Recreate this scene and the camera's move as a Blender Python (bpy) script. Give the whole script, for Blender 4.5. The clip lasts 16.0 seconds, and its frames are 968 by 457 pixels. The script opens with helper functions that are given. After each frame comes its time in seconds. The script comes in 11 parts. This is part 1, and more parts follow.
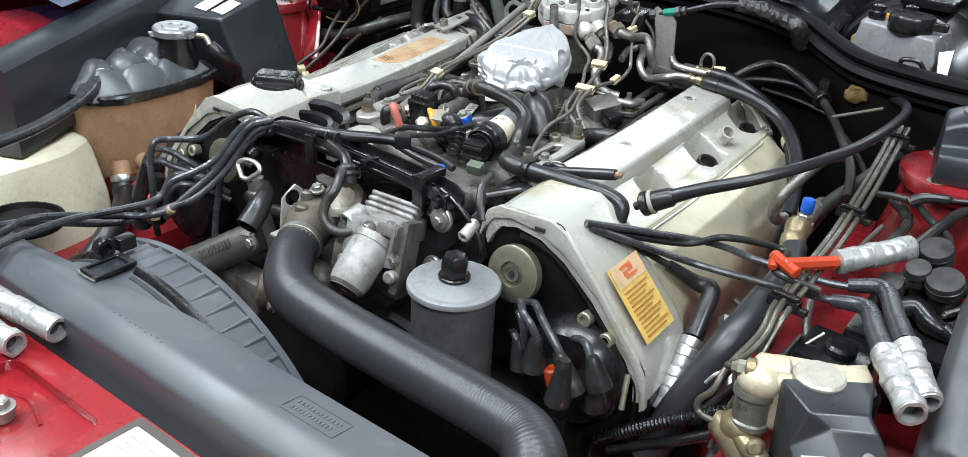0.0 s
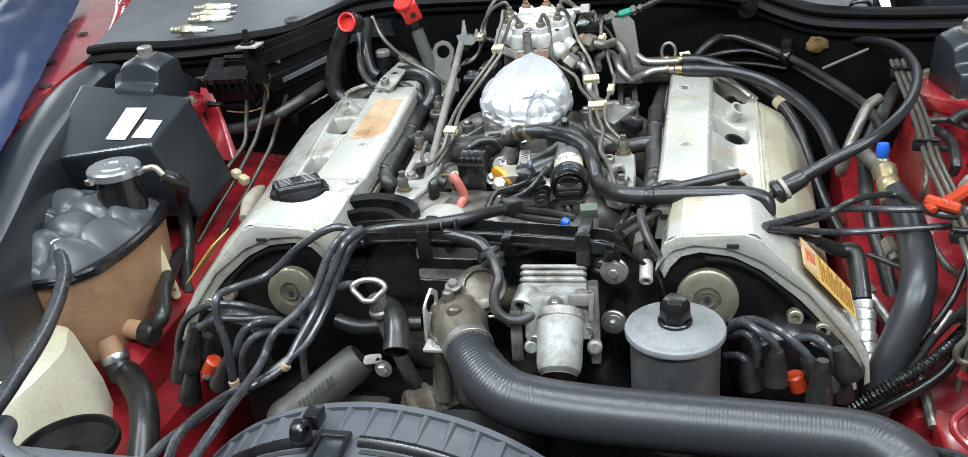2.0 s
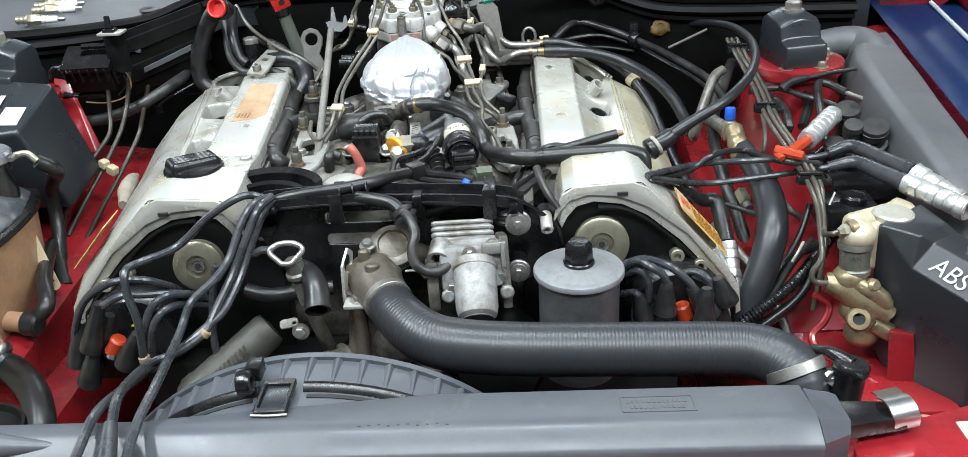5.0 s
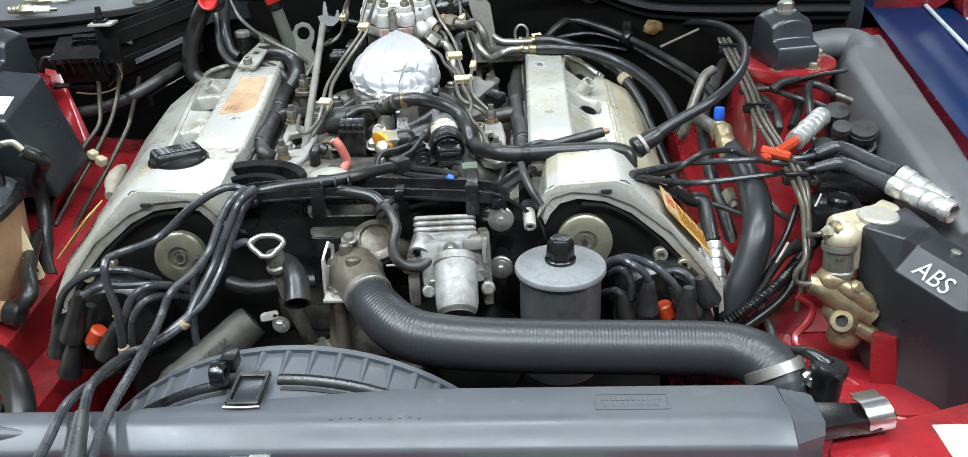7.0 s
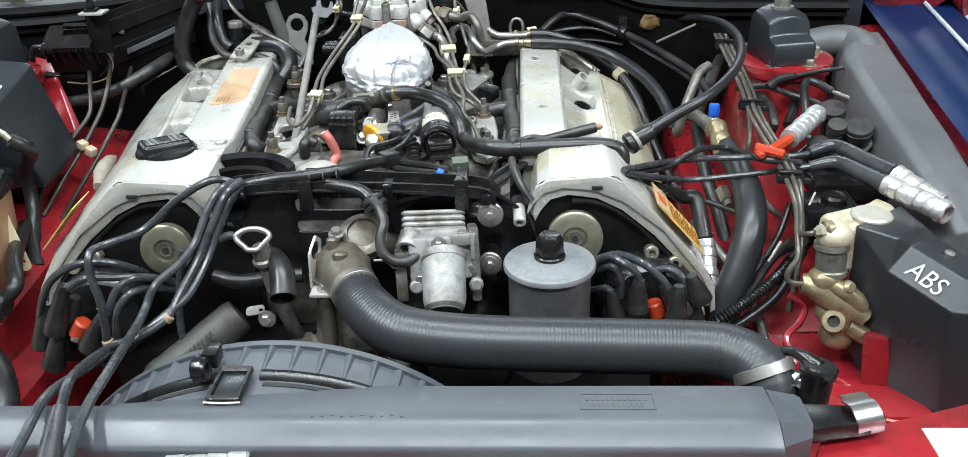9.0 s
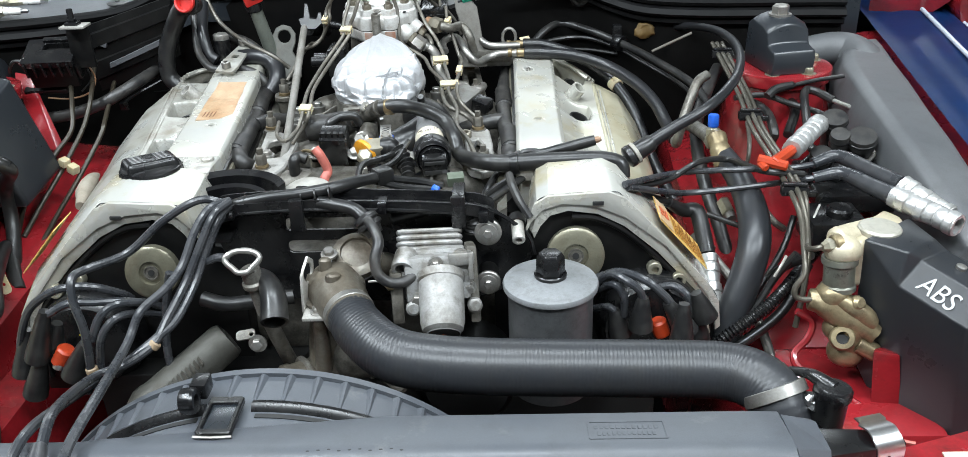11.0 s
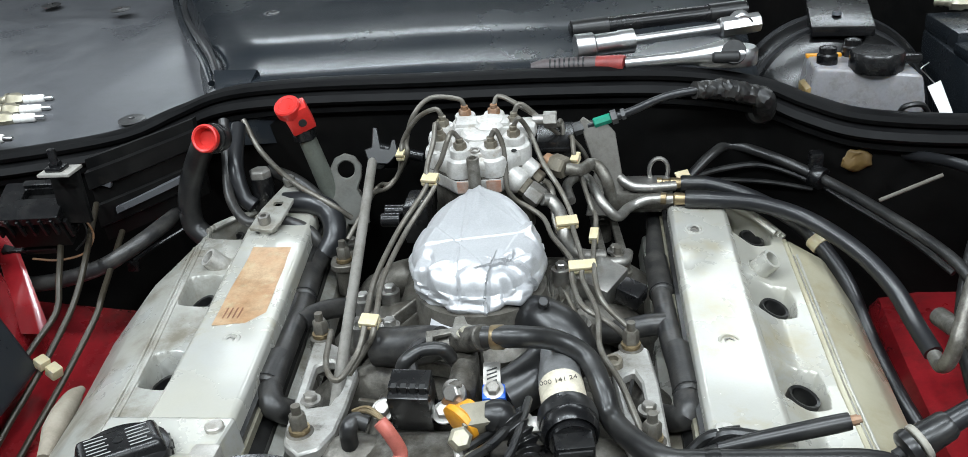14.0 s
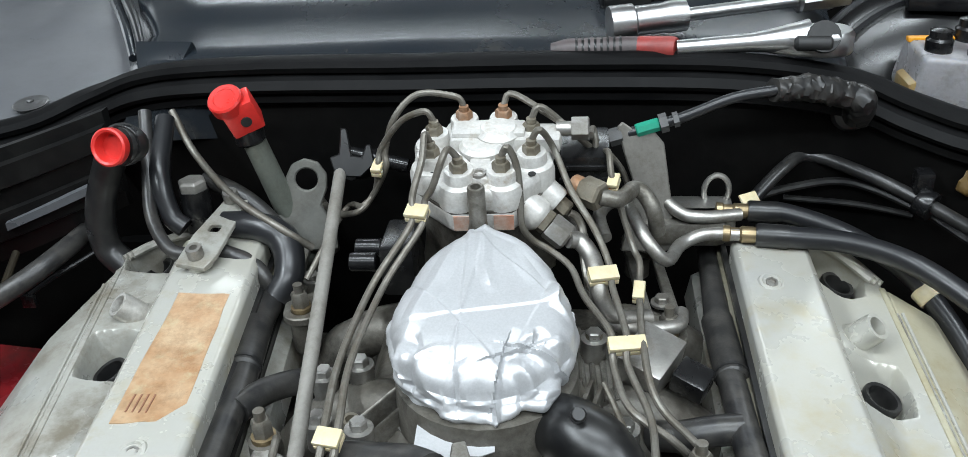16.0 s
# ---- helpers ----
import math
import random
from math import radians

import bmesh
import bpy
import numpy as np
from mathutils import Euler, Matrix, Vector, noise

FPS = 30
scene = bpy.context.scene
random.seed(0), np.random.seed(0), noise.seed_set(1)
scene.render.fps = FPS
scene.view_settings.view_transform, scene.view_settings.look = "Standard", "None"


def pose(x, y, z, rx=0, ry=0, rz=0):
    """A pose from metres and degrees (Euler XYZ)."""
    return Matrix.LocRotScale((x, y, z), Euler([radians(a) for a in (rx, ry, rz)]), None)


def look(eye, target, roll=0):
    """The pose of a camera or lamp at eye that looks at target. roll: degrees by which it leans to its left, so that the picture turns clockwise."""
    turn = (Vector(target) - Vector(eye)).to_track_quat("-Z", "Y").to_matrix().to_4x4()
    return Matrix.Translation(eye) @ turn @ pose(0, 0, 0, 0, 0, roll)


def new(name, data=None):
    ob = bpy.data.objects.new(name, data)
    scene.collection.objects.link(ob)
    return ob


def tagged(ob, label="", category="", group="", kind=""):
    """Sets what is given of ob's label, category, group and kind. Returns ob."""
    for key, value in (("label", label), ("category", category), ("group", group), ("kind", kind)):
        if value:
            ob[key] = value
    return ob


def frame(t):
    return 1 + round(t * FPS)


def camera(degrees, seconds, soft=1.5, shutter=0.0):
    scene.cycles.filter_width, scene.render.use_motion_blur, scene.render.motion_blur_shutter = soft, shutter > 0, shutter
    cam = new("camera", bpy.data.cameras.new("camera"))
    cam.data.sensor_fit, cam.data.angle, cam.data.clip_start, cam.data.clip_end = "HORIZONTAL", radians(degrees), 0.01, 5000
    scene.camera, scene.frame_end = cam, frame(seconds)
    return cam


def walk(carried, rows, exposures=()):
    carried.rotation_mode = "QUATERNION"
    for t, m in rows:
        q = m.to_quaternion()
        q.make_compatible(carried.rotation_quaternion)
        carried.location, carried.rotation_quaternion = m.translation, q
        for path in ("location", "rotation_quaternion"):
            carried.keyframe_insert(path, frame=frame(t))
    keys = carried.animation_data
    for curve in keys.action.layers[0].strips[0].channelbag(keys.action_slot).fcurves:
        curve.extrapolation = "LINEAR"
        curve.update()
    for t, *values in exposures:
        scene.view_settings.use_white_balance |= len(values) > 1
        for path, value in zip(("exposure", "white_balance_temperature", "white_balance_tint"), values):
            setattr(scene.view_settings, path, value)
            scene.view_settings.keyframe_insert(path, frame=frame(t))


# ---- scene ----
cam = camera(57.0, 16.0, soft=0.5)
PATH = [
    (0, (0.634, -0.644, 1.3), (-0.415, 0.795, 0.391), 3.3),
    (0.5, (0.573, -0.678, 1.307), (-0.306, 0.882, 0.415), 2.2),
    (1, (0.43, -0.66, 1.3), (-0.299, 0.977, 0.411), -0.9),
    (1.5, (0.316, -0.687, 1.321), (-0.356, 0.982, 0.448), -4.8),
    (2, (0.213, -0.765, 1.322), (-0.276, 0.961, 0.437), -6.1),
    (2.5, (0.138, -0.832, 1.311), (-0.176, 0.922, 0.404), -4.9),
    (3, (0.118, -0.859, 1.313), (-0.056, 0.913, 0.402), -3.9),
    (3.5, (0.113, -0.864, 1.313), (-0.01, 0.917, 0.41), -3.6),
    (4, (0.12, -0.854, 1.31), (0.02, 0.93, 0.411), -3.6),
    (4.5, (0.124, -0.851, 1.305), (0.035, 0.94, 0.42), -3.5),
    (5, (0.129, -0.85, 1.3), (0.046, 0.943, 0.418), -3.2),
    (7.5, (0.153, -0.847, 1.294), (0.061, 0.945, 0.411), -2.2),
    (8, (0.155, -0.843, 1.293), (0.061, 0.946, 0.403), -2.0),
    (8.5, (0.153, -0.84, 1.291), (0.059, 0.946, 0.396), -1.9),
    (9, (0.16, -0.838, 1.291), (0.071, 0.948, 0.396), -1.8),
    (11.3, (0.143, -0.791, 1.288), (0.083, 1.004, 0.406), -2.1),
    (11.5, (0.129, -0.751, 1.29), (0.058, 1.042, 0.406), -2.4),
    (12, (0.103, -0.545, 1.309), (0.027, 1.254, 0.439), -2.7),
    (12.5, (0.091, -0.404, 1.318), (-0.029, 1.403, 0.47), -3.5),
    (13, (0.083, -0.373, 1.313), (-0.108, 1.432, 0.474), -4.3),
    (13.5, (0.081, -0.372, 1.309), (-0.146, 1.426, 0.464), -4.5),
    (14, (0.08, -0.37, 1.311), (-0.16, 1.426, 0.465), -4.4),
    (14.5, (0.076, -0.366, 1.308), (-0.17, 1.427, 0.456), -4.2),
    (15, (0.068, -0.299, 1.296), (-0.171, 1.493, 0.44), -3.6),
    (15.5, (0.05, -0.195, 1.298), (-0.185, 1.587, 0.42), -3.5),
    (16, (0.038, -0.132, 1.288), (-0.166, 1.602, 0.312), -3.2),
]
walk(cam, [(t, look(eye, aim, lean)) for t, eye, aim, lean in PATH], [(0.0, 0.0), (1.5, 0.08), (11.0, 0.08), (12.0, 0.02), (13.0, -0.24), (16.0, -0.26)])

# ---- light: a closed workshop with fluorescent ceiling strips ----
world = bpy.data.worlds.new("workshop_air")
world.use_nodes = True
world.node_tree.nodes["Background"].inputs["Color"].default_value = (0.75, 0.85, 1.0, 1)
world.node_tree.nodes["Background"].inputs["Strength"].default_value = 0.008
scene.world = world
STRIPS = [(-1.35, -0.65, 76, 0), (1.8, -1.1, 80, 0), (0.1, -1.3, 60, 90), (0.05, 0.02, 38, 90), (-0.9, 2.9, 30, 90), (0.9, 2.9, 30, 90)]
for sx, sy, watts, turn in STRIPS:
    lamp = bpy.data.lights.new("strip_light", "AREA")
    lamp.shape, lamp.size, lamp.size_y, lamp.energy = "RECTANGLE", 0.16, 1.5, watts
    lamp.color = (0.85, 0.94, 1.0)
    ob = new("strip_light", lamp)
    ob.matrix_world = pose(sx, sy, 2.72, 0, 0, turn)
# added fill lamp by the closed west wall, for sheen on cloth and plastics
side_fill = bpy.data.lights.new("side_fill_lamp", "AREA")
side_fill.shape, side_fill.size, side_fill.size_y, side_fill.energy = "RECTANGLE", 2.4, 2.2, 44
side_fill.color = (0.86, 0.94, 1.0)
new("side_fill_lamp", side_fill).matrix_world = pose(-3.9, 2.6, 1.7, 90, 0, -90)


# ---- builders ----
def vec(p):
    return Vector(p)


def orient(p, d):
    """A matrix at p whose z axis points along d."""
    return Matrix.Translation(p) @ Vector(d).to_track_quat("Z", "Y").to_matrix().to_4x4()


def finish(bm, sharp=0.6):
    bmesh.ops.recalc_face_normals(bm, faces=bm.faces)
    for f in bm.faces:
        f.smooth = True
    for e in bm.edges:
        if len(e.link_faces) == 2:
            e.smooth = e.calc_face_angle(0) < sharp
    return bm


def chamfer(bm, w, seg=2, angle=0.5):
    if w > 0:
        edges = [e for e in bm.edges if len(e.link_faces) == 2 and e.calc_face_angle(0) > angle]
        bmesh.ops.bevel(bm, geom=edges, offset=w, segments=seg, affect="EDGES", profile=0.6, clamp_overlap=True)
    return bm


def join(*bms):
    out = bmesh.new()
    for b in bms:
        me = bpy.data.meshes.new("tmp")
        b.to_mesh(me)
        b.free()
        out.from_mesh(me)
        bpy.data.meshes.remove(me)
    return out


def box(x0, x1, y0, y1, z0, z1, w=0.002, m=None, seg=2):
    bm = bmesh.new()
    bmesh.ops.create_cube(bm, size=1)
    bmesh.ops.transform(bm, matrix=Matrix.Translation(((x0 + x1) / 2, (y0 + y1) / 2, (z0 + z1) / 2))
                        @ Matrix.Diagonal((abs(x1 - x0), abs(y1 - y0), abs(z1 - z0), 1)), verts=bm.verts)
    chamfer(bm, w, seg)
    if m:
        bm.transform(m)
    return bm


def loft(loops, closed=False, caps=True):
    bm = bmesh.new()
    rings = [[bm.verts.new(p) for p in loop] for loop in loops]
    n = len(rings[0])
    pairs = list(zip(rings, rings[1:])) + ([(rings[-1], rings[0])] if closed else [])
    for a, b in pairs:
        for i in range(n):
            bm.faces.new((a[i], a[(i + 1) % n], b[(i + 1) % n], b[i]))
    if caps and not closed:
        bm.faces.new(rings[0][::-1])
        bm.faces.new(rings[-1])
    bmesh.ops.recalc_face_normals(bm, faces=bm.faces)
    return bm


def rev(profile, p=(0, 0, 0), d=(0, 0, 1), seg=24):
    """A turned solid: profile of (radius, height) along d from p."""
    m = orient(p, d)
    loops = [[m @ Vector((max(r, 1e-5) * math.cos(2 * math.pi * i / seg), max(r, 1e-5) * math.sin(2 * math.pi * i / seg), h))
              for i in range(seg)] for r, h in profile]
    return loft(loops)


def rod(a, b, r, seg=14, w=0.0):
    d = Vector(b) - Vector(a)
    L = d.length
    w = min(w, r * 0.6, L * 0.3)
    prof = [(r - w, 0), (r, w), (r, L - w), (r - w, L)] if w > 0 else [(r, 0), (r, L)]
    return rev(prof, a, d, seg)


def smooth_path(pts, step=0.006):
    P = [Vector(p) for p in pts]
    if len(P) == 2:
        n = max(2, int((P[1] - P[0]).length / step / 3))
        return [P[0].lerp(P[1], i / n) for i in range(n + 1)], [i / n for i in range(n + 1)]
    Q = [P[0] * 2 - P[1]] + P + [P[-1] * 2 - P[-2]]
    out, par = [], []
    for k in range(1, len(Q) - 2):
        a, b, c, d = Q[k - 1:k + 3]
        n = max(5, min(400, int((c - b).length / step)))
        for i in range(n):
            t = i / n
            out.append(0.5 * ((2 * b) + (c - a) * t + (2 * a - 5 * b + 4 * c - d) * t * t + (3 * b - a - 3 * c + d) * t ** 3))
            par.append(k - 1 + t)
    out.append(P[-1])
    par.append(len(P) - 1)
    return out, par


def tube(pts, r, seg=10, step=0.006, ribs=None, bore=0.0):
    """A hose or pipe through pts; r: a radius, or one a point. ribs: (pitch, depth). bore: depth of an open end."""
    path, par = smooth_path(pts, step)
    rs = list(r) + [r[-1]] * (len(pts) - len(r)) if isinstance(r, (list, tuple)) else [r] * len(pts)
    t0 = (path[1] - path[0]).normalized()
    nrm = t0.orthogonal().normalized()
    loops, run = [], 0.0
    for i, p in enumerate(path):
        t = (path[min(i + 1, len(path) - 1)] - path[max(i - 1, 0)])
        t = t.normalized() if t.length > 1e-9 else t0
        nrm = (nrm - t * nrm.dot(t)).normalized()
        bi = t.cross(nrm)
        k = min(int(par[i]), len(rs) - 2)
        rad = rs[k] + (rs[k + 1] - rs[k]) * (par[i] - k)
        if i:
            run += (p - path[i - 1]).length
        if ribs:
            rad += ribs[1] * math.sin(2 * math.pi * run / ribs[0])
        loops.append([p + (nrm * math.cos(2 * math.pi * j / seg) + bi * math.sin(2 * math.pi * j / seg)) * rad for j in range(seg)])
    if bore:
        end, t = path[-1], (path[-1] - path[-2]).normalized()
        loops.append([end + (q - end) * 0.78 for q in loops[-1]])
        loops.append([q - t * bore for q in loops[-1]])
    return loft(loops)


def plate(outer, holes, depth, m, w=0.001):
    """A flat sheet with an outline and holes (2D), depth thick along the local z of m."""
    bm = bmesh.new()
    edges = []
    for loop in [outer] + list(holes):
        vs = [bm.verts.new((p[0], p[1], 0)) for p in loop]
        edges += [bm.edges.new((vs[i], vs[(i + 1) % len(vs)])) for i in range(len(vs))]
    bmesh.ops.triangle_fill(bm, use_beauty=True, use_dissolve=False, edges=edges)
    ext = bmesh.ops.extrude_face_region(bm, geom=list(bm.faces))
    bmesh.ops.translate(bm, vec=(0, 0, depth), verts=[v for v in ext["geom"] if isinstance(v, bmesh.types.BMVert)])
    bmesh.ops.recalc_face_normals(bm, faces=bm.faces)
    bmesh.ops.dissolve_limit(bm, angle_limit=0.01, verts=bm.verts, edges=bm.edges)
    chamfer(bm, w, 1)
    bm.transform(m)
    return bm


def circle2(cx, cy, r, n=20, ry=None, turn=0.0):
    return [(cx + r * math.cos(2 * math.pi * i / n + turn), cy + (ry or r) * math.sin(2 * math.pi * i / n + turn)) for i in range(n)]


def rounded2(x0, x1, y0, y1, r, n=5):
    out = []
    for cx, cy, a0 in ((x1 - r, y1 - r, 0), (x0 + r, y1 - r, 90), (x0 + r, y0 + r, 180), (x1 - r, y0 + r, 270)):
        out += [(cx + r * math.cos(radians(a0 + 90 * i / n)), cy + r * math.sin(radians(a0 + 90 * i / n))) for i in range(n + 1)]
    return out


XZ = Matrix(((1, 0, 0, 0), (0, 0, 1, 0), (0, 1, 0, 0), (0, 0, 0, 1)))  # local x, y, z become world x, z, y


def hexbolt(p, d, r, h, washer=1.5):
    n = Vector(d).normalized()
    bms = [rev([(r * 0.9, 0), (r, h * 0.1), (r, h * 0.85), (r * 0.85, h)], p, d, 6)]
    if washer:
        bms.append(rev([(r * washer, -h * 0.25), (r * washer, h * 0.12), (r * washer * 0.9, h * 0.15)], p, d, 18))
    bms.append(rev([(r * 0.8, h * 0.8), (r * 0.7, h * 1.02)], p, d, 12))
    return join(*bms)


def ball(p, r, sub=2, sx=1, sy=1, sz=1):
    bm = bmesh.new()
    bmesh.ops.create_icosphere(bm, subdivisions=sub, radius=r, matrix=Matrix.Translation(p) @ Matrix.Diagonal((sx, sy, sz, 1)))
    return bm


def rough_up(bm, amount, scale, seed=0.0):
    for v in bm.verts:
        q = v.co * scale + Vector((seed, seed, seed))
        v.co += Vector((noise.noise(q), noise.noise(q + Vector((7, 3, 1))), noise.noise(q + Vector((2, 9, 5))))) * amount
    return bm


def origin(ob):
    p = Vector((0, 0, 0))
    while ob:
        p = p + ob.location
        ob = ob.parent
    return p


def mesh_of(name, bm, material, at):
    finish(bm)
    bm.transform(Matrix.Translation(-Vector(at)))
    me = bpy.data.meshes.new(name)
    bm.to_mesh(me)
    bm.free()
    me.materials.append(material)
    return me


def part(name, bm, material, parent, label=""):
    ob = new(name, mesh_of(name, bm, material, origin(parent)))
    ob.parent = parent
    return tagged(ob, label)


def thing(name, at, label, category, group=""):
    ob = new(name)
    ob.empty_display_size = 0.02
    ob.location = at
    return tagged(ob, label, category, group)


def solo(name, bm, material, label, category, group="", kind=""):
    lo = Vector((min(v.co[i] for v in bm.verts) for i in range(3)))
    hi = Vector((max(v.co[i] for v in bm.verts) for i in range(3)))
    at = Vector(((lo.x + hi.x) / 2, (lo.y + hi.y) / 2, lo.z))
    ob = new(name, mesh_of(name, bm, material, at))
    ob.location = at
    return tagged(ob, label, category, group, kind)


# ---- materials ----
def surface(name, color, rough=0.5, metal=0.0, second=None, spread=0.35, blotch=25, grain=220, bump=0.15, rvar=0.12, coat=0.0,
            stain=None, stain_amount=0.0, stain_scale=18, trans=0.0, detail=6, each=0.0, sheen=0.0, spec=0.5, speckle=0.4, dirt=0.45):
    m = bpy.data.materials.new(name)
    m.use_nodes = True
    nt = m.node_tree
    b = nt.nodes["Principled BSDF"]
    L = nt.links.new

    def node(kind, **kw):
        n = nt.nodes.new(kind)
        for k, v in kw.items():
            n.inputs[k].default_value = v
        return n

    co = nt.nodes.new("ShaderNodeTexCoord")
    big = node("ShaderNodeTexNoise", Scale=blotch, Detail=detail, Roughness=0.65)
    fine = node("ShaderNodeTexNoise", Scale=grain, Detail=3.0, Roughness=0.6)
    L(co.outputs["Object"], big.inputs["Vector"])
    L(co.outputs["Object"], fine.inputs["Vector"])
    second = second or tuple(c * 0.6 for c in color)
    ramp = nt.nodes.new("ShaderNodeMapRange")
    ramp.inputs["From Min"].default_value, ramp.inputs["From Max"].default_value = 0.38, 0.72
    L(big.outputs["Fac"], ramp.inputs["Value"])
    add = nt.nodes.new("ShaderNodeMath")
    add.operation = "MULTIPLY"
    add.inputs[1].default_value = spread
    L(ramp.outputs["Result"], add.inputs[0])
    mix = nt.nodes.new("ShaderNodeMix")
    mix.data_type = "RGBA"
    mix.inputs["A"].default_value = (*color, 1)
    mix.inputs["B"].default_value = (*second, 1)
    L(add.outputs[0], mix.inputs["Factor"])
    last = mix.outputs["Result"]
    gm = nt.nodes.new("ShaderNodeMix")
    gm.data_type, gm.blend_type = "RGBA", "MULTIPLY"
    gr = nt.nodes.new("ShaderNodeMapRange")
    gr.inputs["From Min"].default_value, gr.inputs["From Max"].default_value = 0.3, 0.7
    gr.inputs["To Min"].default_value, gr.inputs["To Max"].default_value = 0.8, 1.12
    L(fine.outputs["Fac"], gr.inputs["Value"])
    gm.inputs["Factor"].default_value = speckle
    L(last, gm.inputs["A"])
    L(gr.outputs["Result"], gm.inputs["B"])
    last = gm.outputs["Result"]
    rough_out = None
    if stain:
        sn = node("ShaderNodeTexNoise", Scale=stain_scale, Detail=8.0, Roughness=0.72)
        mp = nt.nodes.new("ShaderNodeMapping")
        mp.inputs["Location"].default_value = (3.1, 1.7, 0.4)
        L(co.outputs["Object"], mp.inputs["Vector"])
        L(mp.outputs["Vector"], sn.inputs["Vector"])
        sr = nt.nodes.new("ShaderNodeMapRange")
        sr.inputs["From Min"].default_value, sr.inputs["From Max"].default_value = 0.62 - 0.3 * stain_amount, 0.78 - 0.2 * stain_amount
        L(sn.outputs["Fac"], sr.inputs["Value"])
        sm = nt.nodes.new("ShaderNodeMix")
        sm.data_type = "RGBA"
        L(sr.outputs["Result"], sm.inputs["Factor"])
        L(last, sm.inputs["A"])
        sm.inputs["B"].default_value = (*stain, 1)
        last = sm.outputs["Result"]
    if dirt:
        dn = node("ShaderNodeTexNoise", Scale=48.0, Detail=10.0, Roughness=0.8)
        L(co.outputs["Object"], dn.inputs["Vector"])
        dr = nt.nodes.new("ShaderNodeMapRange")
        dr.inputs["From Min"].default_value, dr.inputs["From Max"].default_value = 0.48, 0.64
        dr.inputs["To Max"].default_value = dirt
        L(dn.outputs["Fac"], dr.inputs["Value"])
        dm = nt.nodes.new("ShaderNodeMix")
        dm.data_type = "RGBA"
        L(dr.outputs["Result"], dm.inputs["Factor"])
        L(last, dm.inputs["A"])
        dust = (0.024, 0.0235, 0.022) if sum(color) < 0.18 else (color[0] * 0.42, color[1] * 0.38, color[2] * 0.32)
        dm.inputs["B"].default_value = (*dust, 1)
        last = dm.outputs["Result"]
    if each:
        info = nt.nodes.new("ShaderNodeObjectInfo")
        er = nt.nodes.new("ShaderNodeMapRange")
        er.inputs["To Min"].default_value, er.inputs["To Max"].default_value = 1 - each, 1 + each
        L(info.outputs["Random"], er.inputs["Value"])
        em = nt.nodes.new("ShaderNodeMix")
        em.data_type, em.blend_type = "RGBA", "MULTIPLY"
        em.inputs["Factor"].default_value = 1.0
        L(last, em.inputs["A"])
        L(er.outputs["Result"], em.inputs["B"])
        last = em.outputs["Result"]
    L(last, b.inputs["Base Color"])
    rr = nt.nodes.new("ShaderNodeMapRange")
    rr.inputs["From Min"].default_value, rr.inputs["From Max"].default_value = 0.3, 0.7
    rr.inputs["To Min"].default_value, rr.inputs["To Max"].default_value = max(0.03, rough - rvar), min(1.0, rough + rvar)
    L(big.outputs["Fac"], rr.inputs["Value"])
    L(rr.outputs["Result"], b.inputs["Roughness"])
    b.inputs["Metallic"].default_value = metal
    b.inputs["Specular IOR Level"].default_value = spec
    b.inputs["Coat Weight"].default_value = coat
    b.inputs["Coat Roughness"].default_value = 0.08
    b.inputs["Sheen Weight"].default_value = sheen
    if trans:
        b.inputs["Subsurface Weight"].default_value = trans
        b.inputs["Subsurface Radius"].default_value = (0.02, 0.012, 0.006)
    if bump:
        bp = node("ShaderNodeBump", Strength=bump, Distance=0.0006)
        L(fine.outputs["Fac"], bp.inputs["Height"])
        L(bp.outputs["Normal"], b.inputs["Normal"])
    return m


GRIME = (0.05, 0.042, 0.032)
cream_cover = surface("yellowed_cover_paint", (0.41, 0.39, 0.30), 0.30, 0.2, (0.40, 0.36, 0.25), 0.8, 6, 500, 0.04, 0.08, stain=(0.30, 0.24, 0.13), stain_amount=0.4, stain_scale=7, dirt=0.10, speckle=0.12)
silver_paint = surface("silver_cover_paint", (0.42, 0.417, 0.392), 0.27, 0.25, (0.42, 0.40, 0.32), 0.8, 7, 500, 0.04, 0.08, stain=(0.34, 0.29, 0.17), stain_amount=0.32, stain_scale=8, dirt=0.05, speckle=0.12)
worn_silver = surface("worn_silver_paint", (0.36, 0.36, 0.335), 0.32, 0.25, (0.29, 0.27, 0.22), 0.8, 14, 300, 0.1, stain=(0.17, 0.15, 0.115), stain_amount=0.50, stain_scale=20, dirt=0.14, speckle=0.2)
cast_alu = surface("cast_aluminium", (0.27, 0.26, 0.235), 0.42, 0.6, (0.10, 0.09, 0.072), 0.9, 34, 350, 0.5, stain=GRIME, stain_amount=0.5, stain_scale=30, speckle=0.9, dirt=0.7)
dirty_alu = surface("dirty_cast_aluminium", (0.165, 0.155, 0.135), 0.5, 0.4, (0.060, 0.052, 0.040), 0.9, 26, 260, 0.6, stain=(0.014, 0.012, 0.010), stain_amount=0.55, stain_scale=24, speckle=0.9)
bright_alu = surface("bright_machined_aluminium", (0.50, 0.485, 0.455), 0.38, 0.45, (0.36, 0.335, 0.29), 0.8, 34, 420, 0.25, stain=(0.2, 0.165, 0.12), stain_amount=0.22, stain_scale=45, speckle=0.7)
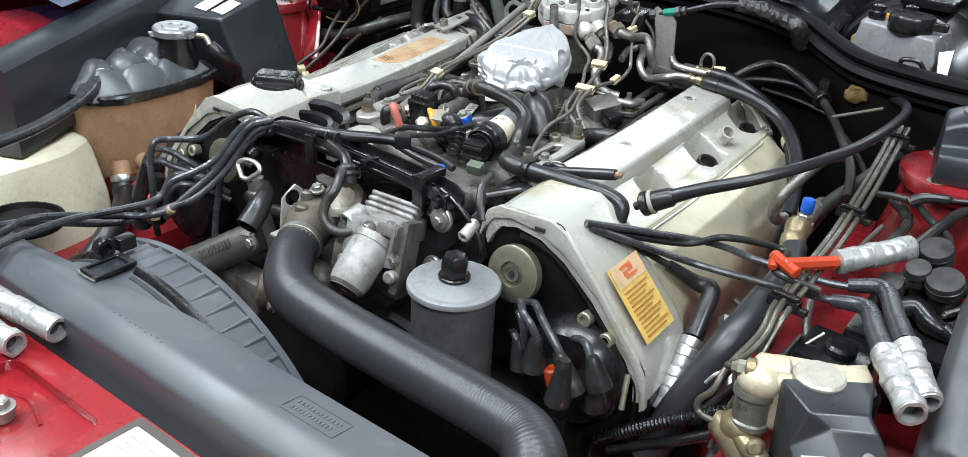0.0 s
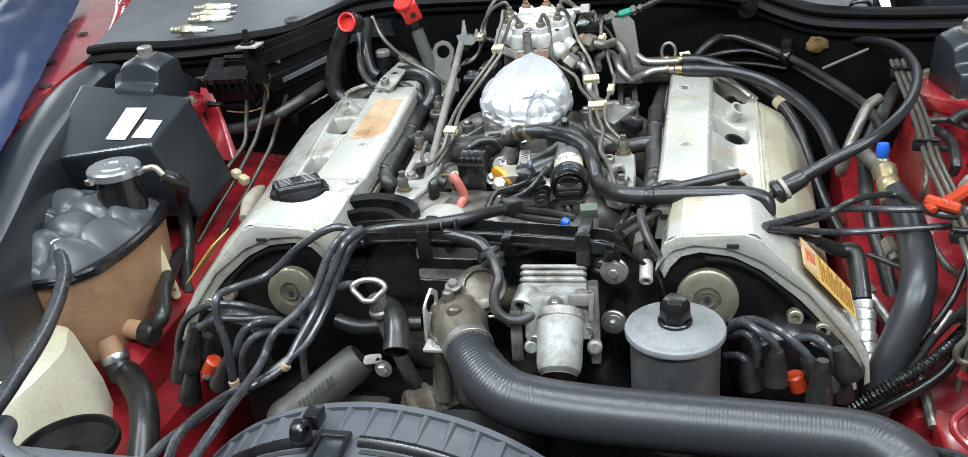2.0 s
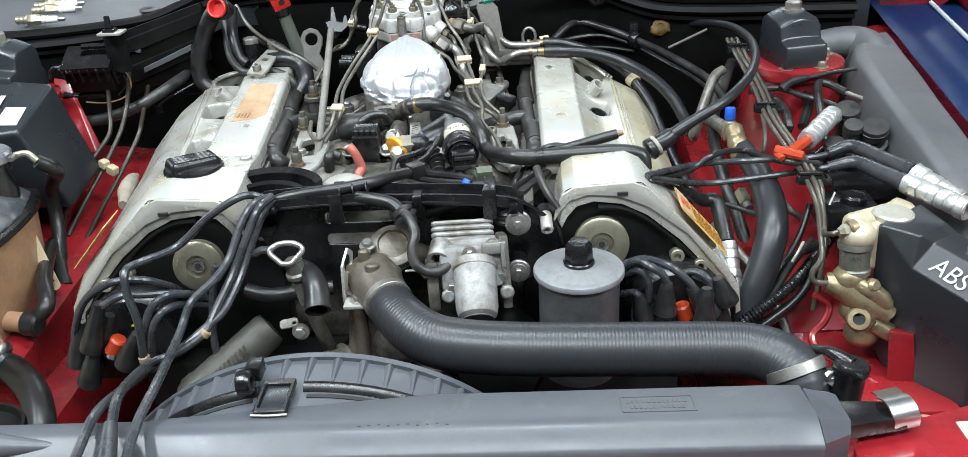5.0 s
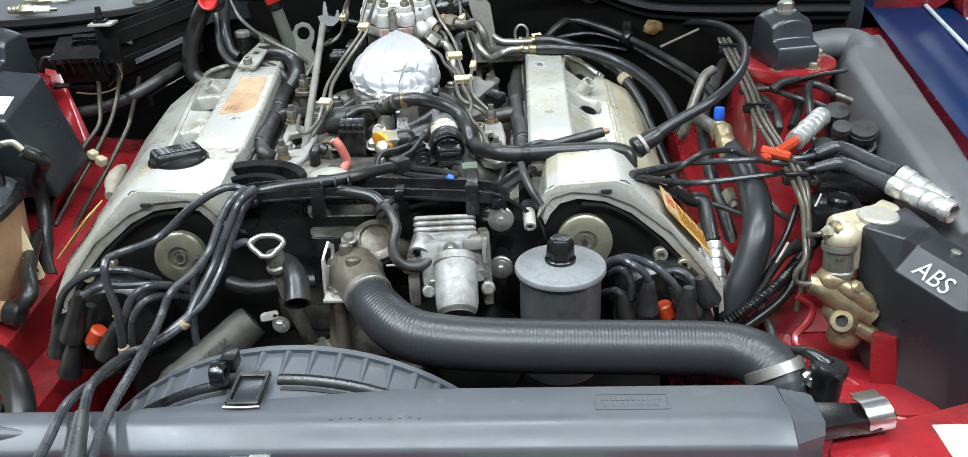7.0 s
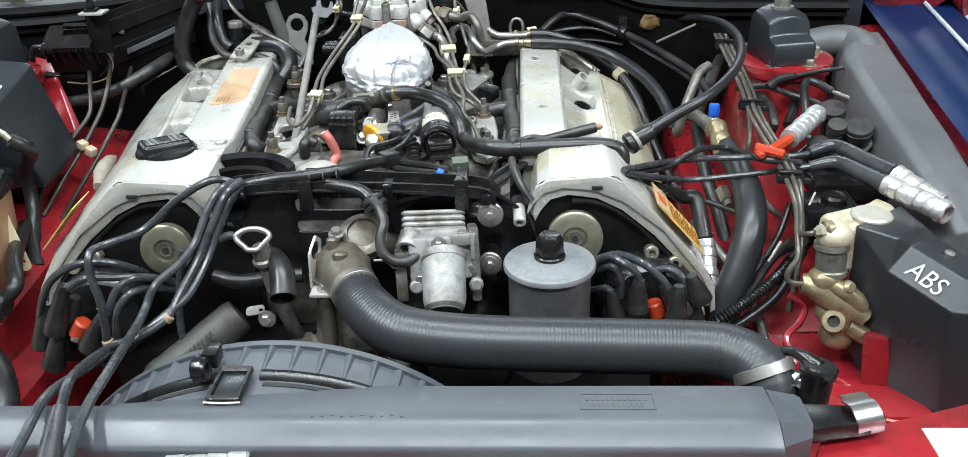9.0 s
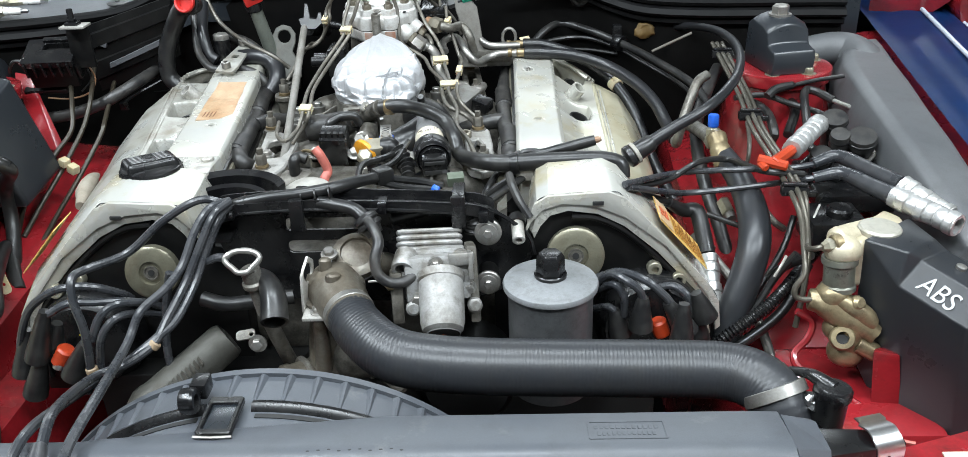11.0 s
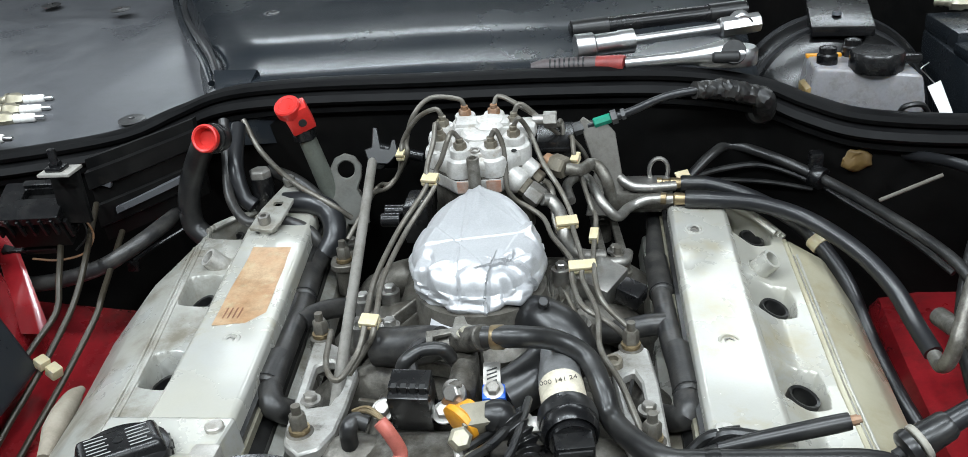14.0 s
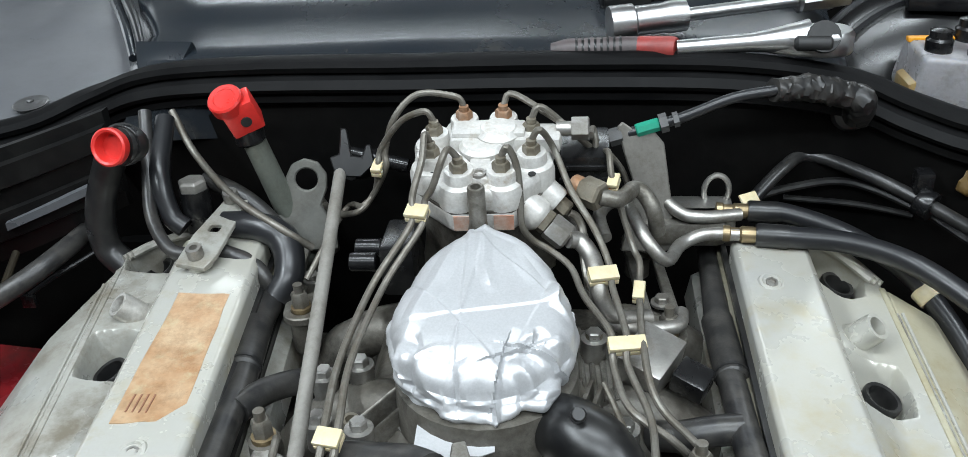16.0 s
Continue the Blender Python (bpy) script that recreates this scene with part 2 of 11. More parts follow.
white_alu = surface("blasted_pale_aluminium", (0.32, 0.32, 0.315), 0.5, 0.35, (0.22, 0.21, 0.19), 0.9, 40, 500, 0.5, stain=(0.10, 0.085, 0.065), stain_amount=0.5, stain_scale=40, dirt=0.6)
intake_plastic = surface("dark_grey_intake_plastic", (0.017, 0.020, 0.024), 0.31, 0, (0.03, 0.032, 0.036), 0.5, 10, 800, 0.03, 0.06, dirt=0.2)
steel = surface("dull_steel", (0.40, 0.39, 0.37), 0.42, 0.85, (0.2, 0.18, 0.15), 0.7, 60, 500, 0.15)
pipe_steel = surface("grey_fuel_line_steel", (0.17, 0.16, 0.14), 0.46, 0.5, (0.09, 0.075, 0.055), 0.9, 70, 500, 0.15)
chrome = surface("chrome_steel", (0.52, 0.52, 0.52), 0.33, 1.0, (0.36, 0.36, 0.36), 0.5, 40, 300, 0.05, 0.06, dirt=0.2)
zinc = surface("yellow_zinc_plate", (0.36, 0.34, 0.27), 0.4, 0.7, (0.25, 0.22, 0.14), 0.6, 50, 400, 0.15)
gold_cast = surface("yellow_passivated_casting", (0.31, 0.255, 0.155), 0.36, 0.6, (0.20, 0.15, 0.08), 0.8, 40, 300, 0.35, stain=(0.09, 0.065, 0.04), stain_amount=0.4, stain_scale=30)
brass = surface("brass", (0.30, 0.235, 0.14), 0.4, 0.85, (0.2, 0.14, 0.075), 0.5, 60, 300, 0.1)
rust = surface("rusty_steel_nut", (0.30, 0.15, 0.07), 0.6, 0.4, (0.35, 0.3, 0.25), 0.6, 120, 500, 0.3)
disc_zinc = surface("pale_zinc_disc", (0.20, 0.19, 0.14), 0.36, 0.6, (0.17, 0.15, 0.10), 0.6, 40, 400, 0.15, stain=GRIME, stain_amount=0.15, stain_scale=40)
black_plastic = surface("black_plastic", (0.0045, 0.0046, 0.0053), 0.27, 0, (0.010, 0.0097, 0.0094), 0.6, 18, 700, 0.03, 0.06, each=0.15, spec=0.45)
gloss_black = surface("glossy_black_plastic", (0.011, 0.0145, 0.0185), 0.26, 0, (0.020, 0.0215, 0.024), 0.6, 5, 500, 0.03, 0.05, stain=(0.06, 0.055, 0.045), stain_amount=0.10, stain_scale=7, dirt=0.22)
cowl_plastic = surface("dull_cowl_plastic", (0.078, 0.081, 0.088), 0.34, 0, (0.11, 0.112, 0.117), 0.6, 10, 900, 0.08, stain=(0.13, 0.13, 0.13), stain_amount=0.06, stain_scale=8, dirt=0.2)
shroud_plastic = surface("grey_black_shroud_plastic", (0.062, 0.068, 0.078), 0.40, 0, (0.075, 0.078, 0.083), 0.6, 8, 900, 0.07, stain=(0.13, 0.13, 0.13), stain_amount=0.05, stain_scale=14, dirt=0.2)
rubber = surface("black_rubber", (0.0075, 0.0076, 0.0082), 0.34, 0, (0.018, 0.017, 0.016), 0.6, 24, 500, 0.05, 0.08, each=0.25, stain=(0.024, 0.0235, 0.022), stain_amount=0.55, stain_scale=40)
dusty_rubber = surface("dusty_grey_rubber", (0.011, 0.011, 0.0118), 0.40, 0, (0.026, 0.025, 0.024), 0.8, 30, 320, 0.22, 0.10, each=0.2, stain=(0.045, 0.042, 0.038), stain_amount=0.65, stain_scale=60)
shiny_rubber = surface("shiny_black_rubber", (0.010, 0.0105, 0.012), 0.33, 0, (0.016, 0.016, 0.017), 0.5, 14, 500, 0.0, 0.02, each=0.2, dirt=0.12)
lead_rubber = surface("grey_ignition_lead_rubber", (0.026, 0.028, 0.032), 0.28, 0, (0.07, 0.07, 0.072), 0.6, 40, 300, 0.12, 0.05, each=0.15, dirt=0.2)
hose_rubber = surface("ribbed_coolant_hose_rubber", (0.020, 0.0215, 0.0245), 0.38, 0, (0.027, 0.028, 0.031), 0.6, 6, 900, 0.05, 0.03)
seal_rubber = surface("seal_rubber", (0.003, 0.003, 0.0033), 0.55, 0, (0.009, 0.009, 0.009), 0.5, 14, 500, 0.06, spec=0.12, dirt=0.08)
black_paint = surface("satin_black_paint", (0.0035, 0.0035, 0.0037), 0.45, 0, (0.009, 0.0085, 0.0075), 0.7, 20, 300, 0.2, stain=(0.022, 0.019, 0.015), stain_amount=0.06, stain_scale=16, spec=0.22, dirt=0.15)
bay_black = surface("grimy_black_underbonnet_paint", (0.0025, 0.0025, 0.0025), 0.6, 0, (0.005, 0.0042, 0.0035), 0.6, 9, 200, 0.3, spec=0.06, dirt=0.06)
red_paint = surface("red_body_paint", (0.265, 0.013, 0.018), 0.26, 0, (0.19, 0.010, 0.013), 0.8, 7, 200, 0.06, 0.1, coat=0.6, stain=(0.06, 0.014, 0.012), stain_amount=0.34, stain_scale=9, dirt=0.25)
bright_red = surface("bright_red_plastic", (0.55, 0.025, 0.02), 0.36, 0, (0.40, 0.018, 0.015), 0.4, 40, 300, 0.1, dirt=0.12)
faded_red = surface("faded_red_rubber", (0.46, 0.13, 0.10), 0.5, 0, (0.36, 0.10, 0.08), 0.5, 50, 300, 0.2)
orange_plastic = surface("orange_plastic", (0.42, 0.042, 0.010), 0.4, 0, (0.34, 0.035, 0.010), 0.4, 50, 300, 0.1)
blue_plastic = surface("blue_plastic", (0.01, 0.10, 0.55), 0.4, 0, (0.01, 0.07, 0.35), 0.4, 60, 300, 0.1)
blue_cloth = surface("satin_blue_wing_cover", (0.005, 0.032, 0.125), 0.36, 0, (0.004, 0.026, 0.10), 0.5, 4, 700, 0.05, coat=0.15, dirt=0.12)
yellow_plastic = surface("yellow_plastic", (0.66, 0.28, 0.015), 0.4, 0, (0.6, 0.28, 0.03), 0.4, 60, 300, 0.1)
cream_plastic = surface("cream_nylon", (0.54, 0.47, 0.31), 0.45, 0, (0.44, 0.36, 0.20), 0.6, 60, 400, 0.15, trans=0.2, dirt=0.2)
tank_plastic = surface("brown_stained_tank_plastic", (0.40, 0.24, 0.14), 0.42, 0, (0.25, 0.13, 0.07), 0.6, 9, 300, 0.15, trans=0.25)
bottle_plastic = surface("yellowed_white_polyethylene", (0.66, 0.62, 0.48), 0.45, 0, (0.55, 0.48, 0.30), 0.6, 7, 300, 0.12, trans=0.3, stain=(0.35, 0.29, 0.18), stain_amount=0.08, stain_scale=20, dirt=0.2)
clear_plastic = surface("cloudy_reservoir_plastic", (0.24, 0.235, 0.245), 0.3, 0, (0.17, 0.16, 0.16), 0.6, 10, 300, 0.04, trans=0.25)
tape = surface("silver_duct_tape", (0.46, 0.465, 0.475), 0.41, 0.40, (0.40, 0.405, 0.415), 0.5, 30, 700, 0.05, 0.06, dirt=0.08)
copper_label = surface("peeled_copper_label", (0.42, 0.24, 0.125), 0.40, 0.3, (0.56, 0.42, 0.27), 0.95, 30, 350, 0.12, stain=(0.50, 0.44, 0.28), stain_amount=0.25, stain_scale=40)
paper = surface("white_label_paper", (0.54, 0.52, 0.50), 0.5, 0, (0.6, 0.58, 0.52), 0.5, 40, 300, 0.05, dirt=0.12)
cream_paper = surface("aged_cream_label", (0.60, 0.55, 0.44), 0.5, 0, (0.50, 0.43, 0.30), 0.5, 30, 300, 0.05)
yellow_label = surface("yellow_warning_label", (0.58, 0.38, 0.10), 0.45, 0, (0.50, 0.34, 0.13), 0.5, 30, 300, 0.05)
ink = surface("dark_print", (0.06, 0.05, 0.045), 0.6, 0, bump=0, dirt=0.12)
grey_ink = surface("worn_grey_print", (0.30, 0.30, 0.30), 0.6, 0, bump=0)
red_ink = surface("red_print", (0.55, 0.12, 0.05), 0.5, 0, bump=0, dirt=0.12)
porcelain = surface("white_plug_ceramic", (0.78, 0.77, 0.74), 0.2, 0, (0.66, 0.62, 0.55), 0.4, 60, 300, 0.03, dirt=0.12)
# near-black shade painted into holes and slots; also black fittings, seams and flecks
hole_shade_and_black = surface("hole_shade_and_black_bits", (0.012, 0.012, 0.012), 0.6, 0, bump=0)
concrete = surface("grey_workshop_floor", (0.16, 0.155, 0.15), 0.55, 0, (0.13, 0.125, 0.12), 0.7, 2, 60, 0.3)
wall_paint = surface("pale_workshop_wall", (0.46, 0.46, 0.45), 0.7, 0, (0.36, 0.36, 0.35), 0.5, 1.5, 50, 0.1)

# ---- the workshop round the car ----
def slab(name, x0, x1, y0, y1, z0, z1, material, label, cat):
    return solo(name, box(x0, x1, y0, y1, z0, z1, 0), material, label, cat, kind="structure")


slab("floor", -4, 4, -4, 4, -0.1, 0, concrete, "grey sealed concrete workshop floor", "floor")
slab("ceiling", -4, 4, -4, 4, 3.0, 3.1, wall_paint, "pale workshop ceiling", "ceiling")
slab("wall_north", -4, 4, 4, 4.1, 0, 3.0, wall_paint, "pale plastered workshop wall", "wall")
slab("wall_south", -4, 4, -4.1, -4, 0, 3.0, wall_paint, "pale plastered workshop wall", "wall")
slab("wall_west", -4.1, -4, -4, 4, 0, 3.0, wall_paint, "pale plastered workshop wall", "wall")
slab("wall_east", 4, 4.1, -4, 4, 0, 3.0, wall_paint, "pale plastered workshop wall", "wall")

# ---- car body: red inner wings, black bulkhead, front panel ----
def inner_wing(side, wob):
    """The sheet that slopes from the wing's top edge down to the chassis rail."""
    s = side
    loops = []
    for y in np.linspace(-0.45, 0.60, 22):
        bulge = 0.02 * math.sin((y + 0.2) * 7 + wob)
        prof = [(0.78, 0.935), (0.72, 0.938), (0.672, 0.932), (0.650, 0.905), (0.632 + bulge * 0.3, 0.80), (0.60 + bulge, 0.745), (0.53 + bulge, 0.715), (0.46 + bulge * 0.5, 0.70), (0.405, 0.685), (0.385, 0.60), (0.385, 0.40),
                (0.40, 0.40), (0.78, 0.40)]
        drop = 0.0 if s < 0 else 0.053 - 0.073 * y
        loops.append([(s * x, y, z - (drop if z > 0.9 else 0.0)) for x, z in prof])
    return loft(loops)


solo("inner_wing", inner_wing(-1, 0.4), red_paint, "red painted inner wing with grimy lower rail", "body panel", kind="structure")
solo("inner_wing", inner_wing(1, 1.4), red_paint, "red painted inner wing with grimy lower rail", "body panel", kind="structure")

# sloping red rail of the left inner wing, seen between the intake box and the engine
solo("inner_wing_rail", rough_up(loft([[(x0, y, z0), (x0 + 0.02, y, z0 + 0.004), (x1 - 0.012, y, z1 + 0.002), (x1, y, z1 - 0.006), (x1, y, 0.62), (x0, y, 0.62)] for y, x0, z0, x1, z1 in ((-0.02, -0.62, 0.752, -0.445, 0.745), (0.15, -0.61, 0.784, -0.438, 0.772), (0.25, -0.60, 0.792, -0.432, 0.780), (0.36, -0.60, 0.80, -0.425, 0.785), (0.45, -0.60, 0.808, -0.415, 0.792), (0.50, -0.60, 0.812, -0.41, 0.795))]), 0.003, 12), red_paint, "red painted inner wing rail with dents", "body panel", kind="structure")
solo("inner_wing_rail", rough_up(loft([[(x0, y, 0.66), (x0 + 0.004, y, z0 - 0.012), (x0 + 0.012, y, z0), (x0 + 0.050, y, z0 + 0.010), (0.62, y, z0 + 0.014), (0.62, y, 0.66)] for y, x0, z0 in ((0.02, 0.405, 0.715), (0.10, 0.392, 0.745), (0.18, 0.378, 0.768), (0.28, 0.370, 0.780), (0.40, 0.374, 0.786), (0.50, 0.380, 0.790), (0.545, 0.386, 0.788), (0.575, 0.396, 0.775), (0.59, 0.41, 0.745))]), 0.003, 12), red_paint, "red painted inner wing rail beside the engine", "body panel", kind="structure")
CREST = [(-0.80, 0.505, 0.995), (-0.74, 0.502, 1.0), (-0.63, 0.50, 1.0), (-0.53, 0.532, 1.0), (-0.456, 0.573, 1.002), (-0.404, 0.600, 1.018), (-0.340, 0.592, 1.040), (-0.240, 0.574, 1.052),
         (-0.10, 0.570, 1.053), (0.034, 0.570, 1.053), (0.163, 0.565, 1.051), (0.254, 0.568, 1.036), (0.304, 0.552, 1.019), (0.355, 0.53, 1.008), (0.44, 0.512, 1.005), (0.55, 0.515, 1.002),
         (0.61, 0.514, 1.001), (0.645, 0.513, 1.0)]


def along(path, profile, closed=False):
    """Sweeps a (back, up) profile along a path that lies mostly level."""
    pts, _ = smooth_path(path, 0.012)
    loops = []
    for i, p in enumerate(pts):
        t = pts[min(i + 1, len(pts) - 1)] - pts[max(i - 1, 0)]
        back = Vector((-t.y, t.x, 0)).normalized()
        loops.append([p + back * u + Vector((0, 0, v)) for u, v in profile])
    return loft(loops)


seal = thing("bonnet_seal", (0, 0.55, 0.95), "black rubber bonnet seal with twin lips along the bulkhead", "seal")
part("lip", along(CREST, [(0.020, -0.003), (0.014, 0.001), (0.006, 0.002), (0.000, -0.001), (-0.002, -0.006), (0.000, -0.011), (0.010, -0.012), (0.018, -0.010)]), seal_rubber, seal)
part("base", along(CREST, [(0.016, -0.012), (0.004, -0.0125), (-0.004, -0.016), (-0.008, -0.023), (-0.005, -0.027), (0.004, -0.026), (0.014, -0.026)]), seal_rubber, seal)
part("lower_bead", along(CREST, [(0.016, -0.027), (0.005, -0.027), (0.000, -0.031), (0.000, -0.037), (0.006, -0.040), (0.018, -0.038)]), seal_rubber, seal)

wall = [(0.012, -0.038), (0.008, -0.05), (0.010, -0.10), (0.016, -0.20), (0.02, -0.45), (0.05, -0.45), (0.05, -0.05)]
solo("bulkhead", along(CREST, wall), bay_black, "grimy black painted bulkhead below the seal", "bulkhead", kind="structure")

# ---- engine ----
block = solo("engine_block", join(box(-0.30, 0.30, 0.03, 0.54, 0.50, 0.80, 0.01), box(-0.12, 0.12, 0.02, 0.50, 0.80, 0.855, 0.01)), dirty_alu, "grimy cast engine block and valley below the intake", "engine block")


def bx(s, x, y):
    """x on a bank: straight on the one, slightly splayed on the other."""
    if s > 0:
        return x
    k, d = min(1.0, max(0.0, (x - 0.230) / 0.0425)), max(0.0, y - 0.05)
    return -(x + (1 - k) * (0.0215 + 0.078 * d) + k * (0.006 + 0.135 * d))


RIM = [(0.166, 0.890), (0.169, 0.903), (0.174, 0.917), (0.187, 0.925), (0.246, 0.928), (0.262, 0.921), (0.296, 0.884), (0.348, 0.825), (0.360, 0.805), (0.364, 0.775)]
ARCH = [(0.352, 0.775), (0.350, 0.795), (0.339, 0.815), (0.297, 0.862), (0.262, 0.892), (0.235, 0.906), (0.206, 0.910), (0.188, 0.905), (0.178, 0.893), (0.172, 0.880)]


def front_poly(s, grow=0.0, lift=0.0, inner=0.0, flare=0.0):
    k = 1.0 if s > 0 else 1.03
    cx, cz = 0.262, 0.83
    out = []
    for i, (x, z) in enumerate(RIM):
        d = Vector((x - cx, z - cz)).normalized() * grow
        x += flare if i > 5 else flare * 0.6 if i == 5 else 0.0
        out.append((s * k * (x + d.x), z + d.y + lift))
    for x, z in ARCH:
        d = Vector((x - cx, z - cz)).normalized() * inner
        out.append((s * k * (x + d.x), z + d.y + lift * 0.2))
    return out


def at_y(poly, y):
    return [(x, y, z) for x, z in poly]


put = part


def valve_cover(s, wide):
    side_label = "silver painted V8 valve cover with yellowed stains" if s > 0 else "silver painted V8 valve cover with peeled copper label and grime"
    cov = thing("valve_cover", (bx(s, 0.22, 0.3), 0.3, 0.80), side_label, "valve cover", "engine valve covers")
    def part(name, bm, material, parent, label=""):
        """A part of the cover, which climbs slightly towards the back."""
        for v in bm.verts:
            v.co.z += 0.075 * max(0.0, v.co.y - 0.24)
        return put(name, bm, material, parent, label)

    ys = [0.095, 0.12, 0.20, 0.30, 0.40, 0.475, 0.490]
    # raised flat plate above the inner camshaft
    loops = []
    for y in ys:
        e = 0.006 if y in (ys[0], ys[-1]) else 0.0
        loops.append([(bx(s, x, y), y, z) for x, z in ((0.157, 0.872), (0.157 + e, 0.915 - e), (0.161 + e, 0.919 - e), (0.210 + wide - e, 0.917 - e), (0.215 + wide - e, 0.912 - e), (0.216 + wide, 0.872))])
    part("top_plate", chamfer(loft(loops), 0.0015, 2, 0.7), silver_paint, cov)
    # dark gasket and ledge along the inner side
    part("gasket", loft([[(bx(s, x, y), y, z) for x, z in ((0.145, 0.862), (0.145, 0.874), (0.1565, 0.886), (0.1565, 0.860))] for y in (0.10, 0.3, 0.51)]), rubber, cov)
    part("ledge", loft([[(bx(s, x, y), y, z) for x, z in ((0.130, 0.840), (0.134, 0.862), (0.1445, 0.868), (0.1445, 0.840))] for y in (0.10, 0.3, 0.51)]), worn_silver, cov)
    part("gasket", loft([[(bx(s, x, y), y, z) for x, z in ((0.1535, 0.894), (0.1535, 0.899), (0.1575, 0.900), (0.1575, 0.893))] for y in (0.10, 0.3, 0.51)]), rubber, cov)
    part("joint_face", loft([[(bx(s, x, y), y, z) for x, z in ((0.1500, 0.888), (0.1510, 0.8935), (0.1575, 0.8935), (0.1575, 0.886))] for y in (0.10, 0.3, 0.51)]), zinc, cov)
    # valley between the camshafts, closed at the back by a slanted ribbed wall
    paint = silver_paint if s > 0 else worn_silver
    lift = 0.0 if s > 0 else 0.020
    pin = 0.215 + wide
    wells = (0.484, 0.358, 0.234, 0.112)
    mid = 0.2385 + wide * 0.7
    bm = bmesh.new()
    nx, ny = 60, 330
    ease = lambda v: v * v * (3 - 2 * v)
    grid = {}
    for j in range(ny + 1):
        y = 0.10 + 0.425 * j / ny
        k = min(1.0, max(0.0, (y - 0.486) / 0.04))
        out = 0.2725 + (pin + 0.008 - 0.2725) * k
        for i in range(nx + 1):
            u = i / nx
            x = pin - 0.004 + (out - pin + 0.004) * u
            z = 0.8975 - (0.0185 - lift) * ease(min(1.0, u / 0.62))
            for w in wells:
                far = max(abs(x - mid) / 0.0205, abs(y - w) / 0.0235) * 0.62 + math.hypot((x - mid) / 0.0205, (y - w) / 0.0235) * 0.38
                dip = ease(min(1.0, max(0.0, (1.20 - far) / 0.40)))
                z = z * (1 - dip) + (0.857 + lift * 0.5) * dip
            grid[i, j] = bm.verts.new((bx(s, x, y), y, z))
    for i in range(nx):
        for j in range(ny):
            bm.faces.new((grid[i, j], grid[i + 1, j], grid[i + 1, j + 1], grid[i, j + 1]))
    part("plug_valley", bm, paint, cov)
    for i, (dx, dy, dz) in enumerate(((0.0, 0.0, 0.0), (0.006, 0.004, -0.004), (0.012, 0.008, -0.008))):
        a, b = (pin + 0.002 + dx, 0.505 + dy, 0.905 + dz), (0.266 + dx * 0.8, 0.474 + dy * 0.6, 0.884 + lift + dz)
        part("rear_rib", tube([(bx(s, a[0], a[1]), a[1], a[2]), (bx(s, (a[0] + b[0]) / 2 + 0.003, 0.49), (a[1] + b[1]) / 2 + 0.002, (a[2] + b[2]) / 2), (bx(s, b[0], b[1]), b[1], b[2])], 0.0036, 8), paint, cov)
    part("rear_wall", loft([[(bx(s, x, y), y, z) for x, y, z in ((pin, 0.516, 0.80), (pin, 0.516, 0.900), (0.274, 0.474, 0.878 + lift), (0.276, 0.474, 0.80))], [(bx(s, x, y), y, z) for x, y, z in ((pin + 0.010, 0.532, 0.80), (pin + 0.010, 0.530, 0.885), (0.284, 0.486, 0.862 + lift), (0.288, 0.490, 0.80))]]), paint, cov)
    # outer camshaft cover, cut off at an angle at the back
    slant = 0.55 if s > 0 else 2.3
    prof = [(0.2695, 0.79), (0.2695, 0.874), (0.2715, 0.880), (0.275, 0.8805), (0.2765, 0.878), (0.278, 0.8785), (0.306, 0.868), (0.310, 0.865), (0.331, 0.838), (0.341, 0.815), (0.346, 0.79), (0.346, 0.70), (0.2695, 0.70)]
    loops = []
    for k in range(9):
        u = k / 8
        ring = []
        for x, z in prof:
            yend = 0.470 - slant * max(0.0, x - 0.272) - (0.0 if s > 0 else 0.006)
            y = 0.06 + (yend - 0.06) * u
            ring.append((bx(s, x + (0.0 if s > 0 or x < 0.305 else 0.004 if x < 0.32 else 0.012), y), y, z + lift))
        loops.append(ring)
    for ring_pts in (loops[-1],):
        back = [(x + (0.002 if s > 0 else -0.002) * (i / 8), y + 0.010, z - 0.008) for i, (x, y, z) in enumerate(ring_pts)]
    loops.append(back)
    part("outer_cover", chamfer(loft(loops), 0.0012, 2, 0.5), cream_cover if s > 0 else worn_silver, cov)
    part("seam", tube([(bx(s, 0.2768, y), y, 0.8785 + lift) for y in (0.08, 0.2, 0.3, 0.44)], 0.0009, 6), worn_silver, cov)
    part("ledge_bead", tube([(bx(s, 0.2805, y), y, 0.8785 + lift) for y in (0.08, 0.2, 0.3, 0.44)], 0.0014, 8), paint, cov)
    part("flange", loft([[(bx(s, x, y), y, z) for x, z in ((0.345, 0.700), (0.345, 0.735), (0.356, 0.735), (0.356, 0.700))] for y in (0.05, 0.2, 0.40)]), worn_silver, cov)
    # plug wells: standing rubber sleeves in square pockets
    for y in wells:
        base = Vector((bx(s, 0.2385 + wide * 0.7, y), y, 0.857 + lift * 0.5))
        d = Vector((s * 0.34, -0.06, 0.93)).normalized()
        well = part("plug_well", rev([(0.0118, -0.012), (0.0122, 0.010), (0.0134, 0.012), (0.0136, 0.017), (0.0128, 0.0185), (0.0104, 0.0178), (0.0098, -0.004)], base, d, 28), rubber, cov)
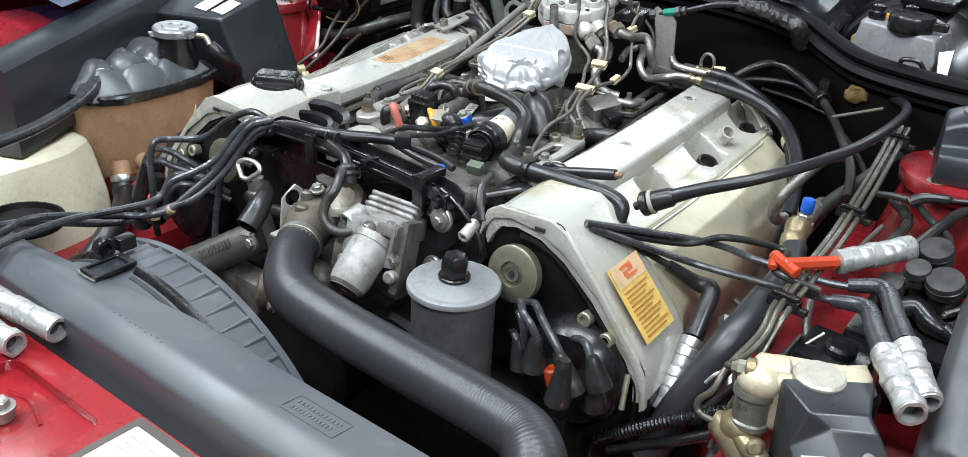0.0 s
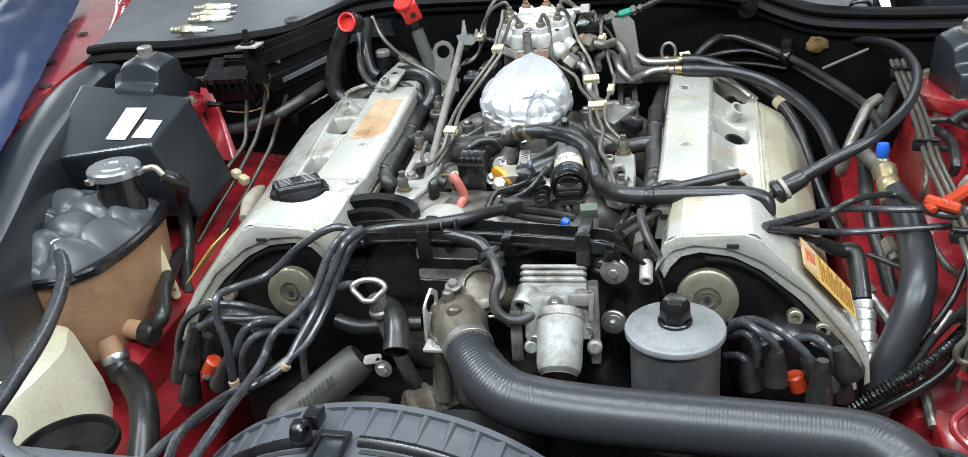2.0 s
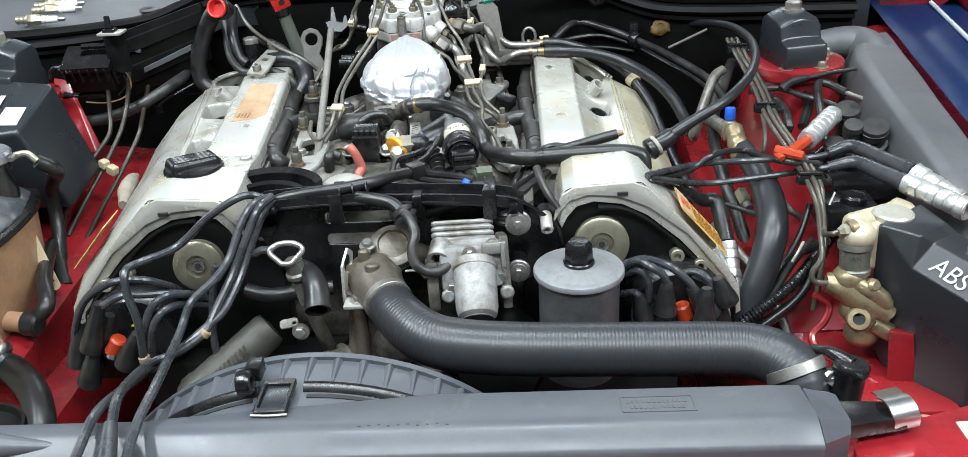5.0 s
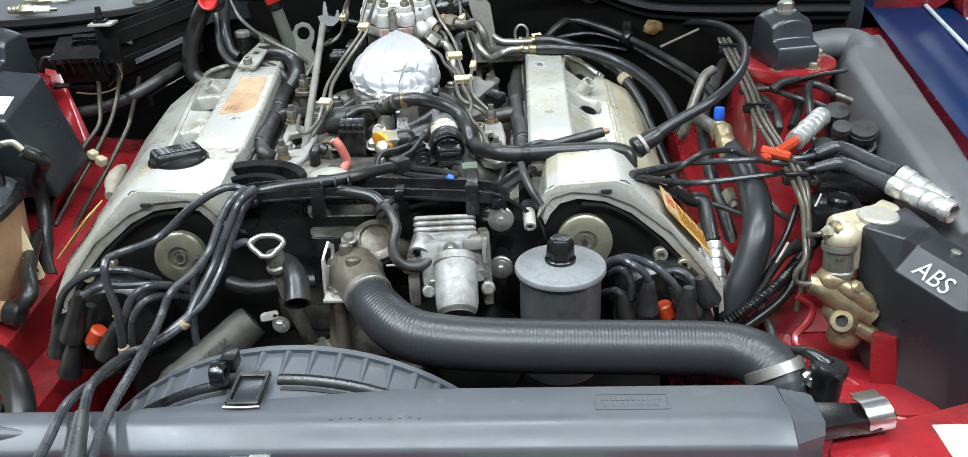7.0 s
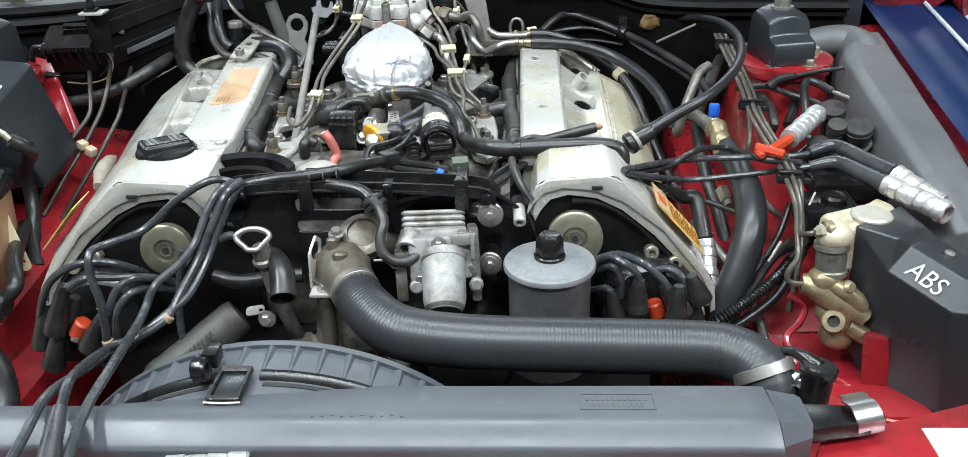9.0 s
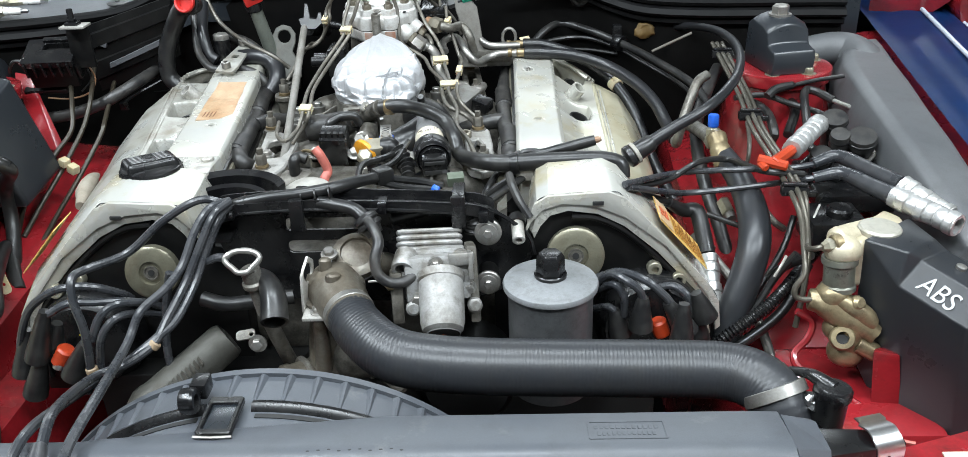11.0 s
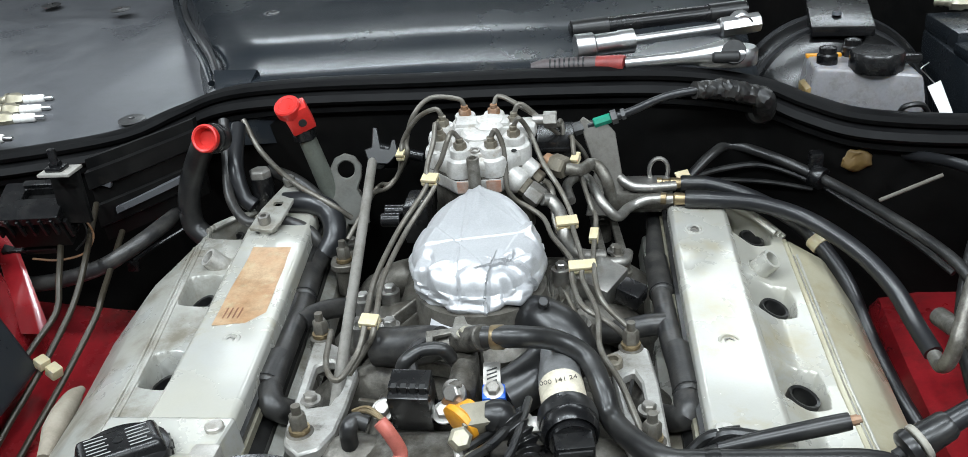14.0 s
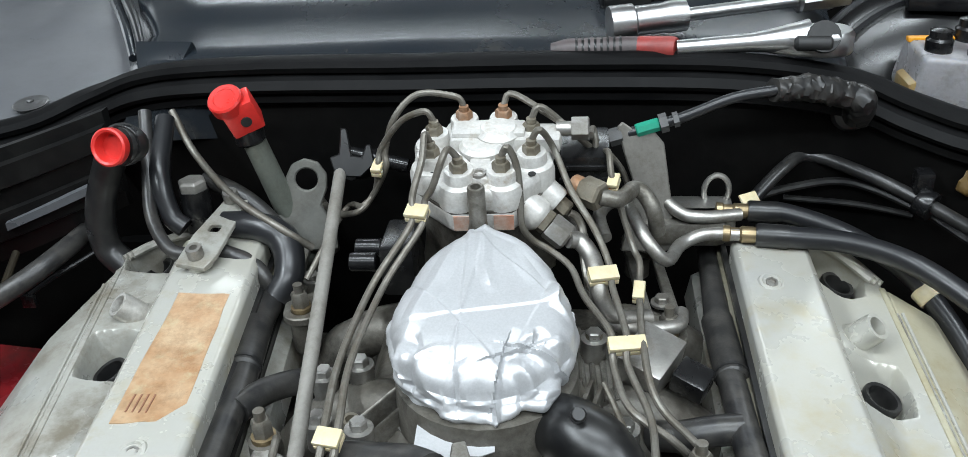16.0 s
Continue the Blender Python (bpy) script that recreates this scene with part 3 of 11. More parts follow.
        # dark disc paints the shade down in the well
        part("well_bottom", rev([(0.0108, -0.008), (0.0108, -0.003)], base, d, 16), hole_shade_and_black, well)
    # breather stub
    a = Vector((bx(s, 0.232 + wide * 0.5, 0.408), 0.408, 0.876 + lift * 0.6))
    stub = part("breather_stub", rev([(0.0105, 0), (0.0102, 0.026), (0.0095, 0.030), (0.0070, 0.030), (0.0066, 0.012)], a, (s * 0.50, -0.28, 0.72), 20), bright_alu if s < 0 else paint, cov)
    part("stub_root", rev([(0.020, -0.008), (0.014, 0.004), (0.0105, 0.010)], a, (s * 0.50, -0.28, 0.72), 20), paint, stub)
    # recessed screw bosses on the plate
    for y, x in ((0.243, 0.186), (0.422, 0.178)) if s > 0 else ((0.248, 0.190),):
        b = Vector((bx(s, x, y), y, 0.917))
        boss = part("screw_boss", rev([(0.0100, 0.0002), (0.0088, 0.0026), (0.0070, 0.0030), (0.0058, 0.0012), (0.0030, 0.0010)], b, (0.1 * s, -0.2, 1), 22), silver_paint, cov)
        part("socket_screw", rev([(0.0046, 0.0005), (0.0046, 0.0028), (0.0030, 0.0030), (0.0028, 0.0016)], b, (0.1 * s, -0.2, 1), 6), steel, boss)
    # front bracket lugs
    part("front_lug", join(box(bx(s, 0.165, 0.1) - 0.010, bx(s, 0.165, 0.1) + 0.010, 0.086, 0.108, 0.905, 0.924, 0.003), rod((bx(s, 0.166, 0.11), 0.125, 0.918), (bx(s, 0.166, 0.11), 0.125, 0.927), 0.007, 14, 0.001)), bright_alu, cov)
    # timing-case hump in front, a shell with an arch
    wing = 0.0 if s > 0 else 0.017
    hump = part("timing_hump", chamfer(loft([at_y(front_poly(s, -0.001), 0.000), at_y(front_poly(s, -0.001, 0.001, 0.0, 0.5 * wing), 0.015), at_y(front_poly(s, -0.001, 0.004, 0.0, wing), 0.05), at_y(front_poly(s, -0.004, 0.008, -0.002, wing), 0.085), at_y(front_poly(s, -0.012, 0.006, -0.002, wing), 0.100)]), 0.0035, 3, 0.5), silver_paint, cov)
    part("hump_rim", chamfer(loft([at_y(front_poly(s, 0.003, 0, 0.011), -0.006), at_y(front_poly(s, 0.003, 0, 0.011), 0.001)]), 0.0012, 2), silver_paint, hump)
    part("hump_face", chamfer(loft([at_y(front_poly(s, -0.004, 0, 0.0), -0.003), at_y(front_poly(s, -0.004, 0, 0.0), 0.003)]), 0.001, 2), worn_silver if s < 0 else silver_paint, hump)
    part("rim_notch", box(s * (0.2405 if s > 0 else 0.2535), s * (0.2295 if s > 0 else 0.2425), -0.008, -0.004, 0.9175 if s > 0 else 0.913, 0.9215 if s > 0 else 0.917, 0.0006), hole_shade_and_black, hump)
    top = front_poly(s, 0.0015)
    part("rim_seam", tube([(x, -0.0015, z) for x, z in top[2:10]], 0.0006, 6), hole_shade_and_black, hump)
    if s > 0:
        part("rubber_strip", tube([(0.148, 0.03, 0.937), (0.151, 0.012, 0.932), (0.158, 0, 0.92), (0.168, -0.008, 0.906)], [0.004, 0.0045, 0.0045, 0.004], 10), dusty_rubber, hump, "dark rubber strip")
    return cov


cover_right = valve_cover(1, 0.0)
cover_left = valve_cover(-1, 0.014)

# warning label on the slope of one hump, with a red flash and bars of small print
def on_slope(u, v, lift):
    """u: 0..1 down the slope, v: depth."""
    a, b = Vector((0.2995, 0, 0.8895)), Vector((0.351, 0, 0.831))
    p = a.lerp(b, u)
    n = Vector((0.75, 0, 0.66))
    q = p + n * lift
    return (q.x, v, q.z + 0.04 * v)


def slope_sheet(u0, u1, v0, v1, lift):
    return loft([[on_slope(u0, v0, lift), on_slope(u1, v0, lift), on_slope(u1, v1, lift), on_slope(u0, v1, lift)], [on_slope(u0, v0, lift + 0.0006), on_slope(u1, v0, lift + 0.0006), on_slope(u1, v1, lift + 0.0006), on_slope(u0, v1, lift + 0.0006)]])


lab = part("warning_label", slope_sheet(0.0, 1.0, 0.012, 0.066, 0.0012), yellow_label, cover_right, "yellow warning label with red flash")
part("label_head", slope_sheet(0.0, 0.28, 0.014, 0.064, 0.0022), surface("pale_label_field", (0.55, 0.38, 0.22), 0.45, bump=0), lab)
for u0, u1, v0, v1 in ((0.05, 0.085, 0.028, 0.046), (0.085, 0.12, 0.040, 0.047), (0.12, 0.15, 0.030, 0.046), (0.15, 0.185, 0.030, 0.036), (0.185, 0.22, 0.032, 0.050)):
    part("red_flash", slope_sheet(u0, u1, v0, v1, 0.0032), red_ink, lab)
for i in range(11):
    u = 0.34 + i * 0.058
    part("print_bar", slope_sheet(u, u + 0.022, 0.018, 0.060 - 0.006 * (i % 3), 0.0024), surface("brown_print", (0.35, 0.16, 0.03), 0.5, bump=0) if i == 0 else bpy.data.materials["brown_print"], lab)
left_lab = loft([[(-(x + 0.017) * 1.03 - d, y, z + d) for x, y, z in (on_slope(u, v, 0.0012) for u, v in ((0.15, 0.030), (1.0, 0.030), (1.0, 0.075), (0.15, 0.075)))] for d in (0.0008, 0.0016)])
part("warning_label", left_lab, yellow_label, cover_left, "yellow warning label")

# peeled copper label on the other plate
def patch_outline():
    a, b, c, d = Vector((-0.257, 0.403, 0.918)), Vector((-0.218, 0.402, 0.918)), Vector((-0.207, 0.274, 0.918)), Vector((-0.252, 0.271, 0.918))
    out = []
    for p, q in ((a, b), (b, c), (c, d), (d, a)):
        for i in range(7):
            t = i / 7
            r = p.lerp(q, t)
            out.append((r.x + 0.0012 * noise.noise(r * 300), r.y + 0.0016 * noise.noise(r * 220 + Vector((5, 0, 0)))))
    return out


def climb(bm):
    for v in bm.verts:
        v.co.z += 0.075 * max(0.0, v.co.y - 0.24)
    return bm


pl = part("peeled_label", climb(plate(patch_outline(), [], 0.0006, Matrix.Translation((0, 0, 0.9185)), 0)), copper_label, cover_left, "peeled copper-brown label remains")
for i in range(4):
    q = Vector((-0.246, 0.283, 0.92)) + Vector((0.0045 * i, 0.0, 0))
    part("print_bar", climb(box(q.x, q.x + 0.0010, q.y - 0.003, q.y + 0.013, 0.9192, 0.9197, 0)), surface("faded_print", (0.25, 0.12, 0.07), 0.5, bump=0) if i == 0 else bpy.data.materials["faded_print"], pl)

# black timing plates behind the pulleys
def timing_plate(s):
    k = 1.0 if s > 0 else 1.03
    outer = [(s * k * x, z) for x, z in ([(0.362, 0.70), (0.3635, 0.775), (0.356, 0.798), (0.345, 0.818), (0.297, 0.872), (0.262, 0.905), (0.235, 0.917), (0.20, 0.916), (0.180, 0.905), (0.168, 0.88), (0.130, 0.87), (0.130, 0.70)])]
    bm = loft([at_y(outer, 0.004), at_y(outer, 0.03)])
    return chamfer(bm, 0.002)


for s in (1, -1):
    tp = thing("timing_plate", (s * 0.25, 0.01, 0.70), "black timing rear plate under the silver valve cover hump", "engine plate", "timing plates")
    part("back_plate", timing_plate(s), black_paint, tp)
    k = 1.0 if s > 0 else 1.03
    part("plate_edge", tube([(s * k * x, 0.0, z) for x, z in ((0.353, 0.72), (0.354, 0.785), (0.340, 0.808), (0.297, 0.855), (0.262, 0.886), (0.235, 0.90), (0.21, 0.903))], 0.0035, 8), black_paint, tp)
    for q in ((0.294, -0.002, 0.844), (0.319, -0.002, 0.831)):
        bolt = part("socket_bolt", rev([(0.0075, 0), (0.0075, 0.010), (0.0068, 0.011), (0.0038, 0.011), (0.0035, 0.006)], (s * k * q[0], q[1] + 0.002, q[2]), (0, -1, 0.15), 18), zinc, tp)

# round pale discs on the camshaft ends
for c, r in (((-0.214, -0.030, 0.863), 0.0272), ((0.213, -0.018, 0.866), 0.029)):
    disc = thing("camshaft_disc", (c[0], c[1], c[2] - r), "pale zinc-plated camshaft end disc", "disc", "camshaft discs")
    part("rim", rev([(r - 0.002, 0), (r, 0.0015), (r, 0.011), (r - 0.003, 0.013), (r * 0.45, 0.0135), (r * 0.42, 0.010), (r * 0.25, 0.010), (0.001, 0.011)], Vector(c) + Vector((0, 0.013, -0.002)), (0, -1, 0.2), 40), disc_zinc, disc)
    part("centre_recess", rev([(r * 0.27, 0.0105), (r * 0.28, 0.0125), (r * 0.24, 0.0125), (r * 0.22, 0.0112), (0.001, 0.0112)], Vector(c) + Vector((0, 0.013, -0.002)), (0, -1, 0.2), 24), dirty_alu, disc)
    part("bore", rev([(r * 0.12, 0.0113), (r * 0.12, 0.0122)], Vector(c) + Vector((0, 0.013, -0.002)), (0, -1, 0.2), 14), hole_shade_and_black, disc)
    part("hub", rod((c[0], c[1] + 0.008, c[2]), (c[0], 0.006, c[2]), 0.012), black_paint, disc)

# ---- black cable duct across the engine's front ----
duct = thing("cable_duct", (-0.01, 0.0, 0.85), "black plastic cable duct across the front of the engine", "cable duct")
outer = [(-0.150, 0.888), (-0.146, 0.915), (-0.136, 0.926), (-0.048, 0.929), (0.041, 0.926), (0.112, 0.921), (0.134, 0.912), (0.165, 0.889), (0.173, 0.866), (0.160, 0.842), (0.138, 0.822), (0.105, 0.810), (-0.03, 0.812), (-0.10, 0.818), (-0.135, 0.846)]
slots = [rounded2(-0.078, -0.004, 0.896, 0.909, 0.004), rounded2(-0.078, -0.02, 0.871, 0.884, 0.005)]
part("face_panel", plate(outer, slots, 0.003, Matrix.Translation((0, -0.004, 0)) @ XZ, 0.0008), black_plastic, duct)
rim = [(-0.149, 0.907), (-0.144, 0.921), (-0.134, 0.928), (-0.048, 0.932), (0.041, 0.929), (0.112, 0.924), (0.132, 0.915)]
part("channel", along([(x, -0.010, z) for x, z in rim], [(0.0, -0.010), (-0.010, -0.010), (-0.012, -0.008), (-0.012, 0.004), (-0.010, 0.004), (-0.009, -0.006), (0.014, -0.006), (0.016, 0.004), (0.018, 0.004), (0.018, -0.010)]), black_plastic, duct)
for x in (-0.060, 0.098):
    part("strap", join(box(x - 0.006, x + 0.006, -0.026, 0.012, 0.928, 0.938, 0.002), box(x - 0.007, x + 0.007, -0.027, -0.021, 0.905, 0.938, 0.0015)), black_plastic, duct)
part("end_hook", join(box(-0.156, -0.128, -0.028, 0.004, 0.894, 0.9, 0.002), box(-0.157, -0.151, -0.028, 0.004, 0.894, 0.918, 0.002), rod((-0.150, -0.024, 0.918), (-0.122, -0.024, 0.924), 0.0055, 14, 0.002)), black_plastic, duct)
part("upper_rail", tube([(-0.118, -0.022, 0.9235), (-0.05, -0.023, 0.9265), (0.04, -0.022, 0.924), (0.10, -0.020, 0.920)], 0.0018, 8), black_plastic, duct)
for x, z in ((0.024, 0.9285), (0.098, 0.9235), (0.122, 0.9165)):
    part("edge_clip", box(x - 0.0045, x + 0.0045, -0.028, -0.008, z - 0.006, z + 0.005, 0.0012), black_plastic, duct)
part("edge_strip", tube([(0.112, -0.006, 0.922), (0.134, -0.008, 0.913), (0.164, -0.010, 0.890), (0.172, -0.010, 0.866)], 0.0022, 8), black_plastic, duct)
loom = thing("wiring_loom", (-0.06, -0.012, 0.93), "taped black wiring loom lying in the cable duct", "wiring loom")
part("taped_loom", tube([(-0.136, -0.013, 0.924), (-0.118, -0.014, 0.931), (-0.09, -0.014, 0.936), (-0.06, -0.013, 0.939), (-0.03, -0.006, 0.941), (-0.008, 0.014, 0.939), (0.006, 0.03, 0.936), (0.024, 0.044, 0.932)], [0.005, 0.0062, 0.0064, 0.0064, 0.0064, 0.0064, 0.0062, 0.005], 14), rubber, loom)
for k in range(7):
    part("tape_edge", rev([(0.0066, 0), (0.0067, 0.0004), (0.0067, 0.0010), (0.0066, 0.0014)], (-0.112 + 0.014 * k, -0.0138, 0.9325 + 0.0012 * k), (1, 0.02, 0.12 + 0.02 * (k % 2)), 16), rubber, loom)
part("tie_wrap", box(-0.009, 0.009, -0.008, 0.010, -0.007, 0.009, 0.003, Matrix.Translation((0.018, 0.040, 0.934)) @ pose(0, 0, 0, 0, 0, 40)), rubber, loom)

# rollers, washers and pegs on the front
def washer_bolt(c, r, label):
    t = thing("washer_bolt", (c[0], c[1], c[2] - r), label, "bolt", "front bolts")
    part("washer", rev([(r - 0.001, 0), (r, 0.001), (r, 0.004), (r - 0.001, 0.005), (r * 0.72, 0.0052), (r * 0.70, 0.007), (r * 0.6, 0.0072)], c, (0, -1, 0.1), 32), steel, t)
    part("bolt_head", hexbolt(Vector(c) + Vector((0, -0.006, 0.0006)), (0, -1, 0.1), r * 0.36, 0.005, 0), steel, t)
    part("shank", rod((c[0], c[1] - 0.002, c[2]), (c[0], 0.02, c[2]), r * 0.8), black_paint, t)


washer_bolt((0.126, -0.018, 0.897), 0.0135, "grey steel roller bolt with broad washer")
washer_bolt((0.125, -0.028, 0.846), 0.0125, "grey steel bolt with broad flat washer")
washer_bolt((0.0135, -0.022, 0.868), 0.0125, "grey steel bolt with broad flat washer")
peg = thing("alignment_peg", (0.156, -0.03, 0.885), "bright aluminium hollow peg", "peg")
part("sleeve", rev([(0.0065, 0), (0.0065, 0.024), (0.0058, 0.025), (0.0035, 0.025), (0.0033, 0.018)], (0.155, 0.0, 0.897), (0.05, -1, -0.35), 18), bright_alu, peg)
part("peg_base", rev([(0.009, -0.006), (0.009, 0.004)], (0.155, 0.002, 0.897), (0, -1, -0.3), 14), black_plastic, peg)

# ---- power steering reservoir ----
res = thing("power_steering_reservoir", (0.185, -0.071, 0.74), "grey metal power steering reservoir with black hexagonal lid nut", "reservoir")
part("body", rev([(0.040, 0), (0.0405, 0.004), (0.0405, 0.10), (0.0415, 0.104), (0.0415, 0.112)], (0.185, -0.071, 0.753), (0, 0, 1), 48), surface("grey_zinc_can", (0.085, 0.089, 0.093), 0.38, 0.3, (0.2, 0.2, 0.2), 0.5, 20, 300, 0.1), res)
lid = part("lid", rev([(0.0425, 0.0), (0.0452, 0.001), (0.0455, 0.004), (0.0445, 0.0062), (0.041, 0.0075), (0.0385, 0.0074), (0.037, 0.0082), (0.020, 0.0105), (0.014, 0.0115)], (0.185, -0.071, 0.864), (0, 0, 1), 56), surface("pale_grey_lid", (0.20, 0.207, 0.213), 0.48, 0.25, (0.25, 0.257, 0.262), 0.5, 14, 400, 0.08), res)
part("lid_nut", join(rev([(0.0155, 0), (0.0155, 0.003), (0.0145, 0.004)], (0.185, -0.071, 0.875), (0, 0, 1), 24), chamfer(rev([(0.0142, 0.003), (0.0135, 0.020), (0.0105, 0.025)], (0.185, -0.071, 0.875), (0, 0, 1), 6), 0.0012)), black_plastic, lid, "black hexagonal plastic nut")

# ---- thermostat housing and coolant hose ----
brown_cast = surface("brown_stained_casting", (0.15, 0.138, 0.115), 0.45, 0.45, (0.11, 0.085, 0.055), 0.9, 34, 300, 0.5, stain=(0.05, 0.035, 0.022), stain_amount=0.45, stain_scale=30, speckle=0.8)
th = thing("thermostat_housing", (-0.02, -0.05, 0.74), "grimy cast aluminium thermostat housing with lifting eye", "thermostat housing")
hd = (Vector((0.000, -0.103, 0.8515)) - Vector((-0.024, -0.058, 0.857))).normalized()
part("outlet_neck", rough_up(rev([(0.0265, 0), (0.0262, 0.018), (0.0245, 0.030), (0.0238, 0.040), (0.0232, 0.052)], (-0.024, -0.058, 0.857), hd, 30), 0.0007, 70), brown_cast, th)
part("dome", rough_up(ball((-0.024, -0.055, 0.858), 0.0295, 3, 1.0, 0.9, 0.86), 0.0022, 70), brown_cast, th)
part("column", rough_up(rev([(0.0215, 0), (0.0225, 0.006), (0.0195, 0.012), (0.0185, 0.035), (0.0175, 0.062), (0.020, 0.074), (0.0225, 0.080)], (-0.037, -0.066, 0.772), (0.08, 0.02, 1), 26), 0.0010, 80), brown_cast, th)
part("column_rib", rough_up(tube([(-0.036, -0.088, 0.845), (-0.036, -0.086, 0.815), (-0.037, -0.087, 0.785)], [0.0065, 0.0075, 0.0085], 14), 0.0006, 90), brown_cast, th)
part("cover_ring", rough_up(rev([(0.0245, 0), (0.0250, 0.002), (0.0245, 0.009), (0.0205, 0.0115), (0.0165, 0.0125), (0.0155, 0.010), (0.006, 0.011)], (-0.004, -0.030, 0.876), (0.1, -0.52, 0.85), 32), 0.0007, 90), brown_cast, th)
part("seal_ring", rev([(0.0258, -0.003), (0.0262, -0.002), (0.0262, 0.0005), (0.0258, 0.001)], (-0.004, -0.030, 0.876), (0.1, -0.52, 0.85), 32), rubber, th)
part("top_pipe", tube([(0.006, -0.036, 0.872), (0.020, -0.020, 0.862), (0.030, -0.004, 0.848)], [0.013, 0.014, 0.014], 16), brown_cast, th)
lump = part("pump_neck", rough_up(rev([(0.024, 0), (0.0245, 0.004), (0.0225, 0.006), (0.022, 0.028), (0.0235, 0.030), (0.0235, 0.036), (0.020, 0.039)], (-0.046, -0.070, 0.762), (-0.62, -0.42, 0.05), 26), 0.0010, 70), brown_cast, th)
part("neck_flange", rev([(0.0265, 0.0), (0.027, 0.001), (0.027, 0.0035), (0.0262, 0.004)], Vector((-0.046, -0.070, 0.762)) + Vector((-0.62, -0.42, 0.05)) * 0.018, (-0.62, -0.42, 0.05), 28), cast_alu, lump)
part("lower_casting", rough_up(join(ball((-0.006, -0.070, 0.790), 0.026, 3, 1.1, 0.8, 1.2), box(-0.045, 0.012, -0.085, -0.045, 0.735, 0.775, 0.008), rod((0.012, -0.066, 0.77), (0.034, -0.078, 0.745), 0.011, 16, 0.003)), 0.0022, 60), dirty_alu, th)
part("lug", rough_up(join(rod((-0.020, -0.078, 0.868), (-0.020, -0.074, 0.884), 0.0078, 16, 0.002), rod((-0.030, -0.060, 0.878), (-0.030, -0.058, 0.892), 0.006, 14, 0.002)), 0.0004, 120), brown_cast, th)
part("spring_clip", tube([(0.012, -0.072, 0.873), (0.022, -0.070, 0.872), (0.029, -0.066, 0.866), (0.031, -0.060, 0.858)], 0.0012, 8), bright_alu, th)
part("clip_screw", join(rod((0.030, -0.068, 0.868), (0.034, -0.078, 0.872), 0.0042, 12, 0.001), rev([(0.0058, 0), (0.0058, 0.004), (0.004, 0.005)], (0.033, -0.075, 0.871), (0.3, -0.8, 0.4), 6)), brass, th)
eye_outer = [(0.0, -0.002), (0.004, 0.034), (0.010, 0.040), (0.020, 0.048), (0.029, 0.040), (0.027, 0.018), (0.034, 0.002), (0.034, -0.010), (0.002, -0.012)]
m_eye = Matrix.Translation((-0.0530, -0.080, 0.848)) @ pose(0, 0, 0, 90, 0, 74)
part("lifting_eye", plate(eye_outer, [circle2(0.0165, 0.0325, 0.0085, 16, 0.0095)], 0.003, m_eye, 0.0006), bright_alu, th, "pale zinc lifting eye")
part("eye_foot", box(-0.050, -0.026, -0.096, -0.070, 0.8445, 0.8480, 0.001), bright_alu, th)
for q, d in (((-0.036, -0.084, 0.849), (0, -0.1, 1)), ((-0.028, -0.046, 0.890), (0, -0.2, 1)), ((-0.050, -0.098, 0.757), (-0.3, -1, 0.2)), ((-0.086, -0.070, 0.758), (-0.3, -1, 0.2))):
    part("bolt", hexbolt(q, d, 0.0055, 0.006), steel, th)

hose = thing("radiator_hose", (0.18, -0.12, 0.78), "thick black ribbed rubber radiator hose with steel clamps", "hose")
HP = [(-0.008, -0.088, 0.853), (0.000, -0.103, 0.8515), (0.009, -0.118, 0.849), (0.032, -0.142, 0.843), (0.062, -0.155, 0.839), (0.124, -0.158, 0.834), (0.233, -0.158, 0.830), (0.304, -0.160, 0.829), (0.336, -0.165, 0.829), (0.355, -0.178, 0.829), (0.366, -0.190, 0.824), (0.371, -0.200, 0.814), (0.374, -0.204, 0.795)]
part("hose_body", tube(HP, [0.0228, 0.0234, 0.024, 0.0248] + [0.0252] * 9, 32, 0.0008, (0.0034, 0.00011)), hose_rubber, hose)
v0 = (Vector(HP[1]) - Vector(HP[0])).normalized()
part("clamp", rev([(0.0238, 0), (0.0244, 0.0005), (0.0244, 0.0075), (0.0238, 0.008), (0.0225, 0.008), (0.0225, 0)], Vector(HP[0]) + v0 * 0.003, v0, 32), steel, hose, "steel band clamp")
part("clamp", rev([(0.0268, 0), (0.0273, 0.0005), (0.0273, 0.010), (0.0268, 0.0105), (0.025, 0.0105), (0.025, 0)], (0.3655, -0.1895, 0.8300), (0.26, -0.50, -0.62), 32), steel, hose, "steel band clamp")

# ---- air diverter valve: finned alloy box with a domed can ----
av = thing("air_valve", (0.07, -0.05, 0.80), "pale blasted aluminium air valve with finned top and domed can", "valve")
R = Matrix.Translation((0.072, -0.035, 0.893)) @ pose(0, 0, 0, -18, 0, 8)
part("box_body", box(-0.032, 0.030, -0.018, 0.026, -0.026, -0.002, 0.004, R), white_alu, av)
RF = Matrix.Translation((0.0690, -0.036, 0.8935)) @ pose(0, 0, 0, 36, 0, 3) @ Matrix.Scale(0.88, 4)
part("fin_block", rough_up(box(-0.0335, 0.0335, -0.019, 0.019, -0.016, 0.001, 0.003, RF), 0.0004, 120), white_alu, av)
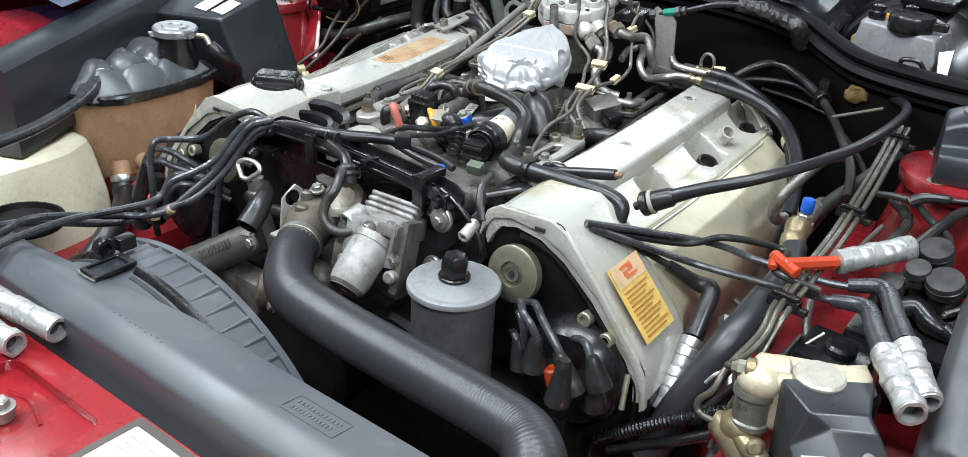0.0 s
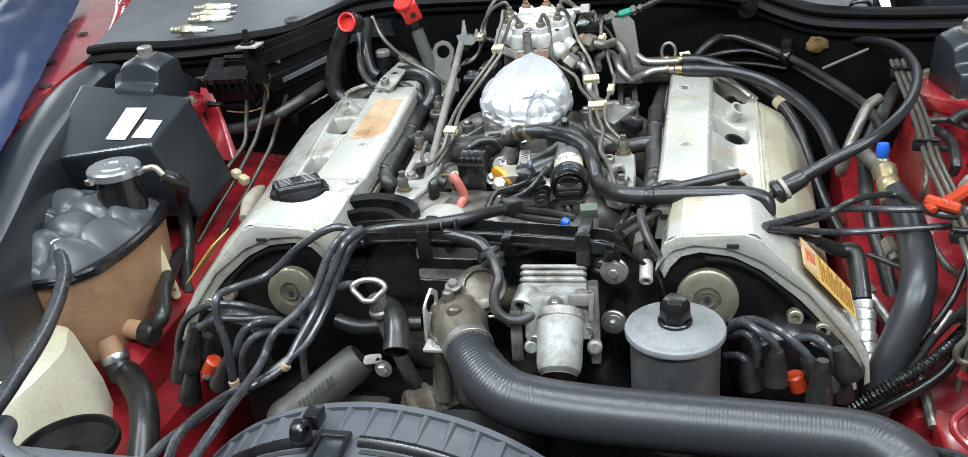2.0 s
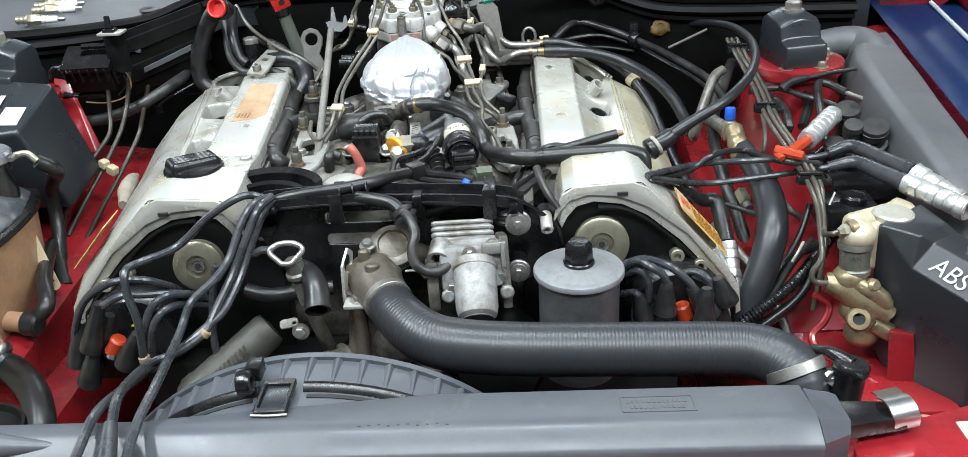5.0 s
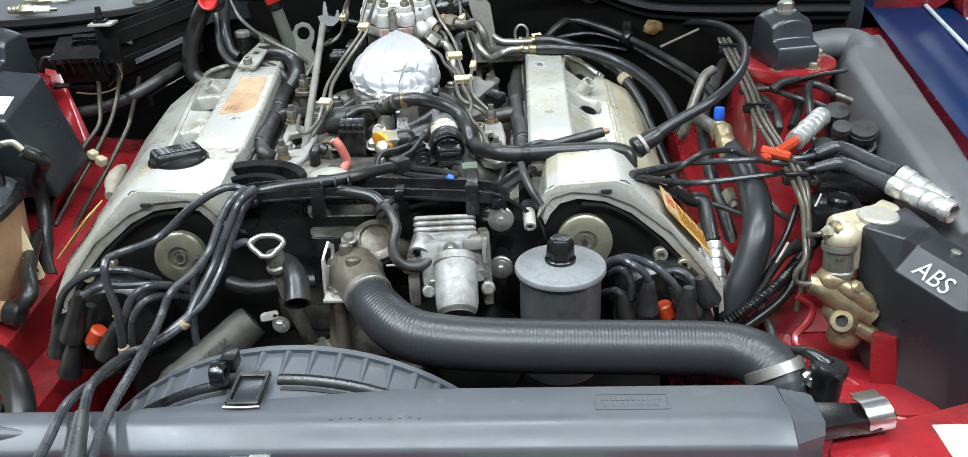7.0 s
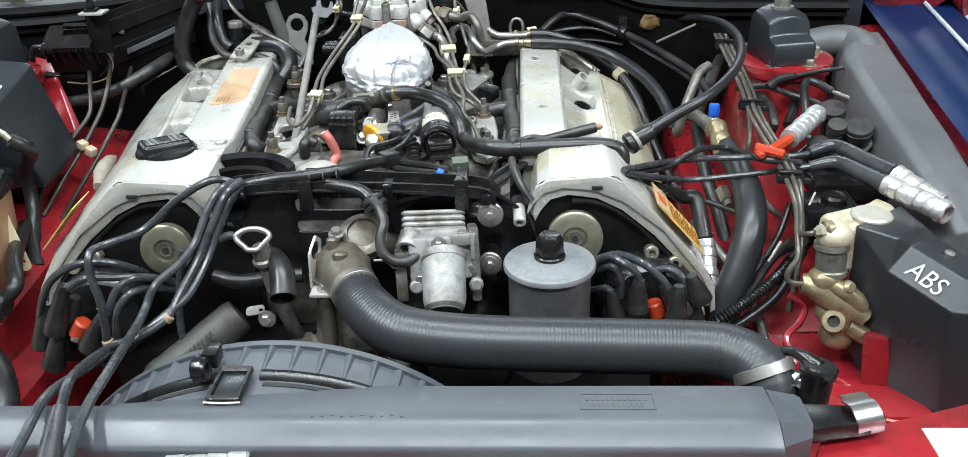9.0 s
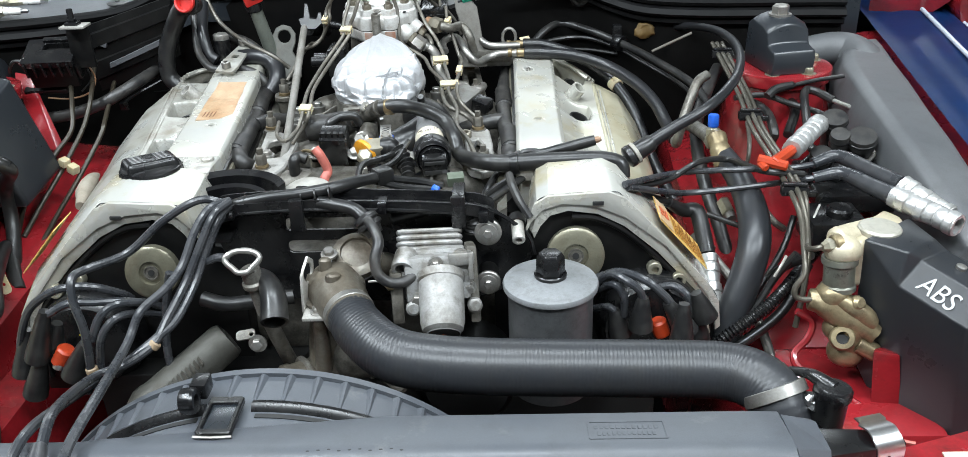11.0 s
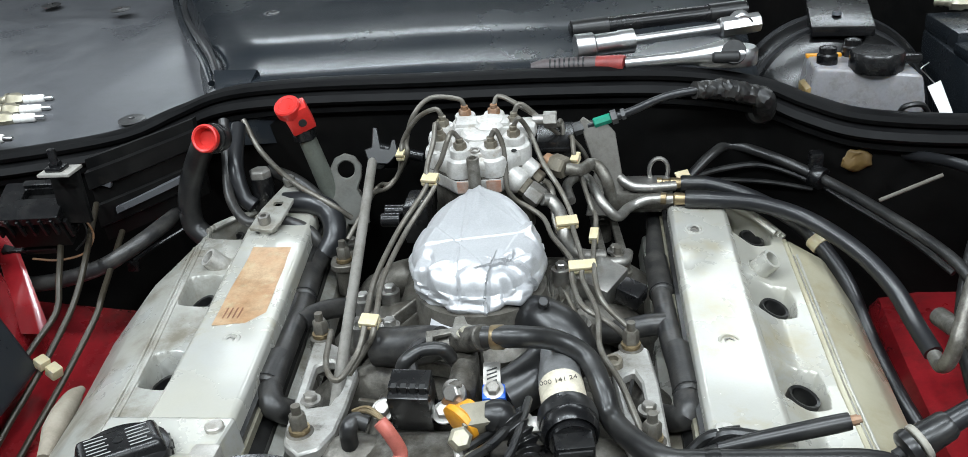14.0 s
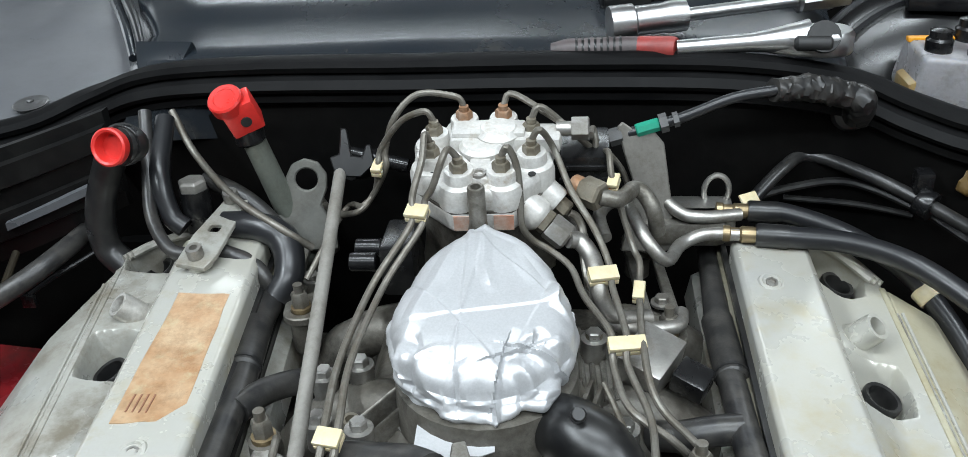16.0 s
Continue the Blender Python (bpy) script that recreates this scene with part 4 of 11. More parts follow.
for i in range(5):
    y = -0.0150 + i * 0.0076
    part("fin", tube([RF @ Vector((x, y, z)) for x, z in ((-0.034, -0.002), (-0.032, 0.0018), (-0.015, 0.0022), (0.015, 0.0022), (0.032, 0.0018), (0.034, -0.002))], 0.0026, 10), white_alu, av)
part("front_flange", box(-0.030, 0.032, -0.036, -0.016, -0.05, -0.006, 0.005, R), white_alu, av)
part("can", rev([(0.0212, 0), (0.0214, 0.010), (0.0208, 0.045), (0.0190, 0.053), (0.014, 0.057), (0.004, 0.058)], R @ Vector((0.004, -0.030, -0.028)), (0.06, -0.82, -0.62), 36), surface("pale_grey_can", (0.31, 0.305, 0.295), 0.5, 0.15, (0.17, 0.165, 0.15), 0.9, 34, 400, 0.25, stain=(0.08, 0.07, 0.06), stain_amount=0.4, stain_scale=36), av)
part("can_end", rev([(0.0165, 0.0), (0.0160, 0.0010), (0.003, 0.0014)], R @ Vector((0.004, -0.030, -0.028)) + Vector((0.06, -0.82, -0.62)).normalized() * 0.0568, (0.06, -0.82, -0.62), 28), surface("dark_grey_can_end", (0.11, 0.11, 0.108), 0.5, 0.1, (0.16, 0.155, 0.15), 0.7, 40, 400, 0.2), av, "dark grey round can end")
for sx, sz in ((0.0034, 0.0009), (0.0009, 0.0034)):
    part("red_mark", box(-sx, sx, -sz, sz, 0, 0.0005, 0, Matrix.Translation(R @ Vector((0.004, -0.030, -0.028)) + Vector((0.06, -0.82, -0.62)).normalized() * 0.0583) @ pose(0, 0, 0, 128, 0, 0)), red_ink, av)
part("mount_lug", rough_up(rod(R @ Vector((0.034, -0.03, -0.056)), R @ Vector((0.034, -0.042, -0.056)), 0.007, 14, 0.002), 0.0005, 90), white_alu, av)
part("mount_lug", rough_up(rod(R @ Vector((-0.024, -0.03, -0.054)), R @ Vector((-0.024, -0.040, -0.054)), 0.007, 14, 0.002), 0.0005, 90), white_alu, av)
part("strap_bracket", join(box(0.012, 0.036, -0.043, -0.036, -0.016, -0.004, 0.002, R), box(0.030, 0.0345, -0.044, -0.012, -0.03, -0.004, 0.0015, R)), steel, av)
part("can_ring", rev([(0.0235, 0), (0.0240, 0.002), (0.0240, 0.008), (0.0225, 0.010)], R @ Vector((0.004, -0.026, -0.026)), (0.06, -0.82, -0.62), 32), white_alu, av)
part("port_socket", rev([(0.011, 0), (0.0115, 0.02), (0.0105, 0.022), (0.0075, 0.022), (0.007, 0.012)], R @ Vector((-0.026, -0.014, -0.006)), (-0.1, -0.9, -0.25), 20), white_alu, av)
for q in ((0.024, -0.035, -0.008), (0.030, -0.030, -0.040), (-0.020, -0.034, -0.046), (0.0, -0.037, -0.014)):
    part("screw", hexbolt(R @ Vector(q), (0.05, -0.9, 0.1), 0.005, 0.006), steel, av)
part("side_bracket", box(0.030, 0.040, -0.03, 0.0, -0.075, 0.0, 0.003, R), dirty_alu, av)
part("side_bracket", box(-0.044, -0.032, -0.03, 0.0, -0.07, -0.02, 0.003, R), dirty_alu, av)
solo("vacuum_hose", tube([(0.009, -0.04, 0.925), (0.018, -0.055, 0.923), (0.025, -0.07, 0.914), (0.022, -0.08, 0.902), (0.024, -0.086, 0.89), (0.033, -0.087, 0.881), (0.045, -0.084, 0.878), (0.055, -0.076, 0.88), (0.059, -0.066, 0.884)], 0.0052, 12), dusty_rubber, "black rubber vacuum hose looping into the air valve", "hose")
gm = thing("hose_grommet", (0.012, -0.04, 0.92), "ribbed black rubber hose grommet", "grommet")
g1 = Vector((0.01, -0.038, 0.921))
part("sleeve", tube([(-0.039, -0.016, 0.931), (-0.022, -0.02, 0.93), (-0.002, -0.028, 0.928), tuple(g1)], 0.0068, 14), rubber, gm)
part("collar", rev([(0.0085, -0.006), (0.0125, -0.003), (0.013, 0.0), (0.011, 0.002), (0.013, 0.004), (0.013, 0.007), (0.010, 0.009), (0.008, 0.016)], g1, (0.5, -0.3, -0.7), 22), rubber, gm)
solo("breather_tube", join(tube([(0.03, 0.0, 0.905), (0.07, 0.004, 0.912), (0.105, 0.0, 0.911)], 0.0085, 12), tube([(0.098, -0.002, 0.910), (0.104, -0.004, 0.910), (0.113, -0.008, 0.905), (0.112, -0.012, 0.892)], 0.011, 14, 0.001, (0.004, 0.0008))), rubber, "ribbed black rubber breather tube", "hose")

# ---- dipstick with loop handle ----
ds = thing("dipstick", (-0.10, -0.08, 0.80), "steel dipstick loop handle in its guide tube", "dipstick")
loop = [(-0.0215, 0.016), (-0.012, 0.0215), (0.0, 0.023), (0.012, 0.0215), (0.0215, 0.016), (0.022, 0.009), (0.012, -0.001), (0.006, -0.006), (-0.006, -0.006), (-0.012, -0.001), (-0.022, 0.009)]
M = Matrix.Translation((-0.1030, -0.080, 0.895)) @ pose(0, 0, 0, 58, 0, 5) @ Matrix.Scale(0.70, 4)
pts = [M @ Vector((x, z, 0)) for x, z in loop]
part("loop_handle", tube(pts + pts[:2], 0.0029, 10, 0.003), steel, ds)
part("guide_tube", rev([(0.0075, 0), (0.0078, 0.03), (0.010, 0.032), (0.0115, 0.034), (0.0115, 0.038), (0.0095, 0.040), (0.0095, 0.052)], (-0.093, -0.066, 0.838), (-0.12, -0.12, 1), 20), cast_alu, ds)
part("lower_tube", tube([(-0.093, -0.066, 0.84), (-0.085, -0.06, 0.80), (-0.07, -0.05, 0.74)], 0.0075, 12), dirty_alu, ds)
part("tab", plate(rounded2(-0.014, 0.005, -0.006, 0.006, 0.004), [circle2(0.001, -0.001, 0.002, 10)], 0.002, Matrix.Translation((-0.108, -0.075, 0.818)) @ pose(0, 0, 0, 20, -5, 10), 0.0004), cast_alu, ds)
part("tab_bolt", hexbolt((-0.100, -0.082, 0.812), (0, -0.9, 0.1), 0.006, 0.006), steel, ds)
solo("rubber_elbow", tube([(-0.098, -0.062, 0.878), (-0.085, -0.070, 0.874), (-0.076, -0.088, 0.866), (-0.072, -0.108, 0.852)], [0.008, 0.010, 0.0125, 0.013], 18, 0.004, None, 0.012), rubber, "black rubber elbow with an open end", "hose")

# pump and bracket low behind the fan shroud
pm = thing("pump_casting", (-0.18, -0.05, 0.70), "dull cast aluminium pump body with raised part number", "pump")
p0, p1 = Vector((-0.225, -0.080, 0.735)), Vector((-0.140, -0.026, 0.790))
pdir = (p1 - p0).normalized()
part("barrel", rough_up(rev([(0.018, -0.01), (0.0225, 0.0), (0.0225, 0.010), (0.0215, 0.013), (0.0205, 0.100), (0.018, 0.106)], p0, pdir, 36), 0.0008, 50), surface("dull_olive_casting", (0.075, 0.074, 0.064), 0.55, 0.35, (0.07, 0.065, 0.055), 0.7, 24, 300, 0.4, stain=GRIME, stain_amount=0.25, stain_scale=20), pm)
side = Vector((0.35, -0.55, 0.0))
side = (side - pdir * side.dot(pdir)).normalized()
out = (side + Vector((0, 0, 0.75))).normalized()
out = (out - pdir * out.dot(pdir)).normalized()
lat = out.cross(pdir)
mk = Matrix((pdir.to_4d(), lat.to_4d(), out.to_4d(), Vector((0, 0, 0, 1)))).transposed()
for i in range(9):
    part("raised_mark", box(-0.0016, 0.0016, -0.003, 0.003, 0.0, 0.0012, 0.0004, Matrix.Translation(p0 + pdir * (0.030 + 0.0052 * i) + out * 0.0212) @ mk), cast_alu, pm)
part("mount_foot", rough_up(box(-0.21, -0.12, -0.06, 0.0, 0.68, 0.735, 0.006), 0.001, 50), dirty_alu, pm)
# black paint here stands for the deep shade behind the shroud
fm = thing("engine_front_cover", (-0.02, 0.0, 0.50), "engine front cover and pulleys with shade painted on in black", "engine front")
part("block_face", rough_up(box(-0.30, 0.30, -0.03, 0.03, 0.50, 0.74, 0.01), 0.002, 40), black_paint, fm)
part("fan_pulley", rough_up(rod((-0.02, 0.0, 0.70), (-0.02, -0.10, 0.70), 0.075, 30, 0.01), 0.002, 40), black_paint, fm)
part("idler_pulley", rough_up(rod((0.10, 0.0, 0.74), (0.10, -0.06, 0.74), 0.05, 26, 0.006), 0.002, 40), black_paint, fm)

# ---- oil filler cap ----
oc = thing("oil_filler_cap", (-0.236, 0.098, 0.918), "black plastic oil filler cap with raised grip and white print", "oil cap")
OC = Vector((-0.2415, 0.086, 0.922))
part("cap_disc", rev([(0.0300, 0), (0.0325, 0.002), (0.0330, 0.009), (0.0315, 0.012), (0.027, 0.0136), (0.010, 0.0145)], OC, (0.03, 0, 1), 44), black_plastic, oc)
for k in range(24):
    a = 2 * math.pi * k / 24
    part("grip_notch", rod(OC + Vector((0.0328 * math.cos(a), 0.0328 * math.sin(a), 0.002)), OC + Vector((0.0328 * math.cos(a), 0.0328 * math.sin(a), 0.009)), 0.0010, 6), black_plastic, oc)
RG = Matrix.Translation(OC + Vector((0, 0, 0.012))) @ pose(0, 0, 0, 0, 2, 36) @ Matrix.Diagonal((0.88, 1.0, 0.62, 1))
grip = part("grip", chamfer(loft([[RG @ Vector(p) for p in ((-0.033, -0.018, -0.004), (0.033, -0.018, -0.004), (0.033, 0.018, -0.004), (-0.033, 0.018, -0.004))],
                                  [RG @ Vector(p) for p in ((-0.029, -0.0145, 0.015), (0.029, -0.0145, 0.015), (0.029, 0.0145, 0.015), (-0.029, 0.0145, 0.015))]]), 0.004, 3), black_plastic, oc)
for i in range(6):
    for x0, x1 in ((-0.024, -0.0075 - 0.002 * (i % 2)), (0.0065, 0.023 - 0.003 * (i % 3 == 1))):
        part("print_bar", box(x0, x1, -0.0108 + i * 0.0041, -0.0098 + i * 0.0041, 0.0151, 0.0155, 0, RG), grey_ink, grip)
part("grip_mark", rev([(0.0032, 0), (0.0032, 0.0006)], RG @ Vector((-0.0005, 0, 0.015)), (0, 0, 1), 12), rubber, grip)
part("neck", rod(OC + Vector((0, 0, -0.010)), OC + Vector((0, 0, 0.002)), 0.027, 30), silver_paint, oc)
solo("filler_shelf", chamfer(loft([[(x, y, 0.86) for x, y in ((-0.29, 0.055), (-0.18, 0.055), (-0.178, 0.145), (-0.298, 0.145))], [(x, y, 0.923) for x, y in ((-0.275, 0.06), (-0.185, 0.06), (-0.182, 0.14), (-0.280, 0.14))]]), 0.004, 3), silver_paint, "silver painted filler shelf beside the valve cover", "engine cover")

# ---- intake manifold in the valley ----
im = thing("intake_manifold", (-0.02, 0.30, 0.85), "grimy cast aluminium intake manifold with webs and runners", "intake manifold")
part("plenum", rough_up(chamfer(loft([[(-0.105, 0.06, 0.84), (0.105, 0.06, 0.84), (0.10, 0.45, 0.84), (-0.125, 0.45, 0.84)], [(-0.085, 0.075, 0.885), (0.085, 0.075, 0.885), (0.075, 0.44, 0.90), (-0.105, 0.44, 0.90)]]), 0.012, 3), 0.002, 40), dirty_alu, im)
part("front_casting", rough_up(chamfer(loft([[(-0.10, 0.07, 0.86), (0.0, 0.07, 0.86), (0.01, 0.17, 0.86), (-0.10, 0.17, 0.86)], [(-0.08, 0.085, 0.903), (-0.01, 0.085, 0.903), (-0.005, 0.155, 0.903), (-0.085, 0.155, 0.903)]]), 0.012, 3), 0.0015, 50), cast_alu, im)
for s, xs in ((-1, -0.02), (1, 0.0)):
    for y in (0.14, 0.235, 0.335, 0.43):
        part("runner", rough_up(tube([(xs + s * 0.03, y, 0.872), (xs + s * 0.075, y, 0.884), (xs + s * 0.115, y, 0.870), (xs + s * 0.14, y, 0.845)], [0.018, 0.019, 0.018, 0.018], 14), 0.002, 45), dirty_alu, im)
for a, b in (((-0.106, 0.276, 0.915), (-0.067, 0.314, 0.93)), ((-0.09, 0.278, 0.912), (-0.056, 0.305, 0.93)), ((-0.061, 0.304, 0.912), (-0.047, 0.305, 0.93)), ((0.044, 0.314, 0.912), (0.036, 0.313, 0.93))):
    part("web", chamfer(loft([[Vector(a) + Vector((0, 0, -0.03)), Vector(b) + Vector((0, 0, -0.03)), Vector(b), Vector(a)], [Vector(a) + Vector((0.004, 0.002, -0.03)), Vector(b) + Vector((0.004, 0.002, -0.03)), Vector(b) + Vector((0.004, 0.002, 0)), Vector(a) + Vector((0.004, 0.002, 0))]]), 0.001), cast_alu, im)
part("throttle_base", rev([(0.072, 0), (0.072, 0.012), (0.060, 0.02), (0.058, 0.05)], (-0.018, 0.315, 0.885), (0, 0, 1), 36), dirty_alu, im)

fl = [(0.036, 0.396, 0.908), (0.067, 0.39, 0.908), (0.071, 0.328, 0.9), (0.041, 0.321, 0.9)]
part("fluted_flange", loft([[Vector(p) - Vector((0, 0, 0.02)) for p in fl], fl]), cast_alu, im)
for k in range(4):
    a, b = Vector(fl[0]).lerp(Vector(fl[1]), 0.12 + 0.24 * k), Vector(fl[3]).lerp(Vector(fl[2]), 0.12 + 0.24 * k)
    part("flute", tube([tuple(a), tuple(a.lerp(b, 0.5)), tuple(b)], 0.0022, 8), cast_alu, im)
for a, b, h in (((-0.09, 0.246, 0.905), (-0.034, 0.232, 0.905), 0.012), ((-0.106, 0.197, 0.897), (-0.05, 0.185, 0.897), 0.012), ((0.003, 0.303, 0.9), (0.016, 0.234, 0.895), 0.010), ((-0.088, 0.295, 0.905), (-0.044, 0.295, 0.905), 0.010), ((-0.071, 0.329, 0.91), (-0.06, 0.284, 0.905), 0.02), ((-0.014, 0.318, 0.91), (-0.009, 0.274, 0.905), 0.02)):
    d = (Vector(b) - Vector(a)).normalized()
    n = Vector((-d.y, d.x, 0)) * 0.0022
    part("web", chamfer(loft([[Vector(a) + n - Vector((0, 0, h)), Vector(b) + n - Vector((0, 0, h)), Vector(b) + n, Vector(a) + n], [Vector(a) - n - Vector((0, 0, h)), Vector(b) - n - Vector((0, 0, h)), Vector(b) - n, Vector(a) - n]]), 0.0008), cast_alu, im)

# ---- throttle and air-flow funnel wrapped in silver tape ----
def taped_dome():
    """A round funnel under wrapped tape, drawn up to a point behind, with crisp creases."""
    bm = bmesh.new()
    N, K = 300, 120
    rnd = random.Random(5)
    mid = Vector((-0.0190, 0.325, 0.955))
    strips = []
    for k in range(9):
        a = rnd.uniform(0, 2 * math.pi)
        n = Vector((math.cos(a), math.sin(a), rnd.uniform(-0.5, 0.5))).normalized()
        strips.append((n, mid + n * rnd.uniform(-0.045, 0.045), rnd.uniform(0.0003, 0.0007)))
    # creases lie on the tape laid flat round the crown: start, end, height, half-width, step
    folds = []

    def crease(path, g, wd, step=0.0):
        for a, b in zip(path, path[1:]):
            folds.append((Vector(a), Vector(b), g, wd, step))

    crease([(0.012, -0.052), (0.015, -0.040), (0.028, -0.034), (0.062, -0.036)], 0.0016, 0.004, 0.0028)
    crease([(0.011, -0.055), (0.013, -0.070), (0.012, -0.082)], 0.0026, 0.0026)
    crease([(-0.052, -0.030), (-0.034, -0.044), (-0.020, -0.060)], 0.0030, 0.007)
    crease([(-0.040, -0.026), (-0.036, -0.040), (-0.046, -0.052)], -0.0026, 0.005)
    crease([(-0.060, -0.036), (-0.028, -0.066), (0.006, -0.074), (0.034, -0.064), (0.056, -0.044)], 0.0028, 0.0075)
    crease([(-0.052, -0.050), (-0.016, -0.078), (0.020, -0.080)], -0.0022, 0.006)
    crease([(-0.014, -0.050), (-0.012, -0.066)], -0.0024, 0.004)
    crease([(0.022, -0.044), (0.036, -0.050), (0.054, -0.044)], 0.0026, 0.006)
    crease([(0.026, -0.052), (0.030, -0.064)], -0.0022, 0.004)
    crease([(-0.004, 0.066), (-0.002, 0.030), (0.004, 0.012)], 0.0016, 0.006)
    crease([(-0.020, 0.050), (-0.034, 0.008), (-0.044, -0.024)], 0.0015, 0.008)
    crease([(0.016, 0.044), (0.034, 0.018)], 0.0012, 0.007)
    for k in range(34):
        a, r = rnd.uniform(math.pi * 0.85, 2.15 * math.pi), rnd.uniform(0.042, 0.080)
        b, L = a + math.pi / 2 + rnd.uniform(-0.9, 0.9), rnd.uniform(0.005, 0.013)
        c, e = Vector((r * math.cos(a), r * math.sin(a))), Vector((L * math.cos(b), L * math.sin(b)))
        folds.append((c - e, c + e, rnd.uniform(0.0010, 0.0024) * rnd.choice((-1, 1)), rnd.uniform(0.0025, 0.0055), 0.0))
    far = math.radians(92)
    rings = []
    for k in range(K + 1):
        u = k / K
        ring = []
        for i in range(N):
            a = 2 * math.pi * i / N
            off = abs((a - far + math.pi) % (2 * math.pi) - math.pi)
            rad = 0.0580 + 0.0130 * max(0.0, 1 - off / 1.15) ** 1.15
            c, sn = math.cos(a), math.sin(a)
            hull = max(0.0, 1 - off / 1.15)
            if u < 0.6:
                r = rad * (u / 0.6) ** 0.8
                h = math.sqrt(max(0.0, 1 - min(1.0, r / rad) ** 5.0))
                drop = 0.0
            else:
                v = (u - 0.6) / 0.4
                r, h = rad * (1.0 + 0.05 * math.sin(v * 2.6) - 0.05 * v * v), 0.0
                drop = v * (0.0185 + 0.004 * math.sin(a * 3 + 0.8) + 0.004 * math.sin(a * 7))
            x, y = mid.x + r * c, mid.y + r * sn
            z = 0.957 + 0.022 * h - drop + 0.010 * max(-1.0, (y - 0.318) / 0.06) + 0.016 * hull * (r / rad) ** 2
            p = Vector((x, y, z))
            side = max(0.0, (u - 0.42) / 0.58)
            q = 0.0024 * noise.noise(p * 18) - 0.0026 * side * abs(noise.noise(Vector((a * 2.6, 7.0, z * 9)))) + 0.0040 * (0.03 + side) * (0.5 - abs(noise.noise(p * 30 + Vector((3.3, 1.2, 2.6))))) + 0.0014 * (0.15 + side) * (0.5 - abs(noise.noise(p * 75 + Vector((0.4, 0.2, 0.7)))))
            for n, o, g in strips:
                q += g * math.tanh(n.dot(p - o) / 0.0005)
            flat = Vector((c, sn)) * (r + drop)
            for o, e, g, wd, step in folds:
                d = e - o
                s = min(1.0, max(0.0, (flat - o).dot(d) / d.length_squared))
                away = flat - o - d * s
                gap = away.length
                if gap < wd:
                    q += 1.7 * g * (1 - gap / wd) * min(1.0, 0.35 + 2.6 * s * (1 - s))
                if step and gap < 0.02 and d.x * away.y - d.y * away.x < 0:
                    q -= 1.4 * step * (1 - gap / 0.02) * min(1.0, gap / 0.0008)
            nn = Vector((c * u, sn * u, 1.1 - u)).normalized()
            ring.append(bm.verts.new(p + nn * q))
            if k == 0:
                break
        rings.append(ring)
    for i in range(N):
        bm.faces.new((rings[0][0], rings[1][i], rings[1][(i + 1) % N]))
    for a, b in zip(rings[1:], rings[2:]):
        for i in range(N):
            bm.faces.new((a[i], b[i], b[(i + 1) % N], a[(i + 1) % N]))
    return bm


td = thing("taped_throttle_funnel", (-0.018, 0.318, 0.92), "throttle funnel wrapped in crumpled silver duct tape", "taped funnel")
part("tape_dome", taped_dome(), tape, td)
flap = [(-0.045, 0.0), (-0.012, -0.006), (0.004, 0.002), (0.002, 0.020), (-0.044, 0.022)]
part("tape_flap", rough_up(plate(flap, [], 0.0008, Matrix.Translation((-0.012, 0.252, 0.9215)) @ pose(0, 0, 0, 12, 0, 0), 0), 0.002, 60), tape, td)
part("tape_strip", loft([[Vector((-0.003, 0.36, 0.925)) + Vector((x, y, z)) for x, y, z in ((-0.0015, 0.004, 0.004), (0.0015, 0.004, 0.004), (0.002, -0.012, -0.010), (-0.002, -0.012, -0.010))], [Vector((-0.003, 0.36, 0.925)) + Vector((x, y, z + 0.002)) for x, y, z in ((-0.0015, 0.004, 0.004), (0.0015, 0.004, 0.004), (0.002, -0.012, -0.010), (-0.002, -0.012, -0.010))]]), tape, td)

# ---- fuel distributor ----
FC = Vector((-0.027, 0.4575, 0))
pale_cast = surface("pale_distributor_aluminium", (0.56, 0.55, 0.53), 0.40, 0.25, (0.44, 0.42, 0.38), 0.8, 40, 420, 0.25, 0.1, stain=(0.30, 0.23, 0.15), stain_amount=0.16, stain_scale=45, speckle=0.6, dirt=0.25)
fd = thing("fuel_distributor", (FC.x, FC.y, 0.93), "bright cast fuel distributor with eight line fittings", "fuel distributor")


def octa(r0, z):
    k = r0 / math.cos(math.pi / 8)
    return [(FC.x + k * math.cos(math.pi / 8 + math.pi * i / 4 + 0.04), FC.y + k * math.sin(math.pi / 8 + math.pi * i / 4 + 0.04), z) for i in range(8)]


part("stem", rough_up(chamfer(loft([octa(0.052, 0.925), octa(0.046, 0.955), octa(0.044, 0.986)]), 0.004, 3, 0.3), 0.0008, 60), dirty_alu, fd)
part("lower_body", rough_up(chamfer(loft([octa(0.0475, 0.981), octa(0.0512, 0.985), octa(0.0514, 0.9988)]), 0.002, 3, 0.3), 0.0004, 60), pale_cast, fd)
part("upper_body", rough_up(chamfer(loft([octa(0.0505, 1.0000), octa(0.0505, 1.0120), octa(0.0480, 1.0165)]), 0.002, 3, 0.3), 0.0004, 60), pale_cast, fd)
